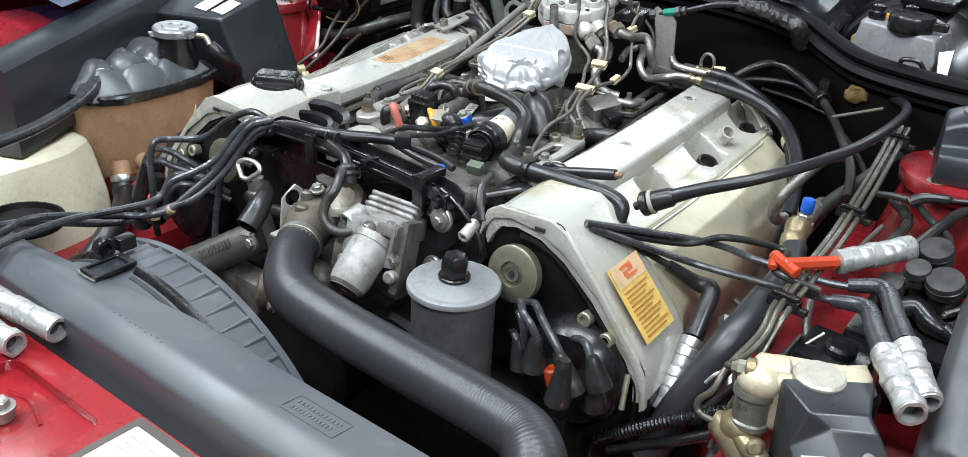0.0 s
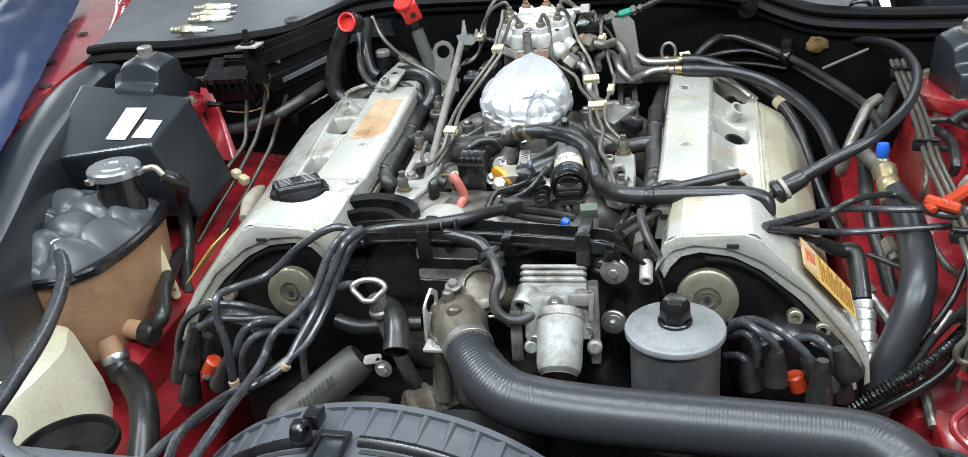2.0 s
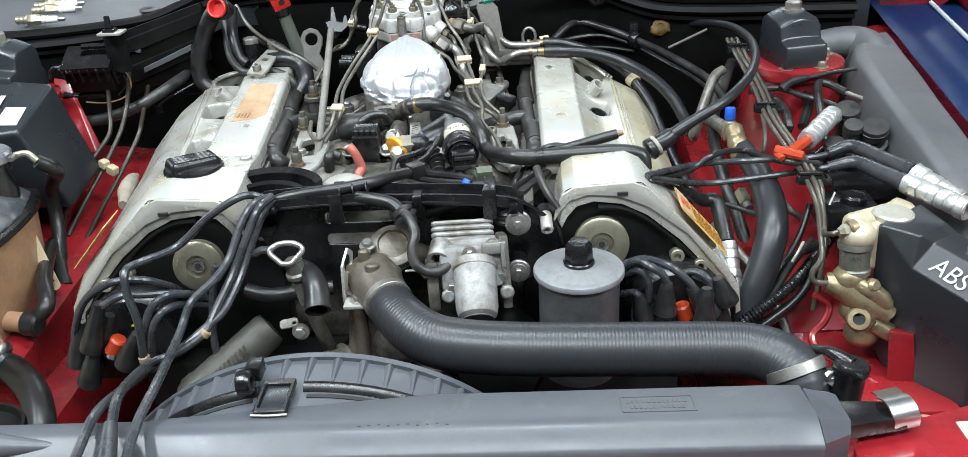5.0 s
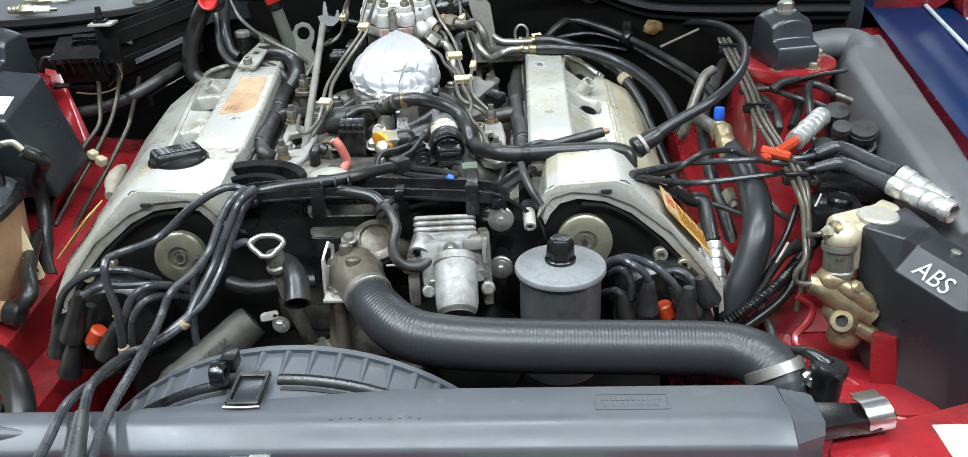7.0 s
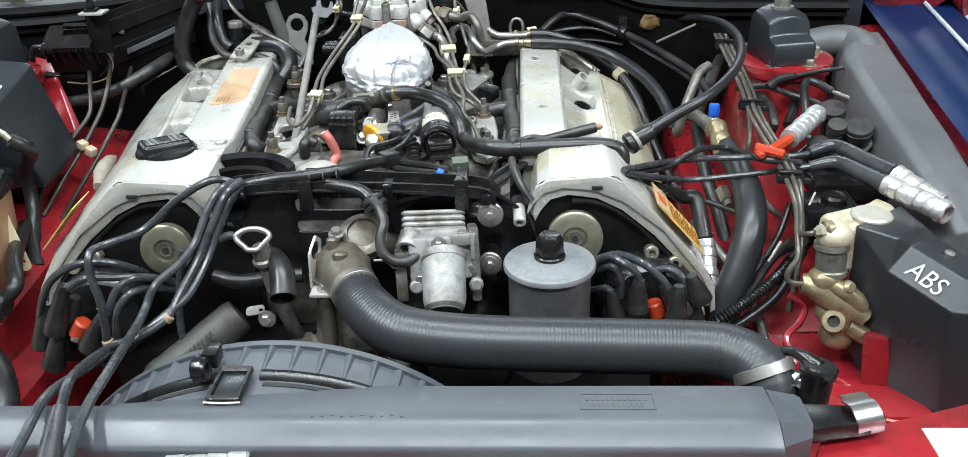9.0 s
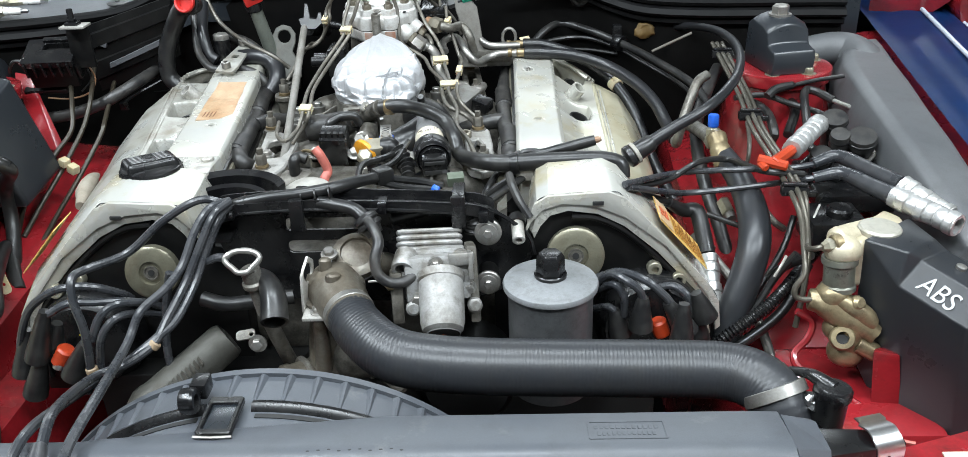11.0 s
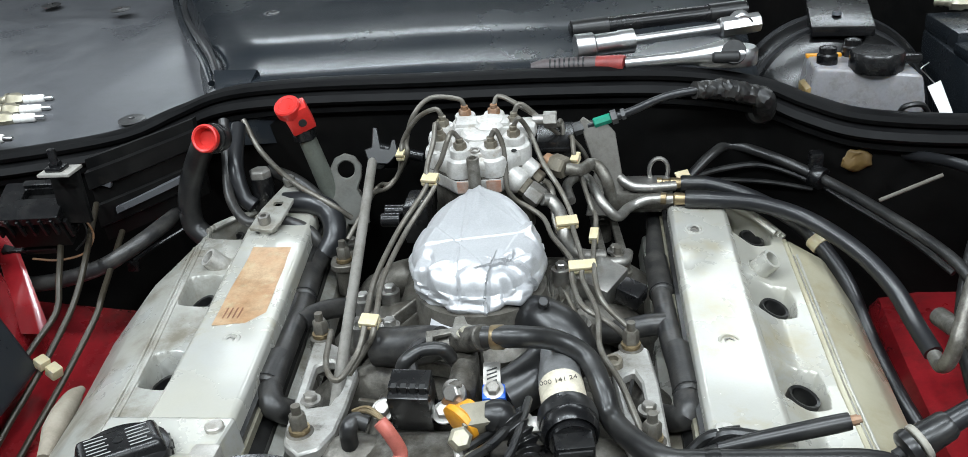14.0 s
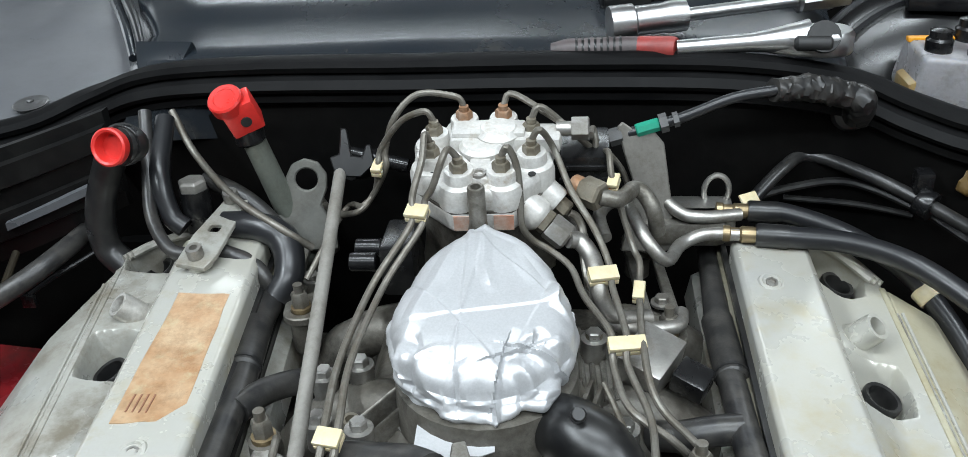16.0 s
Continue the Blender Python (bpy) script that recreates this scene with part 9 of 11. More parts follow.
for c in ((-0.349, 0.833, 1.0785), (0.170, 0.835, 1.0845)):
    f = part("push_washer", rev([(0.016, 0), (0.0165, 0.0008), (0.014, 0.0018), (0.009, 0.0014), (0.006, 0.0024)], c, (0, -0.05, 1), 26), dull_washer, cc)
    part("stud", rod(Vector(c), Vector(c) + Vector((0, 0, 0.0045)), 0.0036, 12, 0.001), dull_washer, f)
# near-black slab paints the shade of the rear opening
part("rear_slot", loft([[(x, y, z) for x, y in ((-0.20, 0.905), (-0.15, 0.868), (-0.08, 0.855), (-0.01, 0.868), (0.04, 0.905), (0.02, 0.98), (-0.18, 0.98))] for z in (1.070, 1.0895)]), hole_shade_and_black, cc)

# ratchet and flex-head bar lying on the panel
W = lambda p, h=0.0: Vector(p) + Vector((0, 0, h))


def lain(k, *pts):
    """Points of a tool, laid k times as far from one spot in front of the car."""
    spot = Vector((0.083, -0.373, 1.313))
    return [spot + (Vector(p) - spot) * k for p in pts]


rt = thing("ratchet_wrench", (0.15, 0.63, 1.055), "chrome ratchet wrench with red and grey grip", "wrench")
r0, r1, r2, r3 = lain(1.056, (0.021, 0.538, 1.066), (0.09, 0.537, 1.068), (0.117, 0.526, 1.07), (0.228, 0.529, 1.076))
part("grip", tube([r0, r0.lerp(r1, 0.2), r0.lerp(r1, 0.6), r1], [0.006, 0.0095, 0.0095, 0.009], 16), surface("grey_grip_rubber", (0.06, 0.045, 0.045), 0.55, 0, (0.13, 0.12, 0.12), 0.5, 40, 200, 0.4), rt, "dark grey ribbed grip")
for i in range(8):
    c = r0.lerp(r1, 0.28 + i * 0.07)
    part("grip_rib", rev([(0.0097, 0), (0.0101, 0.001), (0.0097, 0.002)], c, r1 - r0, 16), rubber, rt)
part("red_collar", tube([r1.lerp(r0, 0.02), r1.lerp(r2, 0.8), r2], [0.0090, 0.0098, 0.0085], 16), surface("worn_red_grip", (0.26, 0.035, 0.03), 0.5, 0, (0.16, 0.04, 0.035), 0.7, 60, 300, 0.15), rt, "red plastic collar")
part("shaft", tube([r2, r2.lerp(r3, 0.5), r2.lerp(r3, 0.75), r3.lerp(r2, 0.12)], [0.0065, 0.0075, 0.012, 0.015], 16), chrome, rt)
part("head", chamfer(loft([[W(r3, -0.012 + h) + Vector((x * k, y * k * 0.9, 0)) for x, y in [(0.021 * math.cos(a) - (0.026 if math.cos(a) < -0.5 else 0.0) * (-math.cos(a) - 0.5) * 2, 0.021 * math.sin(a)) for a in np.linspace(0, 2 * math.pi, 41)[:-1]]] for h, k in ((0, 0.94), (0.002, 1.0), (0.015, 1.0), (0.0185, 0.88))]), 0), chrome, rt)
part("lever", join(rev([(0.013, 0), (0.0125, 0.003), (0.005, 0.0035)], W(r3, 0.004) + Vector((-0.006, -0.014, 0)), (0.0, -0.9, 0.5), 18), rod(W(r3, 0.0) + Vector((0.0, -0.018, 0)), W(r3, 0.0) + Vector((-0.028, -0.016, 0)), 0.006, 12, 0.002)), hole_shade_and_black, rt)
eb = thing("flex_head_bar", (0.16, 0.66, 1.06), "chrome flex-head extension bar with socket", "socket bar")
s0, s1, s2, s3 = lain(1.065, (0.067, 0.551, 1.082), (0.127, 0.565, 1.084), (0.217, 0.586, 1.088), (0.26, 0.598, 1.09))
part("socket", rev([(0.0145, 0), (0.015, 0.001), (0.015, 0.020), (0.0125, 0.022), (0.0125, (s1 - s0).length - 0.018), (0.0135, (s1 - s0).length - 0.016), (0.0135, (s1 - s0).length), (0.008, (s1 - s0).length + 0.002)], s0, s1 - s0, 24), chrome, eb)
part("bar", rod(s1, s2, 0.0058, 14), chrome, eb)
part("flex_head", join(rod(s2, s3, 0.0115, 8, 0.002), rod(s3 + Vector((-0.02, -0.012, 0.0)), s3 + Vector((-0.02, 0.012, 0.0)), 0.0125, 18, 0.002)), chrome, eb)
part("pin_hole", rev([(0.005, 0), (0.005, 0.0008)], s3 + Vector((-0.014, -0.0125, 0.003)), (0, -1, 0.2), 12), hole_shade_and_black, eb)
hb = thing("rubber_grip_bar", (0.15, 0.68, 1.075), "dark grey tool handle with knurled ends", "tool handle")
h0, h1 = lain(1.085, (0.061, 0.596, 1.09), (0.254, 0.638, 1.095))
part("handle", rod(h0, h1, 0.011, 18, 0.002), black_plastic, hb)
for k in (0.01, 0.78):
    part("knurl", tube([h0.lerp(h1, k), h0.lerp(h1, k + 0.20)], 0.0118, 20, 0.001, (0.003, 0.0006)), rubber, hb)

# ---- spark plugs ----
def spark_plug(p, d, label):
    t = thing("spark_plug", p, label, "spark plug", "spark plugs")
    p, d = Vector(p), Vector(d).normalized()
    part("threads", tube([p, p + d * 0.019], 0.0062, 12, 0.0006, (0.0015, 0.0005)), zinc, t)
    part("hex", join(rev([(0.0095, 0.019), (0.0095, 0.022)], p, d, 16), rev([(0.0095, 0.022), (0.0100, 0.023), (0.0100, 0.034), (0.008, 0.037), (0.0075, 0.042)], p, d, 6)), zinc, t)
    part("ceramic", rev([(0.006, 0.040), (0.0062, 0.046), (0.0056, 0.047), (0.0056, 0.050), (0.0062, 0.051), (0.0056, 0.053), (0.0054, 0.066), (0.004, 0.068)], p, d, 16), porcelain, t)
    part("terminal", rev([(0.0032, 0.067), (0.0034, 0.069), (0.0034, 0.076), (0.0022, 0.079)], p, d, 12), chrome, t)


for c, d in (((-0.679, 0.663, 1.018), (1, 0.10, 0.0)), ((-0.666, 0.629, 1.014), (1, 0.16, 0.0)), ((-0.657, 0.601, 1.012), (1, 0.12, 0.0)), ((-0.65, 0.534, 1.012), (1, -0.05, 0.0))):
    spark_plug(c, d, "used spark plug with white ceramic lying on the cowl")

# ---- brake booster and reservoir ----
booster_black = surface("glossy_black_enamel", (0.0045, 0.0047, 0.005), 0.24, 0, (0.008, 0.008, 0.008), 0.5, 12, 300, 0.04, 0.06, dirt=0.06)
bb = thing("brake_booster", (0.32, 0.82, 0.85), "glossy black brake booster drum", "brake booster")
part("drum", rev([(0.118, 0), (0.122, 0.006), (0.122, 0.020), (0.116, 0.028), (0.108, 0.032), (0.104, 0.048), (0.085, 0.062), (0.04, 0.07)], (0.376, 0.745, 0.935), (0.05, -0.9, 0.25), 56), booster_black, bb)
part("rim_bead", rev([(0.1225, 0), (0.126, 0.003), (0.126, 0.009), (0.1225, 0.012)], (0.376, 0.742, 0.936), (0.05, -0.9, 0.25), 56), shiny_rubber, bb)
part("rim_bead", rev([(0.110, 0), (0.1125, 0.002), (0.1125, 0.005), (0.110, 0.007)], (0.376, 0.715, 0.943), (0.05, -0.9, 0.25), 56), shiny_rubber, bb)
br2 = thing("brake_fluid_reservoir", (0.37, 0.59, 0.93), "cloudy plastic brake fluid reservoir with black cap", "reservoir")
part("tank", chamfer(loft([[(0.330, 0.605, 0.955), (0.425, 0.575, 0.955), (0.430, 0.66, 0.955), (0.330, 0.66, 0.955)], [(0.318, 0.600, 1.002), (0.430, 0.568, 1.002), (0.434, 0.662, 1.002), (0.318, 0.662, 1.002)], [(0.323, 0.602, 1.037), (0.424, 0.570, 1.033), (0.426, 0.655, 1.033), (0.323, 0.655, 1.039)]]), 0.006, 3, 0.3), clear_plastic, br2)
part("fluid_end", chamfer(loft([[(0.3155, 0.604, 0.965), (0.326, 0.601, 0.965), (0.326, 0.64, 0.965), (0.3155, 0.64, 0.965)], [(0.3145, 0.604, 1.012), (0.3225, 0.602, 1.016), (0.3225, 0.64, 1.016), (0.3145, 0.64, 1.012)]]), 0.003), surface("amber_fluid_window", (0.25, 0.18, 0.08), 0.35, 0, (0.3, 0.2, 0.08), 0.5, 30, 200, 0.05, trans=0.3), br2)
part("cap", join(rev([(0.027, 0), (0.028, 0.002), (0.028, 0.018), (0.026, 0.021), (0.008, 0.022)], (0.385, 0.602, 1.032), (0, 0, 1), 36), box(0.405, 0.430, 0.595, 0.607, 1.038, 1.048, 0.003)), black_plastic, br2, "black ribbed screw cap")
for x, y in ((0.338, 0.618), (0.372, 0.648)):
    part("sensor_plug", rev([(0.0105, 0), (0.011, 0.001), (0.011, 0.012), (0.009, 0.014), (0.009, 0.020), (0.004, 0.022)], (x, y, 1.034), (0, 0, 1), 20), black_plastic, br2)
part("yellow_tag", box(0.322, 0.36, 0.642, 0.650, 1.036, 1.040, 0.001), yellow_plastic, br2)
part("hose_loop", tube([(0.396, 0.547, 1), (0.399, 0.54, 1.01), (0.416, 0.544, 1.01), (0.425, 0.547, 1)], 0.003, 8), rubber, br2)
tg = thing("paper_tag", (0.448, 0.598, 0.985), "white paper tag hanging on thin wire", "tag")
part("tag_sheet", chamfer(loft([[(0.431, 0.575, 1.018), (0.446, 0.582, 1.022), (0.451, 0.551, 0.996), (0.439, 0.553, 0.996)], [Vector(p) + Vector((0, 0.001, 0.001)) for p in ((0.431, 0.575, 1.018), (0.446, 0.582, 1.022), (0.451, 0.551, 0.996), (0.439, 0.553, 0.996))]]), 0), paper, tg)
part("wire", tube([(0.44, 0.58, 1.02), (0.434, 0.59, 1.027), (0.426, 0.587, 1.035), (0.435, 0.592, 1.04)], 0.0007, 5), chrome, tg)
bp = thing("wiper_bracket", (0.42, 0.85, 1.03), "grey plastic wiper linkage bracket", "bracket")
part("bracket_plate", chamfer(loft([[(0.357, 0.826, 1.07), (0.431, 0.826, 1.07), (0.411, 0.701, 1.055), (0.341, 0.711, 1.055)], [Vector(p) - Vector((0, 0, 0.012)) for p in ((0.357, 0.826, 1.07), (0.431, 0.826, 1.07), (0.411, 0.701, 1.055), (0.341, 0.711, 1.055))]]), 0.002), black_plastic, bp)
part("rivet", rev([(0.006, 0), (0.005, 0.003)], (0.377, 0.743, 1.061), (0, 0, 1), 12), shroud_plastic, bp)

bt = thing("battery", (0.60, 0.78, 0.86), "black battery case with flat lid", "battery")
part("case", chamfer(loft([[(0.505, 0.575, 0.86), (0.69, 0.575, 0.86), (0.72, 0.86, 0.86), (0.52, 0.86, 0.86)], [(0.505, 0.575, 1.010), (0.69, 0.575, 1.010), (0.72, 0.86, 1.010), (0.52, 0.86, 1.010)]]), 0.004), gloss_black, bt)
part("lid", box(0.512, 0.690, 0.580, 0.735, 1.010, 1.024, 0.005), gloss_black, bt)
part("lid", box(0.520, 0.712, 0.745, 0.86, 1.010, 1.032, 0.005), gloss_black, bt)
part("handle_loop", tube([(0.60, 0.60, 1.024), (0.595, 0.605, 1.036), (0.607, 0.61, 1.038), (0.612, 0.615, 1.026)], 0.0018, 8), chrome, bt)
for c, d in (((0.527, 0.66, 1.038), (1, -0.15, 0)), ((0.507, 0.586, 1.036), (1, 0.02, 0)), ((0.532, 0.865, 1.045), (0.8, -0.5, 0))):
    spark_plug(c, d, "used spark plug with white ceramic lying on the battery")
solo("red_dust_sheet", rough_up(join(tube([(0.78, 0.60, 0.98), (0.80, 0.75, 1.03), (0.80, 0.9, 1.05), (0.86, 1.1, 1.08)], [0.05, 0.06, 0.06, 0.05], 20), tube([(0.88, 0.58, 0.97), (0.90, 0.78, 1.04), (0.92, 1.0, 1.06)], [0.05, 0.06, 0.06], 20)), 0.03, 14), red_paint, "red painted wing and hinge area beside the battery", "body panel")

# unseen near-black fillers, added below the rear area and bay so no floor shows
solo("cowl_well", join(box(-1.1, 1.1, 0.60, 1.35, 0.80, 0.86, 0), box(-1.1, 1.1, 1.30, 1.35, 0.80, 1.30, 0)), bay_black, "unseen near-black filler below and behind the cowl", "cowl well", kind="structure")
solo("bay_floor", box(-0.80, 0.80, -0.60, 0.62, 0.38, 0.40, 0), bay_black, "unseen near-black filler closing the bottom of the engine bay", "undertray", kind="structure")

# ---- centre of the valley ----
# red capped stick and capped tube at the bulkhead
rs = thing("capped_dipstick_tube", (-0.235, 0.55, 0.90), "grey-green transmission dipstick tube with red plastic lock cap", "dipstick tube")
q0, q1 = Vector((-0.208, 0.530, 0.925)), Vector((-0.224, 0.515, 1.012))
part("tube", tube([q0 + Vector((0.012, 0, -0.06)), q0, q1], [0.0105, 0.0105, 0.0095], 16), surface("grey_green_tube", (0.17, 0.185, 0.16), 0.45, 0.4, (0.15, 0.15, 0.12), 0.5, 40, 300, 0.2), rs)
part("collar", rod(q1 - Vector((0, 0, 0.008)), q1 + Vector((-0.003, 0, 0.012)), 0.0125, 16, 0.002), black_plastic, rs)
mc = Matrix.Translation(q1 + Vector((-0.004, -0.004, 0.018))) @ pose(0, 0, 0, 14, -18, 20) @ Matrix.Scale(0.86, 4)
cap = part("cap_body", box(-0.0135, 0.0175, -0.015, 0.012, -0.014, 0.018, 0.003, mc), bright_red, rs, "red plastic lock cap")
part("cap_top", rev([(0.0128, 0), (0.0140, 0.0015), (0.0140, 0.0105), (0.0128, 0.012), (0.009, 0.0117), (0.0085, 0.0112), (0.002, 0.0112)], mc @ Vector((-0.004, 0, 0.012)), (mc.to_3x3() @ Vector((0, -0.25, 1))), 28), bright_red, cap)
part("pin_hole", rev([(0.0044, 0), (0.0044, 0.001)], mc @ Vector((0.004, -0.0152, 0.0)), (mc.to_3x3() @ Vector((0, -1, 0))), 14), hole_shade_and_black, cap)
rb = thing("capped_air_pipe", (-0.29, 0.44, 0.90), "black rubber pipe plugged with a red plastic cap", "pipe")
P0 = Vector((-0.297, 0.431, 1.038))
pd = Vector((-0.12, -0.86, 0.30)).normalized()
part("pipe", tube([tuple(P0 - pd * 0.012), tuple(P0 - pd * 0.024), (-0.322, 0.488, 1.018), (-0.346, 0.50, 0.985), (-0.362, 0.50, 0.948), (-0.364, 0.499, 0.915), (-0.348, 0.494, 0.899), (-0.330, 0.488, 0.893)], [0.0140, 0.0138, 0.0130, 0.0126, 0.0124, 0.0124, 0.0124, 0.0120], 20), rubber, rb)
part("hose_band", rev([(0.0148, 0), (0.0153, 0.001), (0.0153, 0.007), (0.0148, 0.008)], P0 - pd * 0.020, pd, 24), black_plastic, rb)
part("red_plug", rev([(0.0128, -0.006), (0.0142, -0.003), (0.0142, 0.002), (0.0128, 0.003), (0.0110, 0.002), (0.0095, -0.006), (0.003, -0.007)], P0, pd, 30), bright_red, rb, "red plastic plug")

# brackets, bolts and lifting eye at the back of the far cover
le = thing("engine_lifting_eye", (-0.185, 0.53, 0.90), "grey steel engine lifting eye", "lifting eye")
part("eye_plate", plate([(-0.034, -0.058), (0.020, -0.060), (0.020, -0.040), (0.010, -0.020), (0.0165, -0.006), (0.0175, 0.006), (0.011, 0.017), (0.000, 0.021), (-0.011, 0.017), (-0.0175, 0.006), (-0.019, -0.008), (-0.026, -0.024), (-0.036, -0.040)], [circle2(0.000, 0.003, 0.0095, 20)], 0.005, Matrix.Translation((-0.190, 0.535, 0.958)) @ pose(0, 0, 0, 74, 0, 10), 0.0012), surface("grey_steel_plate", (0.17, 0.17, 0.155), 0.5, 0.4, (0.15, 0.14, 0.12), 0.5, 40, 300, 0.2), le)
bk = thing("cover_bracket", (-0.25, 0.46, 0.92), "pale pressed bracket with two socket screws on the valve cover", "bracket")
bm_ = Matrix.Translation((-0.248, 0.468, 0.947)) @ pose(0, 0, 0, 14, 0, -8)
part("bracket_plate", plate([(-0.016, -0.042), (0.010, -0.044), (0.014, -0.03), (0.013, 0.036), (0.006, 0.046), (-0.006, 0.044), (-0.010, 0.02), (-0.016, -0.01)], [rounded2(-0.006, 0.004, -0.004, 0.004, 0.002, 3)], 0.004, bm_, 0.0008), worn_silver, bk)
for q in ((-0.001, 0.034, 0.004), (-0.002, -0.032, 0.004)):
    part("screw", rev([(0.0065, 0), (0.0065, 0.008), (0.006, 0.009), (0.0032, 0.009), (0.003, 0.004)], bm_ @ Vector(q), (0, -0.2, 1), 16), steel, bk)
part("bracket_post", rod(bm_ @ Vector((-0.002, -0.03, 0.0)), (bm_ @ Vector((-0.002, -0.03, 0.0))) - Vector((0, 0, 0.025)), 0.010, 14), silver_paint, bk)
hx = thing("breather_valve", (-0.278, 0.505, 0.93), "black breather valve with hexagonal metal cap", "valve")
part("hex_cap", chamfer(rev([(0.0115, 0), (0.012, 0.001), (0.012, 0.008), (0.0095, 0.010)], (-0.278, 0.505, 0.966), (0, 0, 1), 6), 0.0006), surface("grey_hex_metal", (0.27, 0.26, 0.24), 0.45, 0.5, (0.2, 0.19, 0.17), 0.5, 40, 300, 0.2), hx)
part("valve_body", tube([(-0.278, 0.505, 0.93), (-0.278, 0.505, 0.967)], 0.0125, 20, 0.002, (0.008, 0.0006)), black_plastic, hx)
for pts, r, mt, lab in (([(-0.325, 0.545, 1.02), (-0.316, 0.512, 0.985), (-0.306, 0.479, 0.955), (-0.283, 0.454, 0.938), (-0.26, 0.454, 0.935)], 0.0055, dusty_rubber, "dusty rubber vacuum hose hanging at the bulkhead"),
                        ([(-0.312, 0.552, 1.01), (-0.304, 0.505, 0.98), (-0.295, 0.49, 0.95), (-0.284, 0.487, 0.94)], 0.0085, shiny_rubber, "glossy black cable sleeve at the bulkhead"),
                        ([(-0.308, 0.559, 1.015), (-0.286, 0.538, 0.985), (-0.24, 0.494, 0.965), (-0.195, 0.468, 0.95), (-0.173, 0.472, 0.93)], 0.0032, pipe_steel, "thin grey vacuum pipe crossing to the engine"),
                        ([(-0.275, 0.527, 0.965), (-0.246, 0.51, 0.962), (-0.225, 0.503, 0.95), (-0.206, 0.498, 0.93)], 0.0075, dusty_rubber, "black rubber hose from the breather valve"),
                        ([(-0.248, 0.486, 0.945), (-0.211, 0.477, 0.945), (-0.194, 0.47, 0.935), (-0.187, 0.448, 0.92), (-0.196, 0.435, 0.905)], [0.011, 0.012, 0.013, 0.012, 0.011], shiny_rubber, "glossy black taped loom beside the valve cover"),
                        ([(-0.251, 0.458, 0.938), (-0.22, 0.451, 0.93), (-0.205, 0.442, 0.92), (-0.205, 0.443, 0.905)], 0.0062, dusty_rubber, "dusty rubber hose behind the valve cover")):
    solo("bulkhead_hose", tube(pts, r, 12), mt, lab, "hose", "bulkhead hoses")

# accelerator cable with cracked boot
accel = thing("accelerator_cable", (0.17, 0.5, 0.98), "accelerator cable with green adjuster and cracked rubber boot", "cable")
k0, k1, k2 = Vector((0.078, 0.508, 1.012)), Vector((0.189, 0.515, 1.043)), Vector((0.259, 0.545, 1.022))
part("outer_cable", tube([k0, k0.lerp(k1, 0.35), k0.lerp(k1, 0.7) + Vector((0, 0, 0.004)), k1], 0.0042, 12), shiny_rubber, accel)
part("cracked_boot", rough_up(tube([k1 + Vector((-0.004, 0, 0)), k1.lerp(k2, 0.4) + Vector((0, 0.004, 0.003)), k1.lerp(k2, 0.8) + Vector((0.004, 0.006, 0)), k2, k2 + Vector((0.006, 0.02, -0.02))], [0.0085, 0.0105, 0.0105, 0.0115, 0.012], 22, 0.002), 0.0022, 260), dusty_rubber, accel)
part("green_adjuster", rod(k0 + Vector((0.006, 0, 0.002)), k0 + Vector((0.024, 0.0015, 0.007)), 0.0055, 8, 0.001), surface("green_plastic", (0.01, 0.22, 0.14), 0.4, bump=0.05), accel, "green plastic adjuster")
dark_nut = surface("dark_nut", (0.08, 0.08, 0.08), 0.5, 0.3, bump=0.1)
for off, r, h in ((Vector((0.024, 0.001, 0.007)), 0.0075, 0.006), (Vector((0.034, 0.001, 0.010)), 0.006, 0.004), (Vector((-0.014, 0, -0.004)), 0.007, 0.010)):
    part("lock_nut", rev([(r, 0), (r, h)], k0 + off, (1, 0.05, 0.28), 6), dark_nut, accel)
part("grommet", rev([(0.015, 0), (0.0165, 0.004), (0.014, 0.008), (0.008, 0.010)], (0.262, 0.578, 1.0), (0.0, -1, 0.2), 24), rubber, accel)
cb = thing("cable_bracket", (0.09, 0.50, 0.92), "grey pressed steel throttle cable bracket", "bracket")
part("upright", plate([(-0.014, -0.07), (0.030, -0.072), (0.026, -0.03), (0.020, 0.016), (0.012, 0.026), (-0.004, 0.028), (-0.012, 0.034), (-0.016, 0.030), (-0.010, 0.006), (-0.002, -0.02)], [], 0.004, Matrix.Translation((0.086, 0.504, 0.988)) @ pose(0, 0, 0, 78, 0, 6), 0.001), surface("grey_pressed_steel", (0.21, 0.20, 0.18), 0.48, 0.5, (0.14, 0.13, 0.12), 0.5, 40, 300, 0.2), cb)
part("foot", box(0.09, 0.155, 0.485, 0.515, 0.925, 0.945, 0.004), cast_alu, cb)
solo("cable_eye", join(tube([Vector((0.152, 0.528, 0.952)) + Vector((0.010 * math.cos(a), 0.0, 0.014 * math.sin(a))) for a in np.linspace(0, 6.28, 12)], 0.0024, 8), box(0.115, 0.165, 0.50, 0.535, 0.915, 0.945, 0.004)), steel, "steel wire eye on the rear engine bracket", "bracket")

# ---- idle air valve, boots and S-shaped hose ----
iv = thing("idle_air_valve", (0.058, 0.155, 0.89), "idle air valve with white printed label and black connector", "idle valve")
i0, i2 = Vector((0.052, 0.198, 0.925)), Vector((0.0655, 0.110, 0.917))
ax = (i2 - i0).normalized()
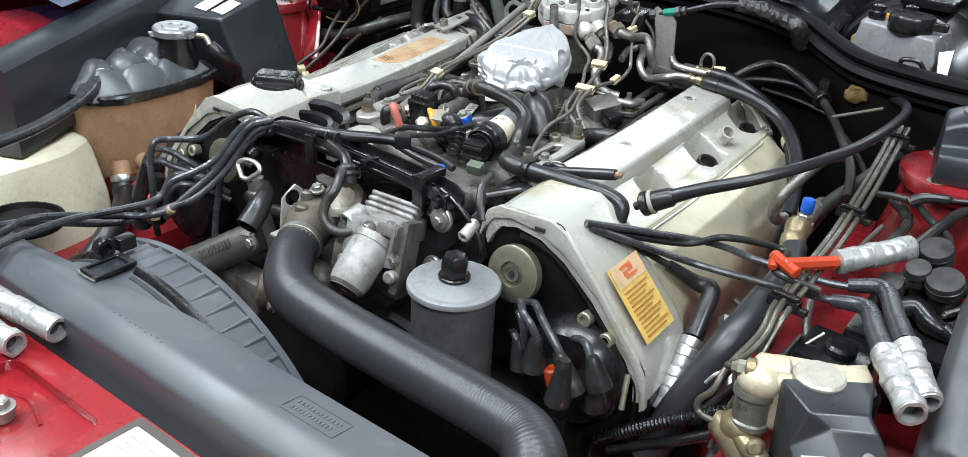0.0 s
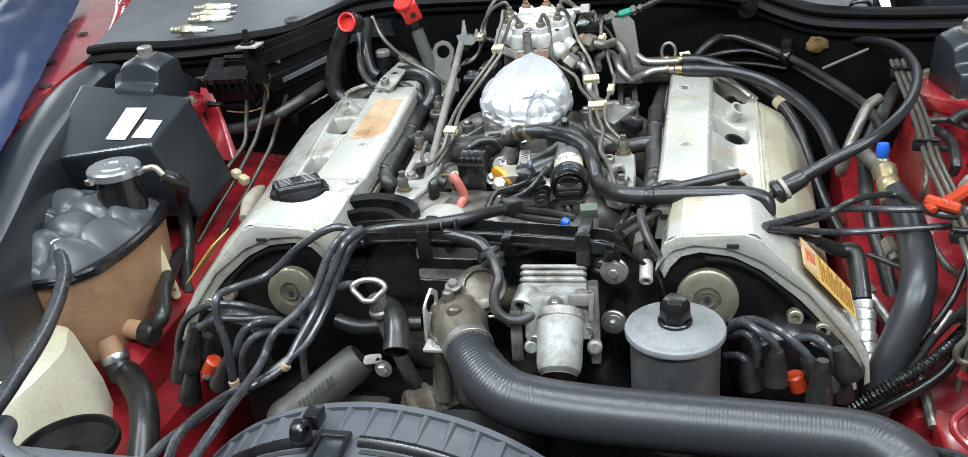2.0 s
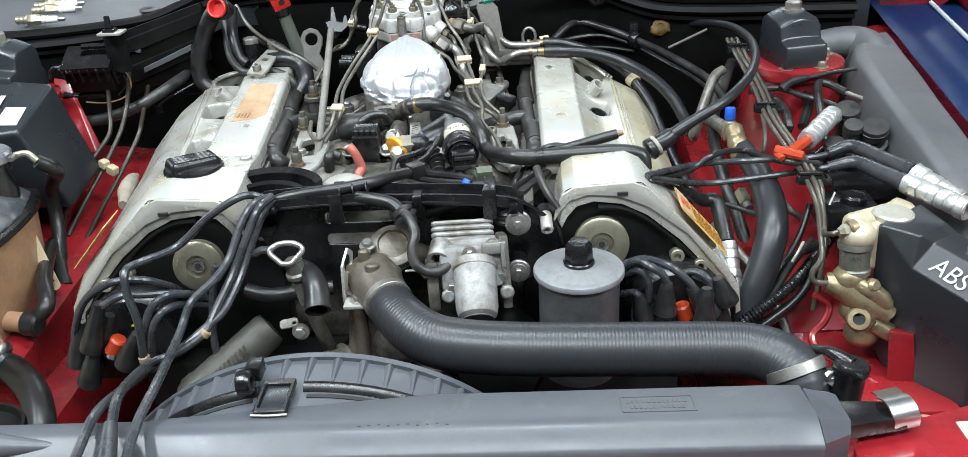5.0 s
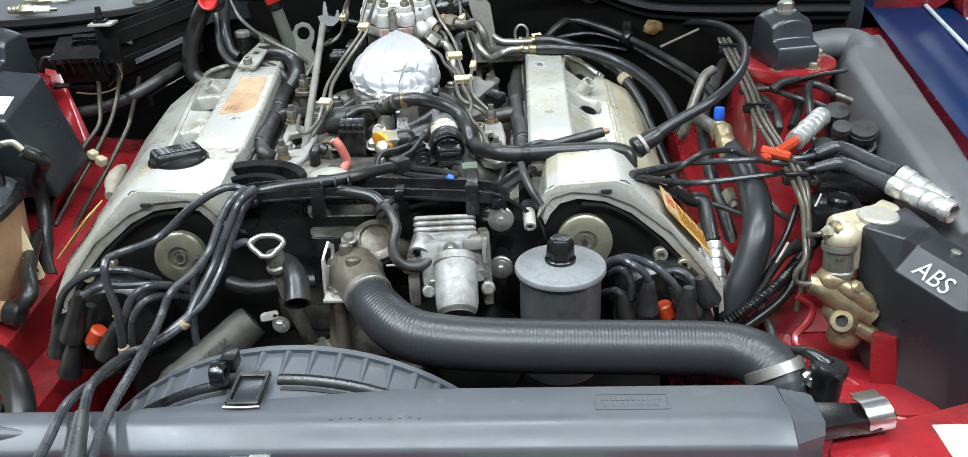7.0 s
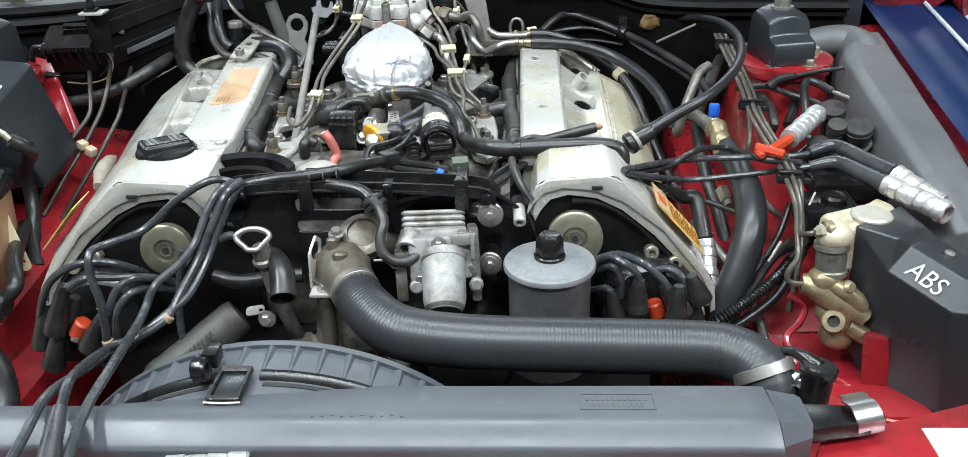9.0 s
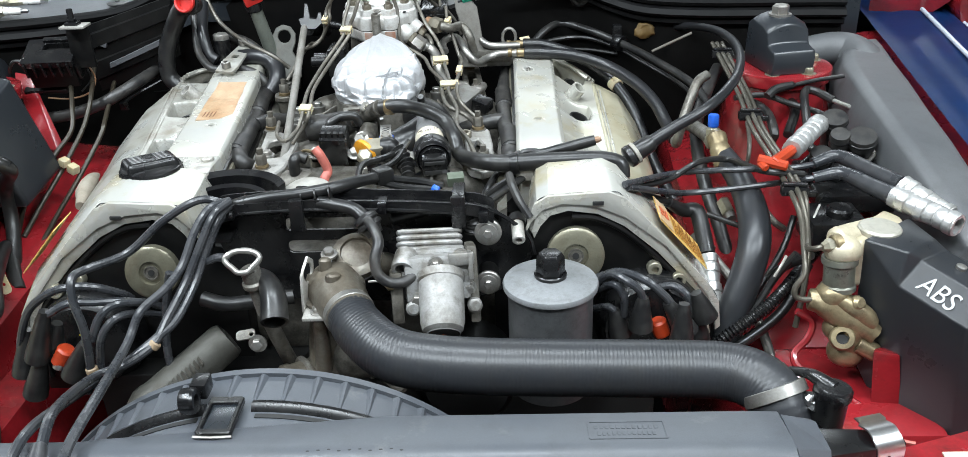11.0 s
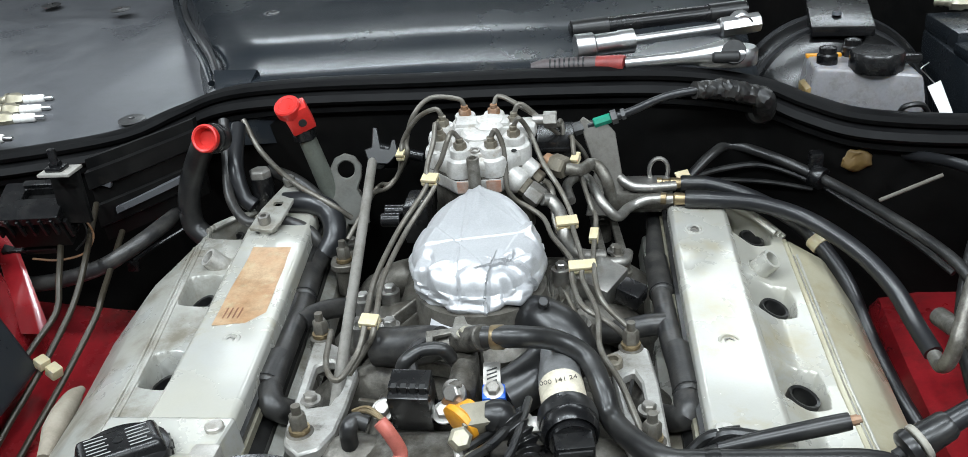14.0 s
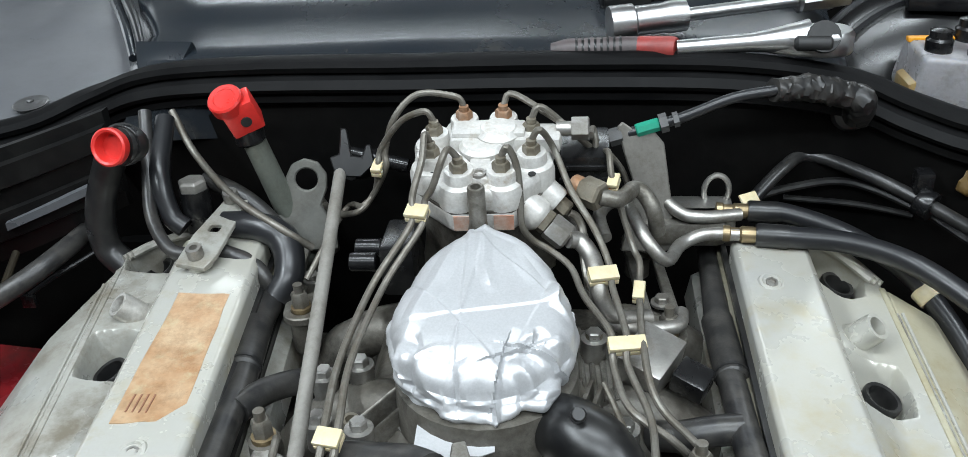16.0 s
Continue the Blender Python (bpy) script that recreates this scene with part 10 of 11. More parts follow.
i0 = i0 + ax * 0.019
part("barrel", rev([(0.012, -0.045), (0.0165, -0.036), (0.0165, 0.028), (0.019, 0.030), (0.0195, 0.043), (0.0175, 0.046)], i0, ax, 34), surface("grey_valve_metal", (0.30, 0.30, 0.30), 0.4, 0.6, (0.2, 0.2, 0.2), 0.5, 40, 300, 0.1), iv)
part("white_label", rev([(0.01672, 0), (0.01685, 0.0006), (0.01685, 0.0244), (0.01672, 0.025)], i0 + ax * 0.002, ax, 40), cream_paper, iv, "cream printed label")
part("rubber_ring", rev([(0.0185, 0), (0.021, 0.002), (0.022, 0.008), (0.021, 0.014), (0.0185, 0.016)], i0 + ax * 0.030, ax, 32), rubber, iv)
part("end_ring", rev([(0.0195, 0.054), (0.0205, 0.056), (0.0205, 0.066), (0.0185, 0.070), (0.0165, 0.068), (0.016, 0.075)], i0 - ax * 0.013, ax, 32), black_plastic, iv)
mcn = orient(i0 + ax * 0.057, ax)
con = part("connector", chamfer(join(box(-0.0135, 0.0135, -0.010, 0.010, -0.004, 0.020, 0.002, mcn)), 0), black_plastic, iv, "black electrical connector")
part("connector_rib", join(box(-0.0115, 0.0115, -0.0075, -0.0035, 0.0195, 0.0215, 0.0005, mcn), box(-0.0115, 0.0115, 0.0035, 0.0075, 0.0195, 0.0215, 0.0005, mcn)), hole_shade_and_black, con)
text = bpy.data.curves.new("valve_print", "FONT")
text.body, text.size, text.extrude = "000 141 24", 0.0062, 0.0001
text.materials.append(ink)
lt_ob = new("valve_print", text)
lt_ob.parent = iv
view_dir = Vector((-0.05, -0.35, 0.9)).normalized()
nrm_ = (view_dir - ax * view_dir.dot(ax)).normalized()
tx = -ax.cross(nrm_) if (-ax.cross(nrm_)).x > 0 else ax.cross(nrm_)
ty = nrm_.cross(tx)
lt_ob.matrix_local = Matrix.Translation(i0 + ax * 0.0175 + nrm_ * 0.0172 - tx * 0.0155 - Vector(iv.location)) @ Matrix((tx.to_4d(), ty.to_4d(), nrm_.to_4d(), Vector((0, 0, 0, 1)))).transposed()
el = thing("intake_elbow", (0.041, 0.307, 0.885), "black moulded rubber intake elbow with vacuum nipple", "hose")
part("elbow_body", tube([(0.012, 0.313, 0.895), (0.022, 0.292, 0.912), (0.037, 0.271, 0.922), (0.052, 0.259, 0.92), (0.063, 0.25, 0.91), (0.07, 0.239, 0.895)], [0.0170, 0.0195, 0.0215, 0.0210, 0.0190, 0.0175], 26, 0.003), rubber, el)
part("nipple", rod((0.039, 0.266, 0.938), (0.04, 0.256, 0.95), 0.0046, 14, 0.001), rubber, el)
part("end_collar", tube([(0.066, 0.244, 0.905), (0.07, 0.239, 0.897)], 0.0205, 24), rubber, el)
part("spring_clip", tube([(0.007, 0.285, 0.925), (0.005, 0.277, 0.924), (0.007, 0.275, 0.918), (0.014, 0.278, 0.912)], 0.0013, 8), bright_alu, el)
solo("rubber_duct", tube([(0.052, 0.222, 0.925), (0.030, 0.195, 0.915), (0.010, 0.180, 0.910)], [0.017, 0.020, 0.020], 20, 0.003), rubber, "black rubber sleeve on the idle air valve", "hose")
shose = thing("coolant_bypass_hose", (0.08, 0.15, 0.91), "black S-shaped rubber hose over the intake valley", "hose")
SP = [(-0.001, 0.188, 0.959), (0.024, 0.184, 0.962), (0.051, 0.198, 0.95), (0.074, 0.195, 0.937), (0.085, 0.171, 0.926), (0.093, 0.149, 0.912), (0.121, 0.094, 0.926), (0.145, 0.09, 0.925), (0.176, 0.088, 0.927), (0.21, 0.088, 0.928), (0.247, 0.09, 0.927), (0.267, 0.088, 0.922), (0.27, 0.082, 0.908)]
part("hose_body", tube(SP, [0.0084, 0.0084, 0.0082, 0.0082, 0.0084, 0.0086, 0.0090, 0.0096, 0.0094, 0.0092, 0.0092, 0.0090, 0.0085], 18), rubber, shose)
d = (Vector(SP[1]) - Vector(SP[0])).normalized()
part("brass_band", rev([(0.0088, 0), (0.0094, 0.001), (0.0094, 0.009), (0.0088, 0.010)], Vector(SP[0]) + d * 0.006, d, 20), brass, shose, "brass band")
part("joint_band", rev([(0.0112, 0), (0.0115, 0.001), (0.0115, 0.008), (0.0112, 0.009)], (0.150, 0.0885, 0.9245), (1, -0.1, 0.15), 20), black_plastic, shose)
pr = thing("spark_plug_lead", (0.20, 0.12, 0.91), "pulled black plug lead with bare brass tip lying on the hose", "ignition lead", "pulled spark plug leads")
a, b = Vector((0.160, 0.112, 0.920)), Vector((0.243, 0.117, 0.939))
part("boot", tube([tuple(a), tuple(a.lerp(b, 0.3)), tuple(a.lerp(b, 0.85)), tuple(b)], [0.0040, 0.0058, 0.0062, 0.0058], 16), rubber, pr)
part("tip", join(rod(b, b + (b - a).normalized() * 0.005, 0.0036, 10), rod(b + (b - a).normalized() * 0.005, b + (b - a).normalized() * 0.007, 0.0026, 10)), rust, pr, "bare brass tip")
part("lead", tube([tuple(a), (0.140, 0.108, 0.912), (0.125, 0.085, 0.90), (0.12, 0.05, 0.90)], 0.0036, 10), rubber, pr)
for pts in ([(0.176, 0.124, 0.925), (0.158, 0.123, 0.922), (0.149, 0.123, 0.915), (0.14, 0.12, 0.905)], [(0.189, 0.118, 0.925), (0.166, 0.121, 0.925), (0.151, 0.123, 0.91)], [(0.176, 0.122, 0.905), (0.155, 0.1, 0.905), (0.134, 0.081, 0.9), (0.121, 0.055, 0.9)], [(0.169, 0.095, 0.91), (0.151, 0.077, 0.905), (0.128, 0.05, 0.9)]):
    solo("ignition_lead", tube(pts, 0.0042, 10), rubber, "black ignition lead tucked behind the timing hump", "ignition lead", "tucked leads")

# metal pipe stub with bracket
cbk = thing("hose_bracket", (-0.01, 0.20, 0.90), "cast bracket and pipe stub carrying the rubber hoses", "bracket")
part("stub_pipe", rod((-0.041, 0.211, 0.938), (-0.025, 0.212, 0.94), 0.0098, 20, 0.001), cast_alu, cbk)
part("stub_pipe", rod((-0.025, 0.212, 0.941), (-0.001, 0.188, 0.959), 0.0100, 20, 0.001), dirty_alu, cbk)
part("clamp_plate", plate([p[:2] for p in ((-0.048, 0.205, 0.953), (-0.028, 0.21, 0.953), (-0.028, 0.226, 0.953), (-0.021, 0.228, 0.953), (-0.017, 0.216, 0.953), (-0.006, 0.21, 0.953), (-0.003, 0.194, 0.953), (-0.025, 0.196, 0.953), (-0.028, 0.203, 0.953), (-0.041, 0.198, 0.953), (-0.04, 0.188, 0.953), (-0.045, 0.188, 0.953))], [], 0.0035, Matrix.Translation((0, 0, 0.951)), 0.0008), cast_alu, cbk)
part("post", box(-0.008, 0.008, -0.006, 0.006, -0.035, 0.012, 0.002, Matrix.Translation((-0.016, 0.217, 0.938)) @ pose(0, 0, 0, 12, 0, 0)), dirty_alu, cbk)
part("clamp_bolt", hexbolt((-0.016, 0.201, 0.955), (0, 0, 1), 0.005, 0.004), zinc, cbk)
part("cast_leg", rough_up(join(box(-0.026, -0.008, 0.168, 0.205, 0.88, 0.938, 0.004), rod((-0.018, 0.160, 0.928), (-0.016, 0.190, 0.932), 0.011, 16, 0.003)), 0.0010, 90), dirty_alu, cbk)
part("bolt", hexbolt((-0.022, 0.160, 0.930), (-0.3, -0.8, 0.45), 0.0065, 0.007), steel, cbk)
solo("intake_pipe", tube([(-0.099, 0.244, 0.915), (-0.082, 0.24, 0.918), (-0.055, 0.232, 0.925), (-0.039, 0.22, 0.935)], [0.0165, 0.0165, 0.016, 0.0125], 20), dusty_rubber, "black rubber bypass hose on the intake manifold", "hose")

# sensor box
sb = thing("pressure_sensor", (-0.055, 0.155, 0.89), "black plastic sensor with ribbed top between two bolts", "sensor")
ms_ = Matrix.Translation((-0.0525, 0.156, 0.930)) @ pose(0, 0, 0, 14, 0, -3)
part("housing", box(-0.0155, 0.0155, -0.012, 0.012, -0.026, 0.010, 0.002, ms_), black_plastic, sb)
part("top_ribs", box(-0.0148, 0.0148, -0.006, 0.012, 0.009, 0.015, 0.001, ms_), black_plastic, sb)
for i in range(4):
    part("rib_slot", box(-0.0125 + i * 0.0070, -0.0085 + i * 0.0070, -0.0066, -0.002, 0.0100, 0.0155, 0, ms_), hole_shade_and_black, sb)
part("mount", box(-0.030, 0.030, -0.006, 0.010, -0.026, -0.014, 0.003, ms_), black_plastic, sb)
for x in (-0.023, 0.023):
    part("bolt", hexbolt(ms_ @ Vector((x, -0.004, -0.013)), ms_.to_3x3() @ Vector((0, -0.3, 1)), 0.006, 0.006), steel, sb)
part("hose_loop", tube([(-0.064, 0.177, 0.935), (-0.06, 0.177, 0.945), (-0.049, 0.184, 0.95), (-0.033, 0.186, 0.95), (-0.027, 0.189, 0.94)], 0.0055, 12), rubber, sb)

# temperature sensor with yellow body, boot
ts = thing("temperature_sensor", (-0.012, 0.13, 0.90), "temperature sensor with yellow collar and corrugated black boot", "sensor")
part("yellow_collar", rev([(0.013, 0), (0.0155, 0.001), (0.0155, 0.005), (0.012, 0.008), (0.009, 0.018)], (-0.015, 0.132, 0.931), (0.55, 0.6, 0.25), 20), yellow_plastic, ts)
part("sensor_body", rev([(0.0085, 0), (0.0085, 0.008), (0.006, 0.010)], (-0.012, 0.116, 0.931), (0.2, -0.5, 0.6), 6), zinc, ts)
part("rusty_stub", rod((-0.023, 0.159, 0.925), (-0.017, 0.186, 0.92), 0.010, 14, 0.002), rust, ts)
part("connector", box(-0.012, 0.012, -0.009, 0.009, -0.009, 0.009, 0.003, Matrix.Translation((-0.001, 0.135, 0.935)) @ pose(0, 0, 0, 25, 0, 15)), surface("grey_brown_connector", (0.22, 0.20, 0.15), 0.5, 0, bump=0.15), ts)
part("boot_head", tube([(0.005, 0.137, 0.935), (0.014, 0.137, 0.935), (0.021, 0.135, 0.93)], [0.011, 0.0125, 0.009], 16), rubber, ts)
part("corrugated_boot", tube([(0.02, 0.137, 0.931), (0.027, 0.131, 0.925), (0.033, 0.124, 0.918), (0.036, 0.111, 0.91)], [0.0105, 0.0100, 0.0085, 0.006], 18, 0.0008, (0.0058, 0.0016)), rubber, ts)
part("sense_line", tube([(-0.014, 0.117, 0.925), (-0.011, 0.107, 0.92), (-0.016, 0.131, 0.9), (-0.021, 0.137, 0.89)], 0.0032, 8), bright_alu, ts)
ts.location += Vector((0, -0.007, -0.004))
solo("valve_strap", join(box(-0.010, 0.010, -0.006, 0.006, 0, 0.003, 0.0008, Matrix.Translation((0.030, 0.140, 0.915)) @ pose(0, 0, 0, 25, 0, 10)), hexbolt((0.028, 0.142, 0.918), (0, -0.3, 0.9), 0.0055, 0.006)), bright_alu, "bright zinc strap with bolt on the idle valve", "bracket")

# vacuum unit with red hose
vu = thing("vacuum_capsule", (-0.065, 0.06, 0.88), "pale round vacuum capsule with faded red hose", "vacuum capsule")
part("capsule", rev([(0.020, -0.016), (0.026, -0.004), (0.0275, 0), (0.0275, 0.003), (0.024, 0.006), (0.008, 0.008)], (-0.068, 0.058, 0.907), (-0.05, -0.25, 1), 34), surface("pale_grey_capsule", (0.33, 0.32, 0.29), 0.5, 0.2, (0.22, 0.2, 0.17), 0.5, 40, 300, 0.2), vu)
part("red_hose", tube([(-0.067, 0.115, 0.938), (-0.061, 0.113, 0.93), (-0.055, 0.114, 0.912), (-0.058, 0.107, 0.905), (-0.059, 0.103, 0.893)], 0.0052, 14), faded_red, vu, "faded red rubber hose")
part("wire", tube([(-0.098, 0.151, 0.915), (-0.085, 0.144, 0.925), (-0.068, 0.131, 0.926)], 0.0018, 8), brass, vu)
part("black_elbow", tube([(-0.098, 0.136, 0.9), (-0.097, 0.135, 0.915), (-0.093, 0.142, 0.918), (-0.084, 0.142, 0.915)], 0.0065, 12), rubber, vu)
# curved black guard beside the filler cap
solo("belt_guard", loft([[Vector((-0.150 + r * math.sin(a), 0.030 + r * math.cos(a) * 1.05, z)) for r, z in ((0.058, 0.902), (0.058, 0.918), (0.066, 0.922), (0.066, 0.902))] for a in np.linspace(-0.75, 1.15, 20)]), black_plastic, "black plastic curved belt guard", "guard")
solo("belt_guard", loft([[Vector((-0.150 + r * math.sin(a), 0.030 + r * math.cos(a) * 1.05, z)) for r, z in ((0.040, 0.895), (0.040, 0.912), (0.046, 0.914), (0.046, 0.895))] for a in np.linspace(-0.7, 1.1, 20)]), black_plastic, "black plastic curved belt guard", "guard")

# loom and connectors behind the duct
lm = thing("sensor_loom", (0.05, 0.07, 0.89), "black sensor wiring loom with blue and green connectors", "wiring loom")
for pts, r in (([(-0.003, 0.039, 0.935), (0.023, 0.044, 0.93), (0.054, 0.057, 0.92), (0.078, 0.056, 0.915)], 0.0042), ([(0.008, 0.034, 0.932), (0.036, 0.04, 0.922), (0.068, 0.047, 0.915)], 0.0036), ([(-0.008, 0.033, 0.935), (-0.007, 0.072, 0.935), (0.012, 0.103, 0.93), (0.028, 0.145, 0.925)], 0.0036), ([(0.009, 0.053, 0.935), (0.024, 0.093, 0.93), (0.033, 0.152, 0.93)], 0.003), ([(0.081, 0.103, 0.91), (0.055, 0.118, 0.912), (0.038, 0.146, 0.905)], 0.003)):
    part("wire", tube(pts, r, 8), rubber, lm)
part("blue_connector", rod((0.067, 0.046, 0.917), (0.074, 0.044, 0.914), 0.0048, 10, 0.001), blue_plastic, lm)
part("green_connector", box(-0.009, 0.009, -0.006, 0.006, -0.006, 0.006, 0.0015, Matrix.Translation((0.09, 0.08, 0.912)) @ pose(0, 0, 0, 15, 0, 10)), surface("grey_green_connector", (0.09, 0.11, 0.08), 0.5, 0, bump=0.1), lm)
part("tie_block", box(-0.012, 0.012, -0.008, 0.008, -0.006, 0.007, 0.002, Matrix.Translation((-0.009, 0.14, 0.896)) @ pose(0, 0, 0, 15, 0, 20)), black_plastic, lm)
part("yellow_wire", tube([(0.06, 0.123, 0.91), (0.064, 0.115, 0.908), (0.07, 0.114, 0.906)], 0.0012, 6), yellow_plastic, lm)
solo("alloy_manifold_lump", rough_up(join(box(-0.02, 0.10, 0.06, 0.11, 0.86, 0.892, 0.008), rod((0.03, 0.075, 0.89), (0.03, 0.075, 0.903), 0.010, 14, 0.002), rod((0.075, 0.085, 0.88), (0.11, 0.07, 0.885), 0.010, 14, 0.002)), 0.002, 60), cast_alu, "cast aluminium coolant manifold behind the cable duct", "engine casting")

# solenoid block on the other side of the funnel
so = thing("solenoid_valve", (0.095, 0.34, 0.89), "black solenoid valve with grey metal housing", "solenoid")
part("metal_case", box(-0.016, 0.016, -0.020, 0.020, -0.012, 0.014, 0.002, Matrix.Translation((0.088, 0.356, 0.91)) @ pose(0, 0, 0, 10, 12, -30)), steel, so)
part("plug", box(-0.009, 0.014, -0.010, 0.010, -0.008, 0.008, 0.002, Matrix.Translation((0.112, 0.337, 0.912)) @ pose(0, 0, 0, 10, 12, -30)), black_plastic, so)
part("fins", join(*[box(-0.026, 0.004, -0.002 + i * 0.007, 0.001 + i * 0.007, 0.0, 0.016, 0.0006, Matrix.Translation((0.054, 0.323, 0.9)) @ pose(0, 0, 0, 0, 0, 75)) for i in range(5)]), cast_alu, so)
for c in ((0.051, 0.368, 0.92), (0.069, 0.294, 0.905), (-0.127, 0.295, 0.905), (-0.095, 0.278, 0.915), (-0.066, 0.295, 0.905), (0.023, 0.294, 0.905), (-0.134, 0.341, 0.905), (-0.109, 0.347, 0.91)):
    solo("manifold_bolt", join(hexbolt(c, (0, 0, 1), 0.0058, 0.007, 1.6), rod(Vector(c) - Vector((0, 0, 0.02)), c, 0.009, 12)), steel, "dull steel hexagon bolt on the intake manifold", "bolt", "manifold bolts")
solo("throttle_switch", join(box(-0.10, -0.075, 0.395, 0.44, 0.935, 0.975, 0.004), rod((-0.105, 0.41, 0.955), (-0.125, 0.41, 0.955), 0.007, 12, 0.001), rod((-0.105, 0.43, 0.955), (-0.125, 0.43, 0.955), 0.007, 12, 0.001)), black_plastic, "black plastic throttle switch with two plugs", "switch")
solo("fuel_return_pipe", tube([(0.019, 0.471, 0.965), (0.035, 0.453, 0.965), (0.045, 0.43, 0.955), (0.051, 0.392, 0.94), (0.062, 0.383, 0.925), (0.082, 0.383, 0.918), (0.109, 0.391, 0.915), (0.114, 0.408, 0.915)], 0.0055, 12), steel, "thick steel fuel return pipe", "pipe")

# ---- ignition distributors on both front corners ----
def distributor(s, cx, cz, label):
    t = thing("ignition_distributor", (cx, -0.03, cz - 0.06), label, "distributor", "ignition distributors")
    part("cap", rough_up(rev([(0.055, 0), (0.057, 0.004), (0.055, 0.022), (0.046, 0.034), (0.020, 0.038)], (cx, 0.004, cz), (0, -1, 0.05), 36), 0.001, 60), black_plastic, t)
    part("cap_clip", rod((cx + s * 0.055, -0.005, cz + 0.02), (cx + s * 0.060, -0.02, cz - 0.01), 0.003), zinc, t)
    return t


dl = distributor(-1, -0.300, 0.775, "black ignition distributor cap with plug boots")
dr = distributor(1, 0.290, 0.785, "black ignition distributor cap with plug boots")


def boot(t, a, b, r=0.0105):
    a, b = Vector(a), Vector(b)
    return part("terminal_boot", tube([tuple(a), tuple(a.lerp(b, 0.25)), tuple(a.lerp(b, 0.8)), tuple(b)], [r * 0.50, r * 0.72, r * 1.12, r * 1.18], 18, 0.003), rubber, t)


LB = [((-0.305, -0.075, 0.849), (-0.326, -0.075, 0.794)), ((-0.321, -0.075, 0.798), (-0.342, -0.07, 0.748)), ((-0.268, -0.085, 0.818), (-0.291, -0.08, 0.777)), ((-0.305, -0.06, 0.826), (-0.317, -0.06, 0.799)), ((-0.344, -0.05, 0.813), (-0.357, -0.055, 0.762))]
for a, b in LB:
    boot(dl, a, b)
part("orange_boot", rod((-0.293, -0.075, 0.806), (-0.305, -0.075, 0.788), 0.009, 16, 0.002), orange_plastic, dl, "orange terminal boot")
part("brass_tip", rod((-0.302, -0.078, 0.791), (-0.305, -0.08, 0.785), 0.006, 12, 0.001), chrome, dl)
RB = [((0.275, -0.06, 0.843), (0.274, -0.06, 0.808)), ((0.299, -0.06, 0.837), (0.32, -0.06, 0.802)), ((0.329, -0.045, 0.821), (0.335, -0.045, 0.784)), ((0.248, -0.05, 0.824), (0.256, -0.05, 0.795)), ((0.313, -0.07, 0.841), (0.312, -0.075, 0.796)), ((0.328, -0.05, 0.841), (0.34, -0.05, 0.812))]
for a, b in RB:
    boot(dr, a, b)
part("orange_boot", rod((0.291, -0.055, 0.814), (0.297, -0.055, 0.796), 0.0085, 16, 0.002), orange_plastic, dr, "orange terminal boot")
YM = surface("yellow_paint_dot", (0.70, 0.60, 0.03), 0.5, bump=0)
for p in ((0.316, -0.006, 0.824), (-0.346, -0.006, 0.826), (-0.277, -0.07, 0.818)):
    solo("paint_dot", ball(p, 0.0028, 1, 1.3, 0.3, 0.7), YM, "yellow paint inspection dot", "paint mark", "paint marks")

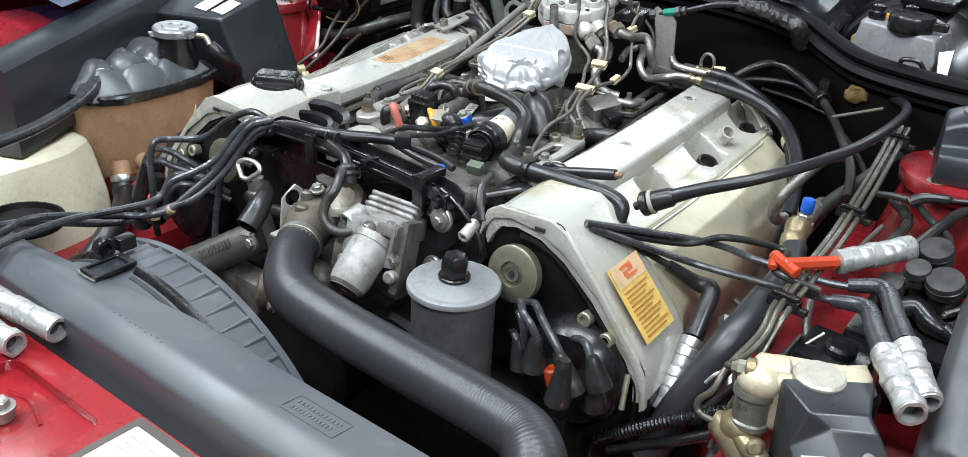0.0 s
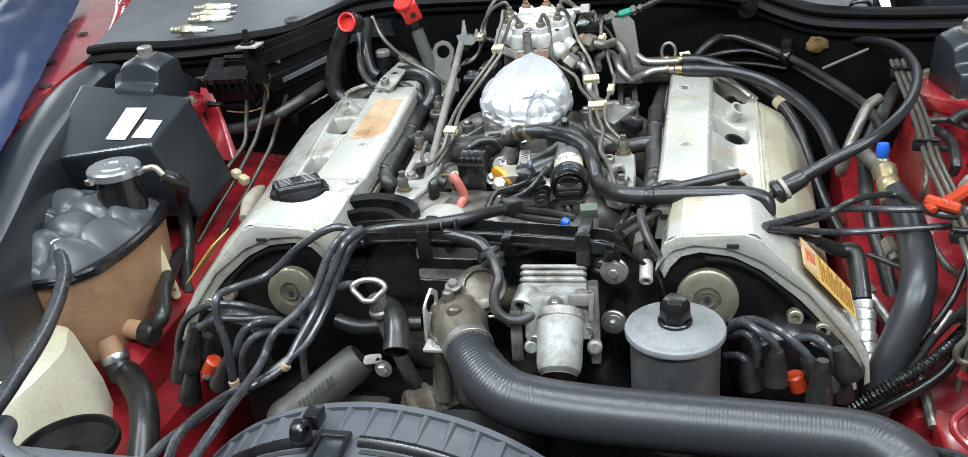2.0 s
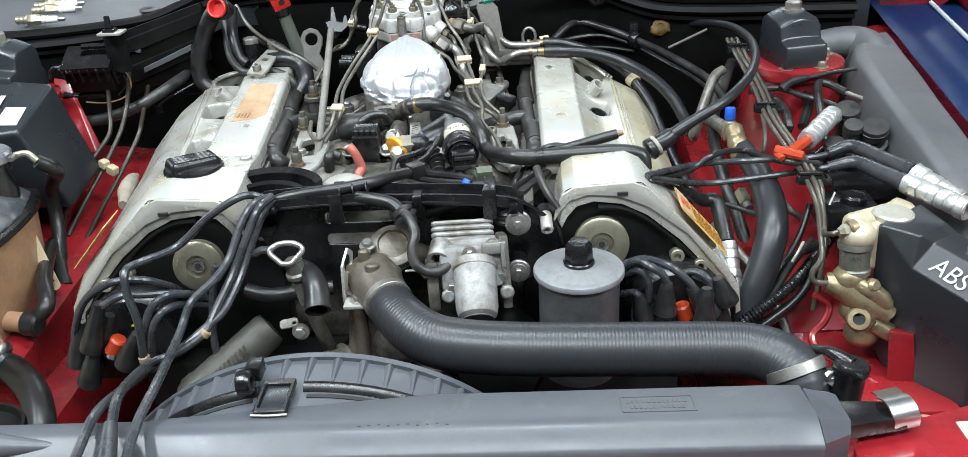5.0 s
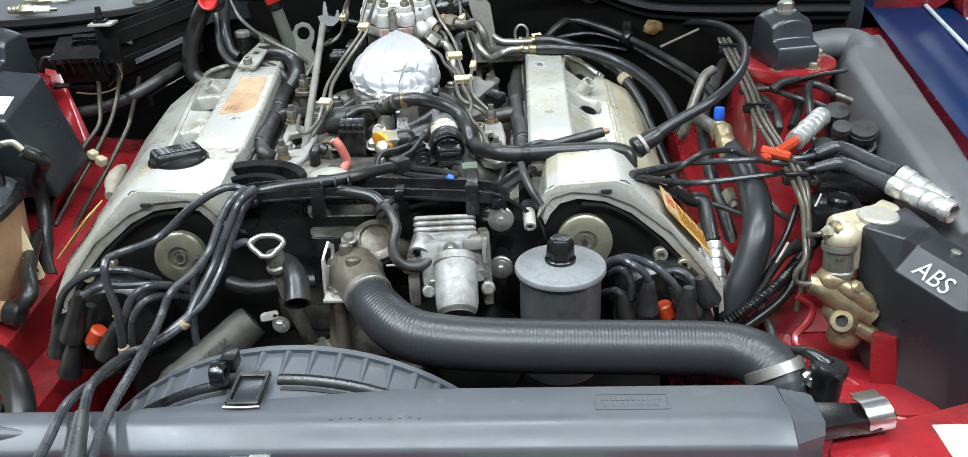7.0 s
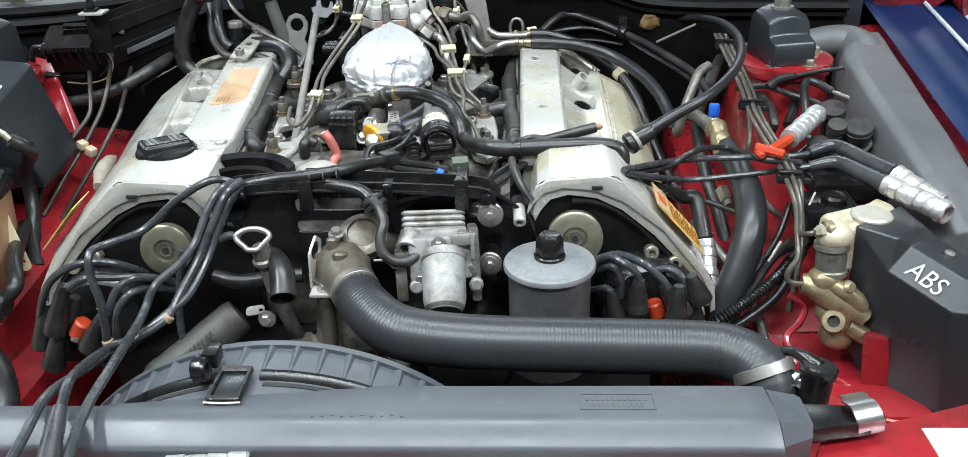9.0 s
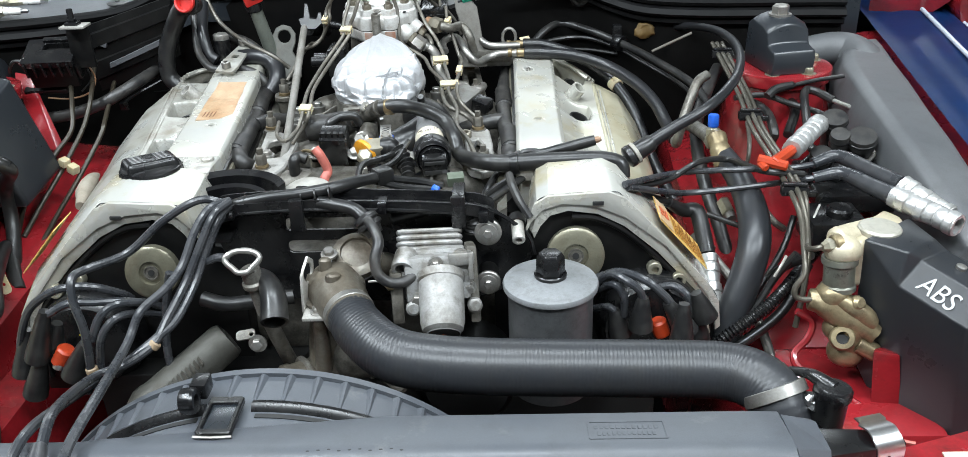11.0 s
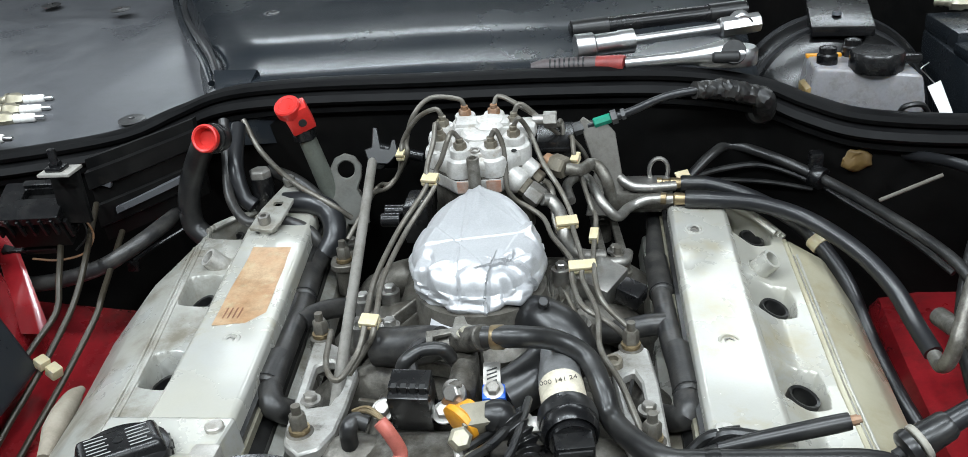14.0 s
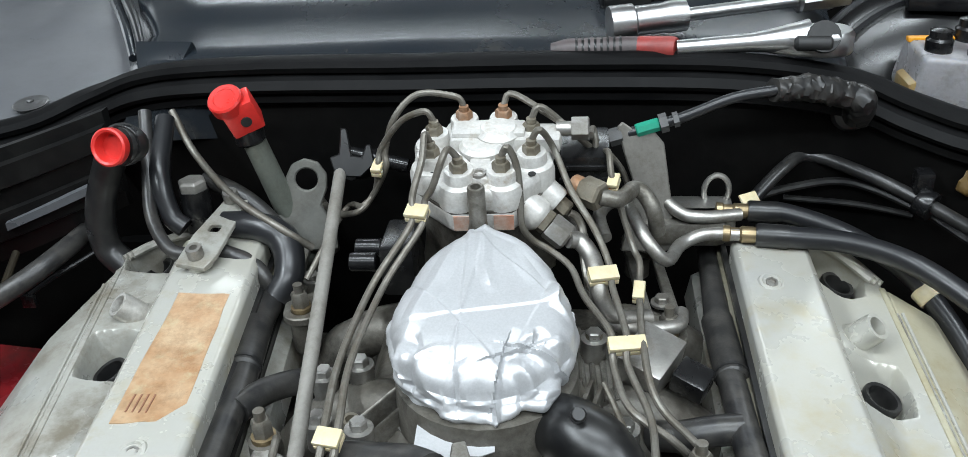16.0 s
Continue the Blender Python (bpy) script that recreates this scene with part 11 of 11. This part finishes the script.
# grey leads of the far distributor, bundled over the shroud
LEADS = [
    [(-0.129, -0.02, 0.934), (-0.151, -0.03, 0.943), (-0.188, -0.035, 0.924), (-0.225, -0.045, 0.895), (-0.258, -0.065, 0.889), (-0.264, -0.085, 0.89), (-0.263, -0.095, 0.871), (-0.257, -0.1, 0.842), (-0.261, -0.1, 0.797), (-0.275, -0.09, 0.764)],
    [(-0.125, -0.02, 0.937), (-0.139, -0.04, 0.938), (-0.151, -0.055, 0.922), (-0.162, -0.075, 0.895), (-0.174, -0.095, 0.882), (-0.192, -0.115, 0.87), (-0.199, -0.14, 0.851), (-0.176, -0.244, 0.875), (-0.17, -0.306, 0.879), (-0.164, -0.349, 0.876), (-0.159, -0.379, 0.872), (-0.152, -0.421, 0.868)],
    [(-0.124, -0.025, 0.938), (-0.134, -0.045, 0.934), (-0.144, -0.06, 0.914), (-0.158, -0.08, 0.883), (-0.171, -0.11, 0.859), (-0.18, -0.13, 0.844), (-0.199, -0.15, 0.837), (-0.221, -0.17, 0.837), (-0.2, -0.267, 0.877), (-0.19, -0.311, 0.878)],
    [(-0.126, -0.02, 0.932), (-0.132, -0.04, 0.928), (-0.142, -0.055, 0.908), (-0.151, -0.075, 0.88), (-0.164, -0.105, 0.856), (-0.178, -0.125, 0.848), (-0.206, -0.15, 0.833), (-0.232, -0.18, 0.827), (-0.211, -0.287, 0.874), (-0.207, -0.336, 0.872), (-0.205, -0.373, 0.868), (-0.201, -0.416, 0.864)],
    [(-0.127, -0.015, 0.926), (-0.134, -0.035, 0.922), (-0.138, -0.05, 0.912), (-0.145, -0.06, 0.893), (-0.132, -0.06, 0.896), (-0.124, -0.055, 0.892)],
    [(-0.239, -0.03, 0.836), (-0.244, -0.045, 0.851), (-0.265, -0.06, 0.867), (-0.295, -0.065, 0.866), (-0.329, -0.06, 0.842), (-0.351, -0.055, 0.801), (-0.359, -0.05, 0.77)],
    [(-0.214, -0.03, 0.827), (-0.237, -0.045, 0.841), (-0.262, -0.06, 0.849), (-0.283, -0.07, 0.854), (-0.303, -0.075, 0.845)],
    [(-0.205, -0.03, 0.823), (-0.218, -0.05, 0.842), (-0.236, -0.07, 0.852), (-0.25, -0.08, 0.844), (-0.261, -0.085, 0.821)],
    [(-0.203, -0.03, 0.815), (-0.221, -0.05, 0.83), (-0.236, -0.075, 0.84), (-0.25, -0.085, 0.825), (-0.259, -0.085, 0.791)],
    [(-0.186, -0.05, 0.875), (-0.196, -0.05, 0.838), (-0.202, -0.055, 0.796), (-0.201, -0.06, 0.768)],
]
for pts in LEADS:
    solo("ignition_lead", tube(pts, 0.0041, 10), lead_rubber, "grey-black ignition lead of the distributor bundle", "ignition lead", "distributor leads")
for p, d in (((-0.26, -0.1, 0.8), (0.1, 0.0, -1)), ((-0.177, -0.128, 0.846), (-0.6, -0.3, -0.6))):
    solo("lead_clip", rev([(0.0048, 0), (0.0058, 0.001), (0.0058, 0.006), (0.0048, 0.007)], p, d, 14), surface("tan_clip", (0.30, 0.22, 0.14), 0.5, bump=0.1) if "tan_clip" not in bpy.data.materials else bpy.data.materials["tan_clip"], "tan plastic lead number clip", "clip", "lead clips")
for a, b in (((-0.189, -0.314, 0.88), (-0.176, -0.353, 0.88)),):
    solo("plug_connector", tube([a, tuple(Vector(a).lerp(Vector(b), 0.35)), b, tuple(Vector(b) + (Vector(b) - Vector(a)) * 0.6)], [0.0056, 0.0068, 0.0075, 0.008], 16), lead_rubber, "grey rubber spark plug connector hanging over the shroud", "plug connector", "plug connectors")
# silver shields of two leads lying on the front panel
for a, b in (((-0.146, -0.354, 0.852), (-0.042, -0.339, 0.847)), ((-0.127, -0.38, 0.846), (-0.056, -0.371, 0.842))):
    t = thing("spark_plug_lead", tuple(Vector(b) - Vector((0, 0, 0.011))), "silver shielded plug connector lying on the red front panel", "ignition lead", "pulled spark plug leads")
    part("silver_shield", silver_boot(a, b, ""), shield, t)
    part("end_bore", rev([(0.0072, 0), (0.0072, 0.001)], Vector(b) - (Vector(b) - Vector(a)).normalized() * 0.0095, Vector(b) - Vector(a), 14), hole_shade_and_black, t)
# black leads of the near distributor
for pts in ([(0.232, -0.03, 0.842), (0.245, -0.045, 0.861), (0.258, -0.06, 0.862), (0.27, -0.062, 0.853), (0.275, -0.06, 0.841)], [(0.235, -0.02, 0.844), (0.255, -0.035, 0.858), (0.277, -0.055, 0.859), (0.296, -0.06, 0.844), (0.303, -0.06, 0.834)], [(0.234, -0.03, 0.835), (0.248, -0.05, 0.852), (0.257, -0.055, 0.842), (0.258, -0.052, 0.818)], [(0.283, -0.02, 0.825), (0.307, -0.03, 0.838), (0.321, -0.04, 0.833), (0.33, -0.045, 0.817)], [(0.231, -0.035, 0.816), (0.245, -0.05, 0.826), (0.252, -0.05, 0.81), (0.255, -0.048, 0.786)]):
    solo("ignition_lead", tube(pts, 0.0040, 10), lead_rubber, "grey-black ignition lead of the distributor bundle", "ignition lead", "distributor leads")
solo("loom_branch", tube([(-0.166, -0.03, 0.833), (-0.139, -0.035, 0.829), (-0.1, -0.03, 0.831), (-0.074, -0.025, 0.831)], 0.008, 12), rubber, "black wiring branch below the cable duct", "wiring loom")
solo("dark_sensor", join(rod((-0.157, -0.03, 0.885), (-0.153, -0.02, 0.894), 0.008, 14, 0.002)), black_plastic, "small black sensor by the cable duct", "sensor")

# hose clamp with blue screw housing by the idle valve duct
hc = thing("hose_clamp", (-0.003, 0.215, 0.885), "steel worm-drive hose clamp with blue screw housing", "hose clamp")
part("band", plate(rounded2(-0.0065, 0.0065, -0.026, 0.004, 0.001, 2), [], 0.0012, Matrix.Translation((0.004, 0.183, 0.936)) @ pose(0, 0, 0, 24, 0, 4), 0.0002), steel, hc)
for k in range(6):
    part("band_slot", box(-0.004, 0.004, -0.0005, 0.0005, 0.0012, 0.0016, 0, Matrix.Translation((0.004, 0.183, 0.936)) @ pose(0, 0, 0, 24, 0, 4) @ Matrix.Translation((0, -0.020 + k * 0.0035, 0)) @ pose(0, 0, 0, 0, 0, 20)), hole_shade_and_black, hc)
part("screw_housing", chamfer(box(-0.0085, 0.0085, -0.007, 0.007, -0.012, 0.006, 0.002, Matrix.Translation((0.007, 0.161, 0.926)) @ pose(0, 0, 0, 15, 0, 4)), 0), blue_plastic, hc, "blue plastic screw housing")
part("screw", hexbolt((0.007, 0.160, 0.932), (0, -0.35, 0.9), 0.0052, 0.005), steel, hc)
# small fittings in the valley
for q, r in (((0.095, 0.232, 0.908), 0.0075), ((0.102, 0.143, 0.905), 0.0075), ((-0.104, 0.292, 0.908), 0.006), ((-0.082, 0.176, 0.905), 0.0065), ((-0.041, 0.176, 0.905), 0.0065), ((0.051, 0.369, 0.922), 0.006)):
    solo("socket_screw", join(rev([(r, -0.012), (r, 0.002), (r * 0.9, 0.003), (r * 0.55, 0.003), (r * 0.5, -0.001)], q, (0, -0.1, 1), 18)), nut_steel, "dull steel socket screw in the engine valley", "screw", "valley screws")
for pts, r, mt, lab in (([(-0.058, 0.192, 0.925), (-0.061, 0.203, 0.935), (-0.053, 0.215, 0.938), (-0.039, 0.217, 0.93), (-0.028, 0.215, 0.915)], 0.0042, dusty_rubber, "dusty black cable looping out of a connector"),
                        ([(-0.099, 0.157, 0.915), (-0.087, 0.155, 0.92), (-0.076, 0.146, 0.92), (-0.07, 0.14, 0.918)], 0.0016, brass, "bare brown wire entering a red sleeve"),
                        ([(0.109, 0.211, 0.905), (0.105, 0.194, 0.9), (0.097, 0.173, 0.898)], 0.0014, rubber, "thin black wire in the engine valley"),
                        ([(0.056, 0.314, 0.925), (0.064, 0.294, 0.918), (0.072, 0.263, 0.912), (0.074, 0.224, 0.908)], 0.0022, pipe_steel, "thin steel line in the engine valley"),
                        ([(-0.006, 0.104, 0.925), (0.003, 0.114, 0.925), (0.014, 0.13, 0.92), (0.026, 0.13, 0.915)], 0.0030, rubber, "thin black wire in the engine valley")):
    solo("valley_wire", tube(pts, r, 8), mt, lab, "wire", "valley wires")
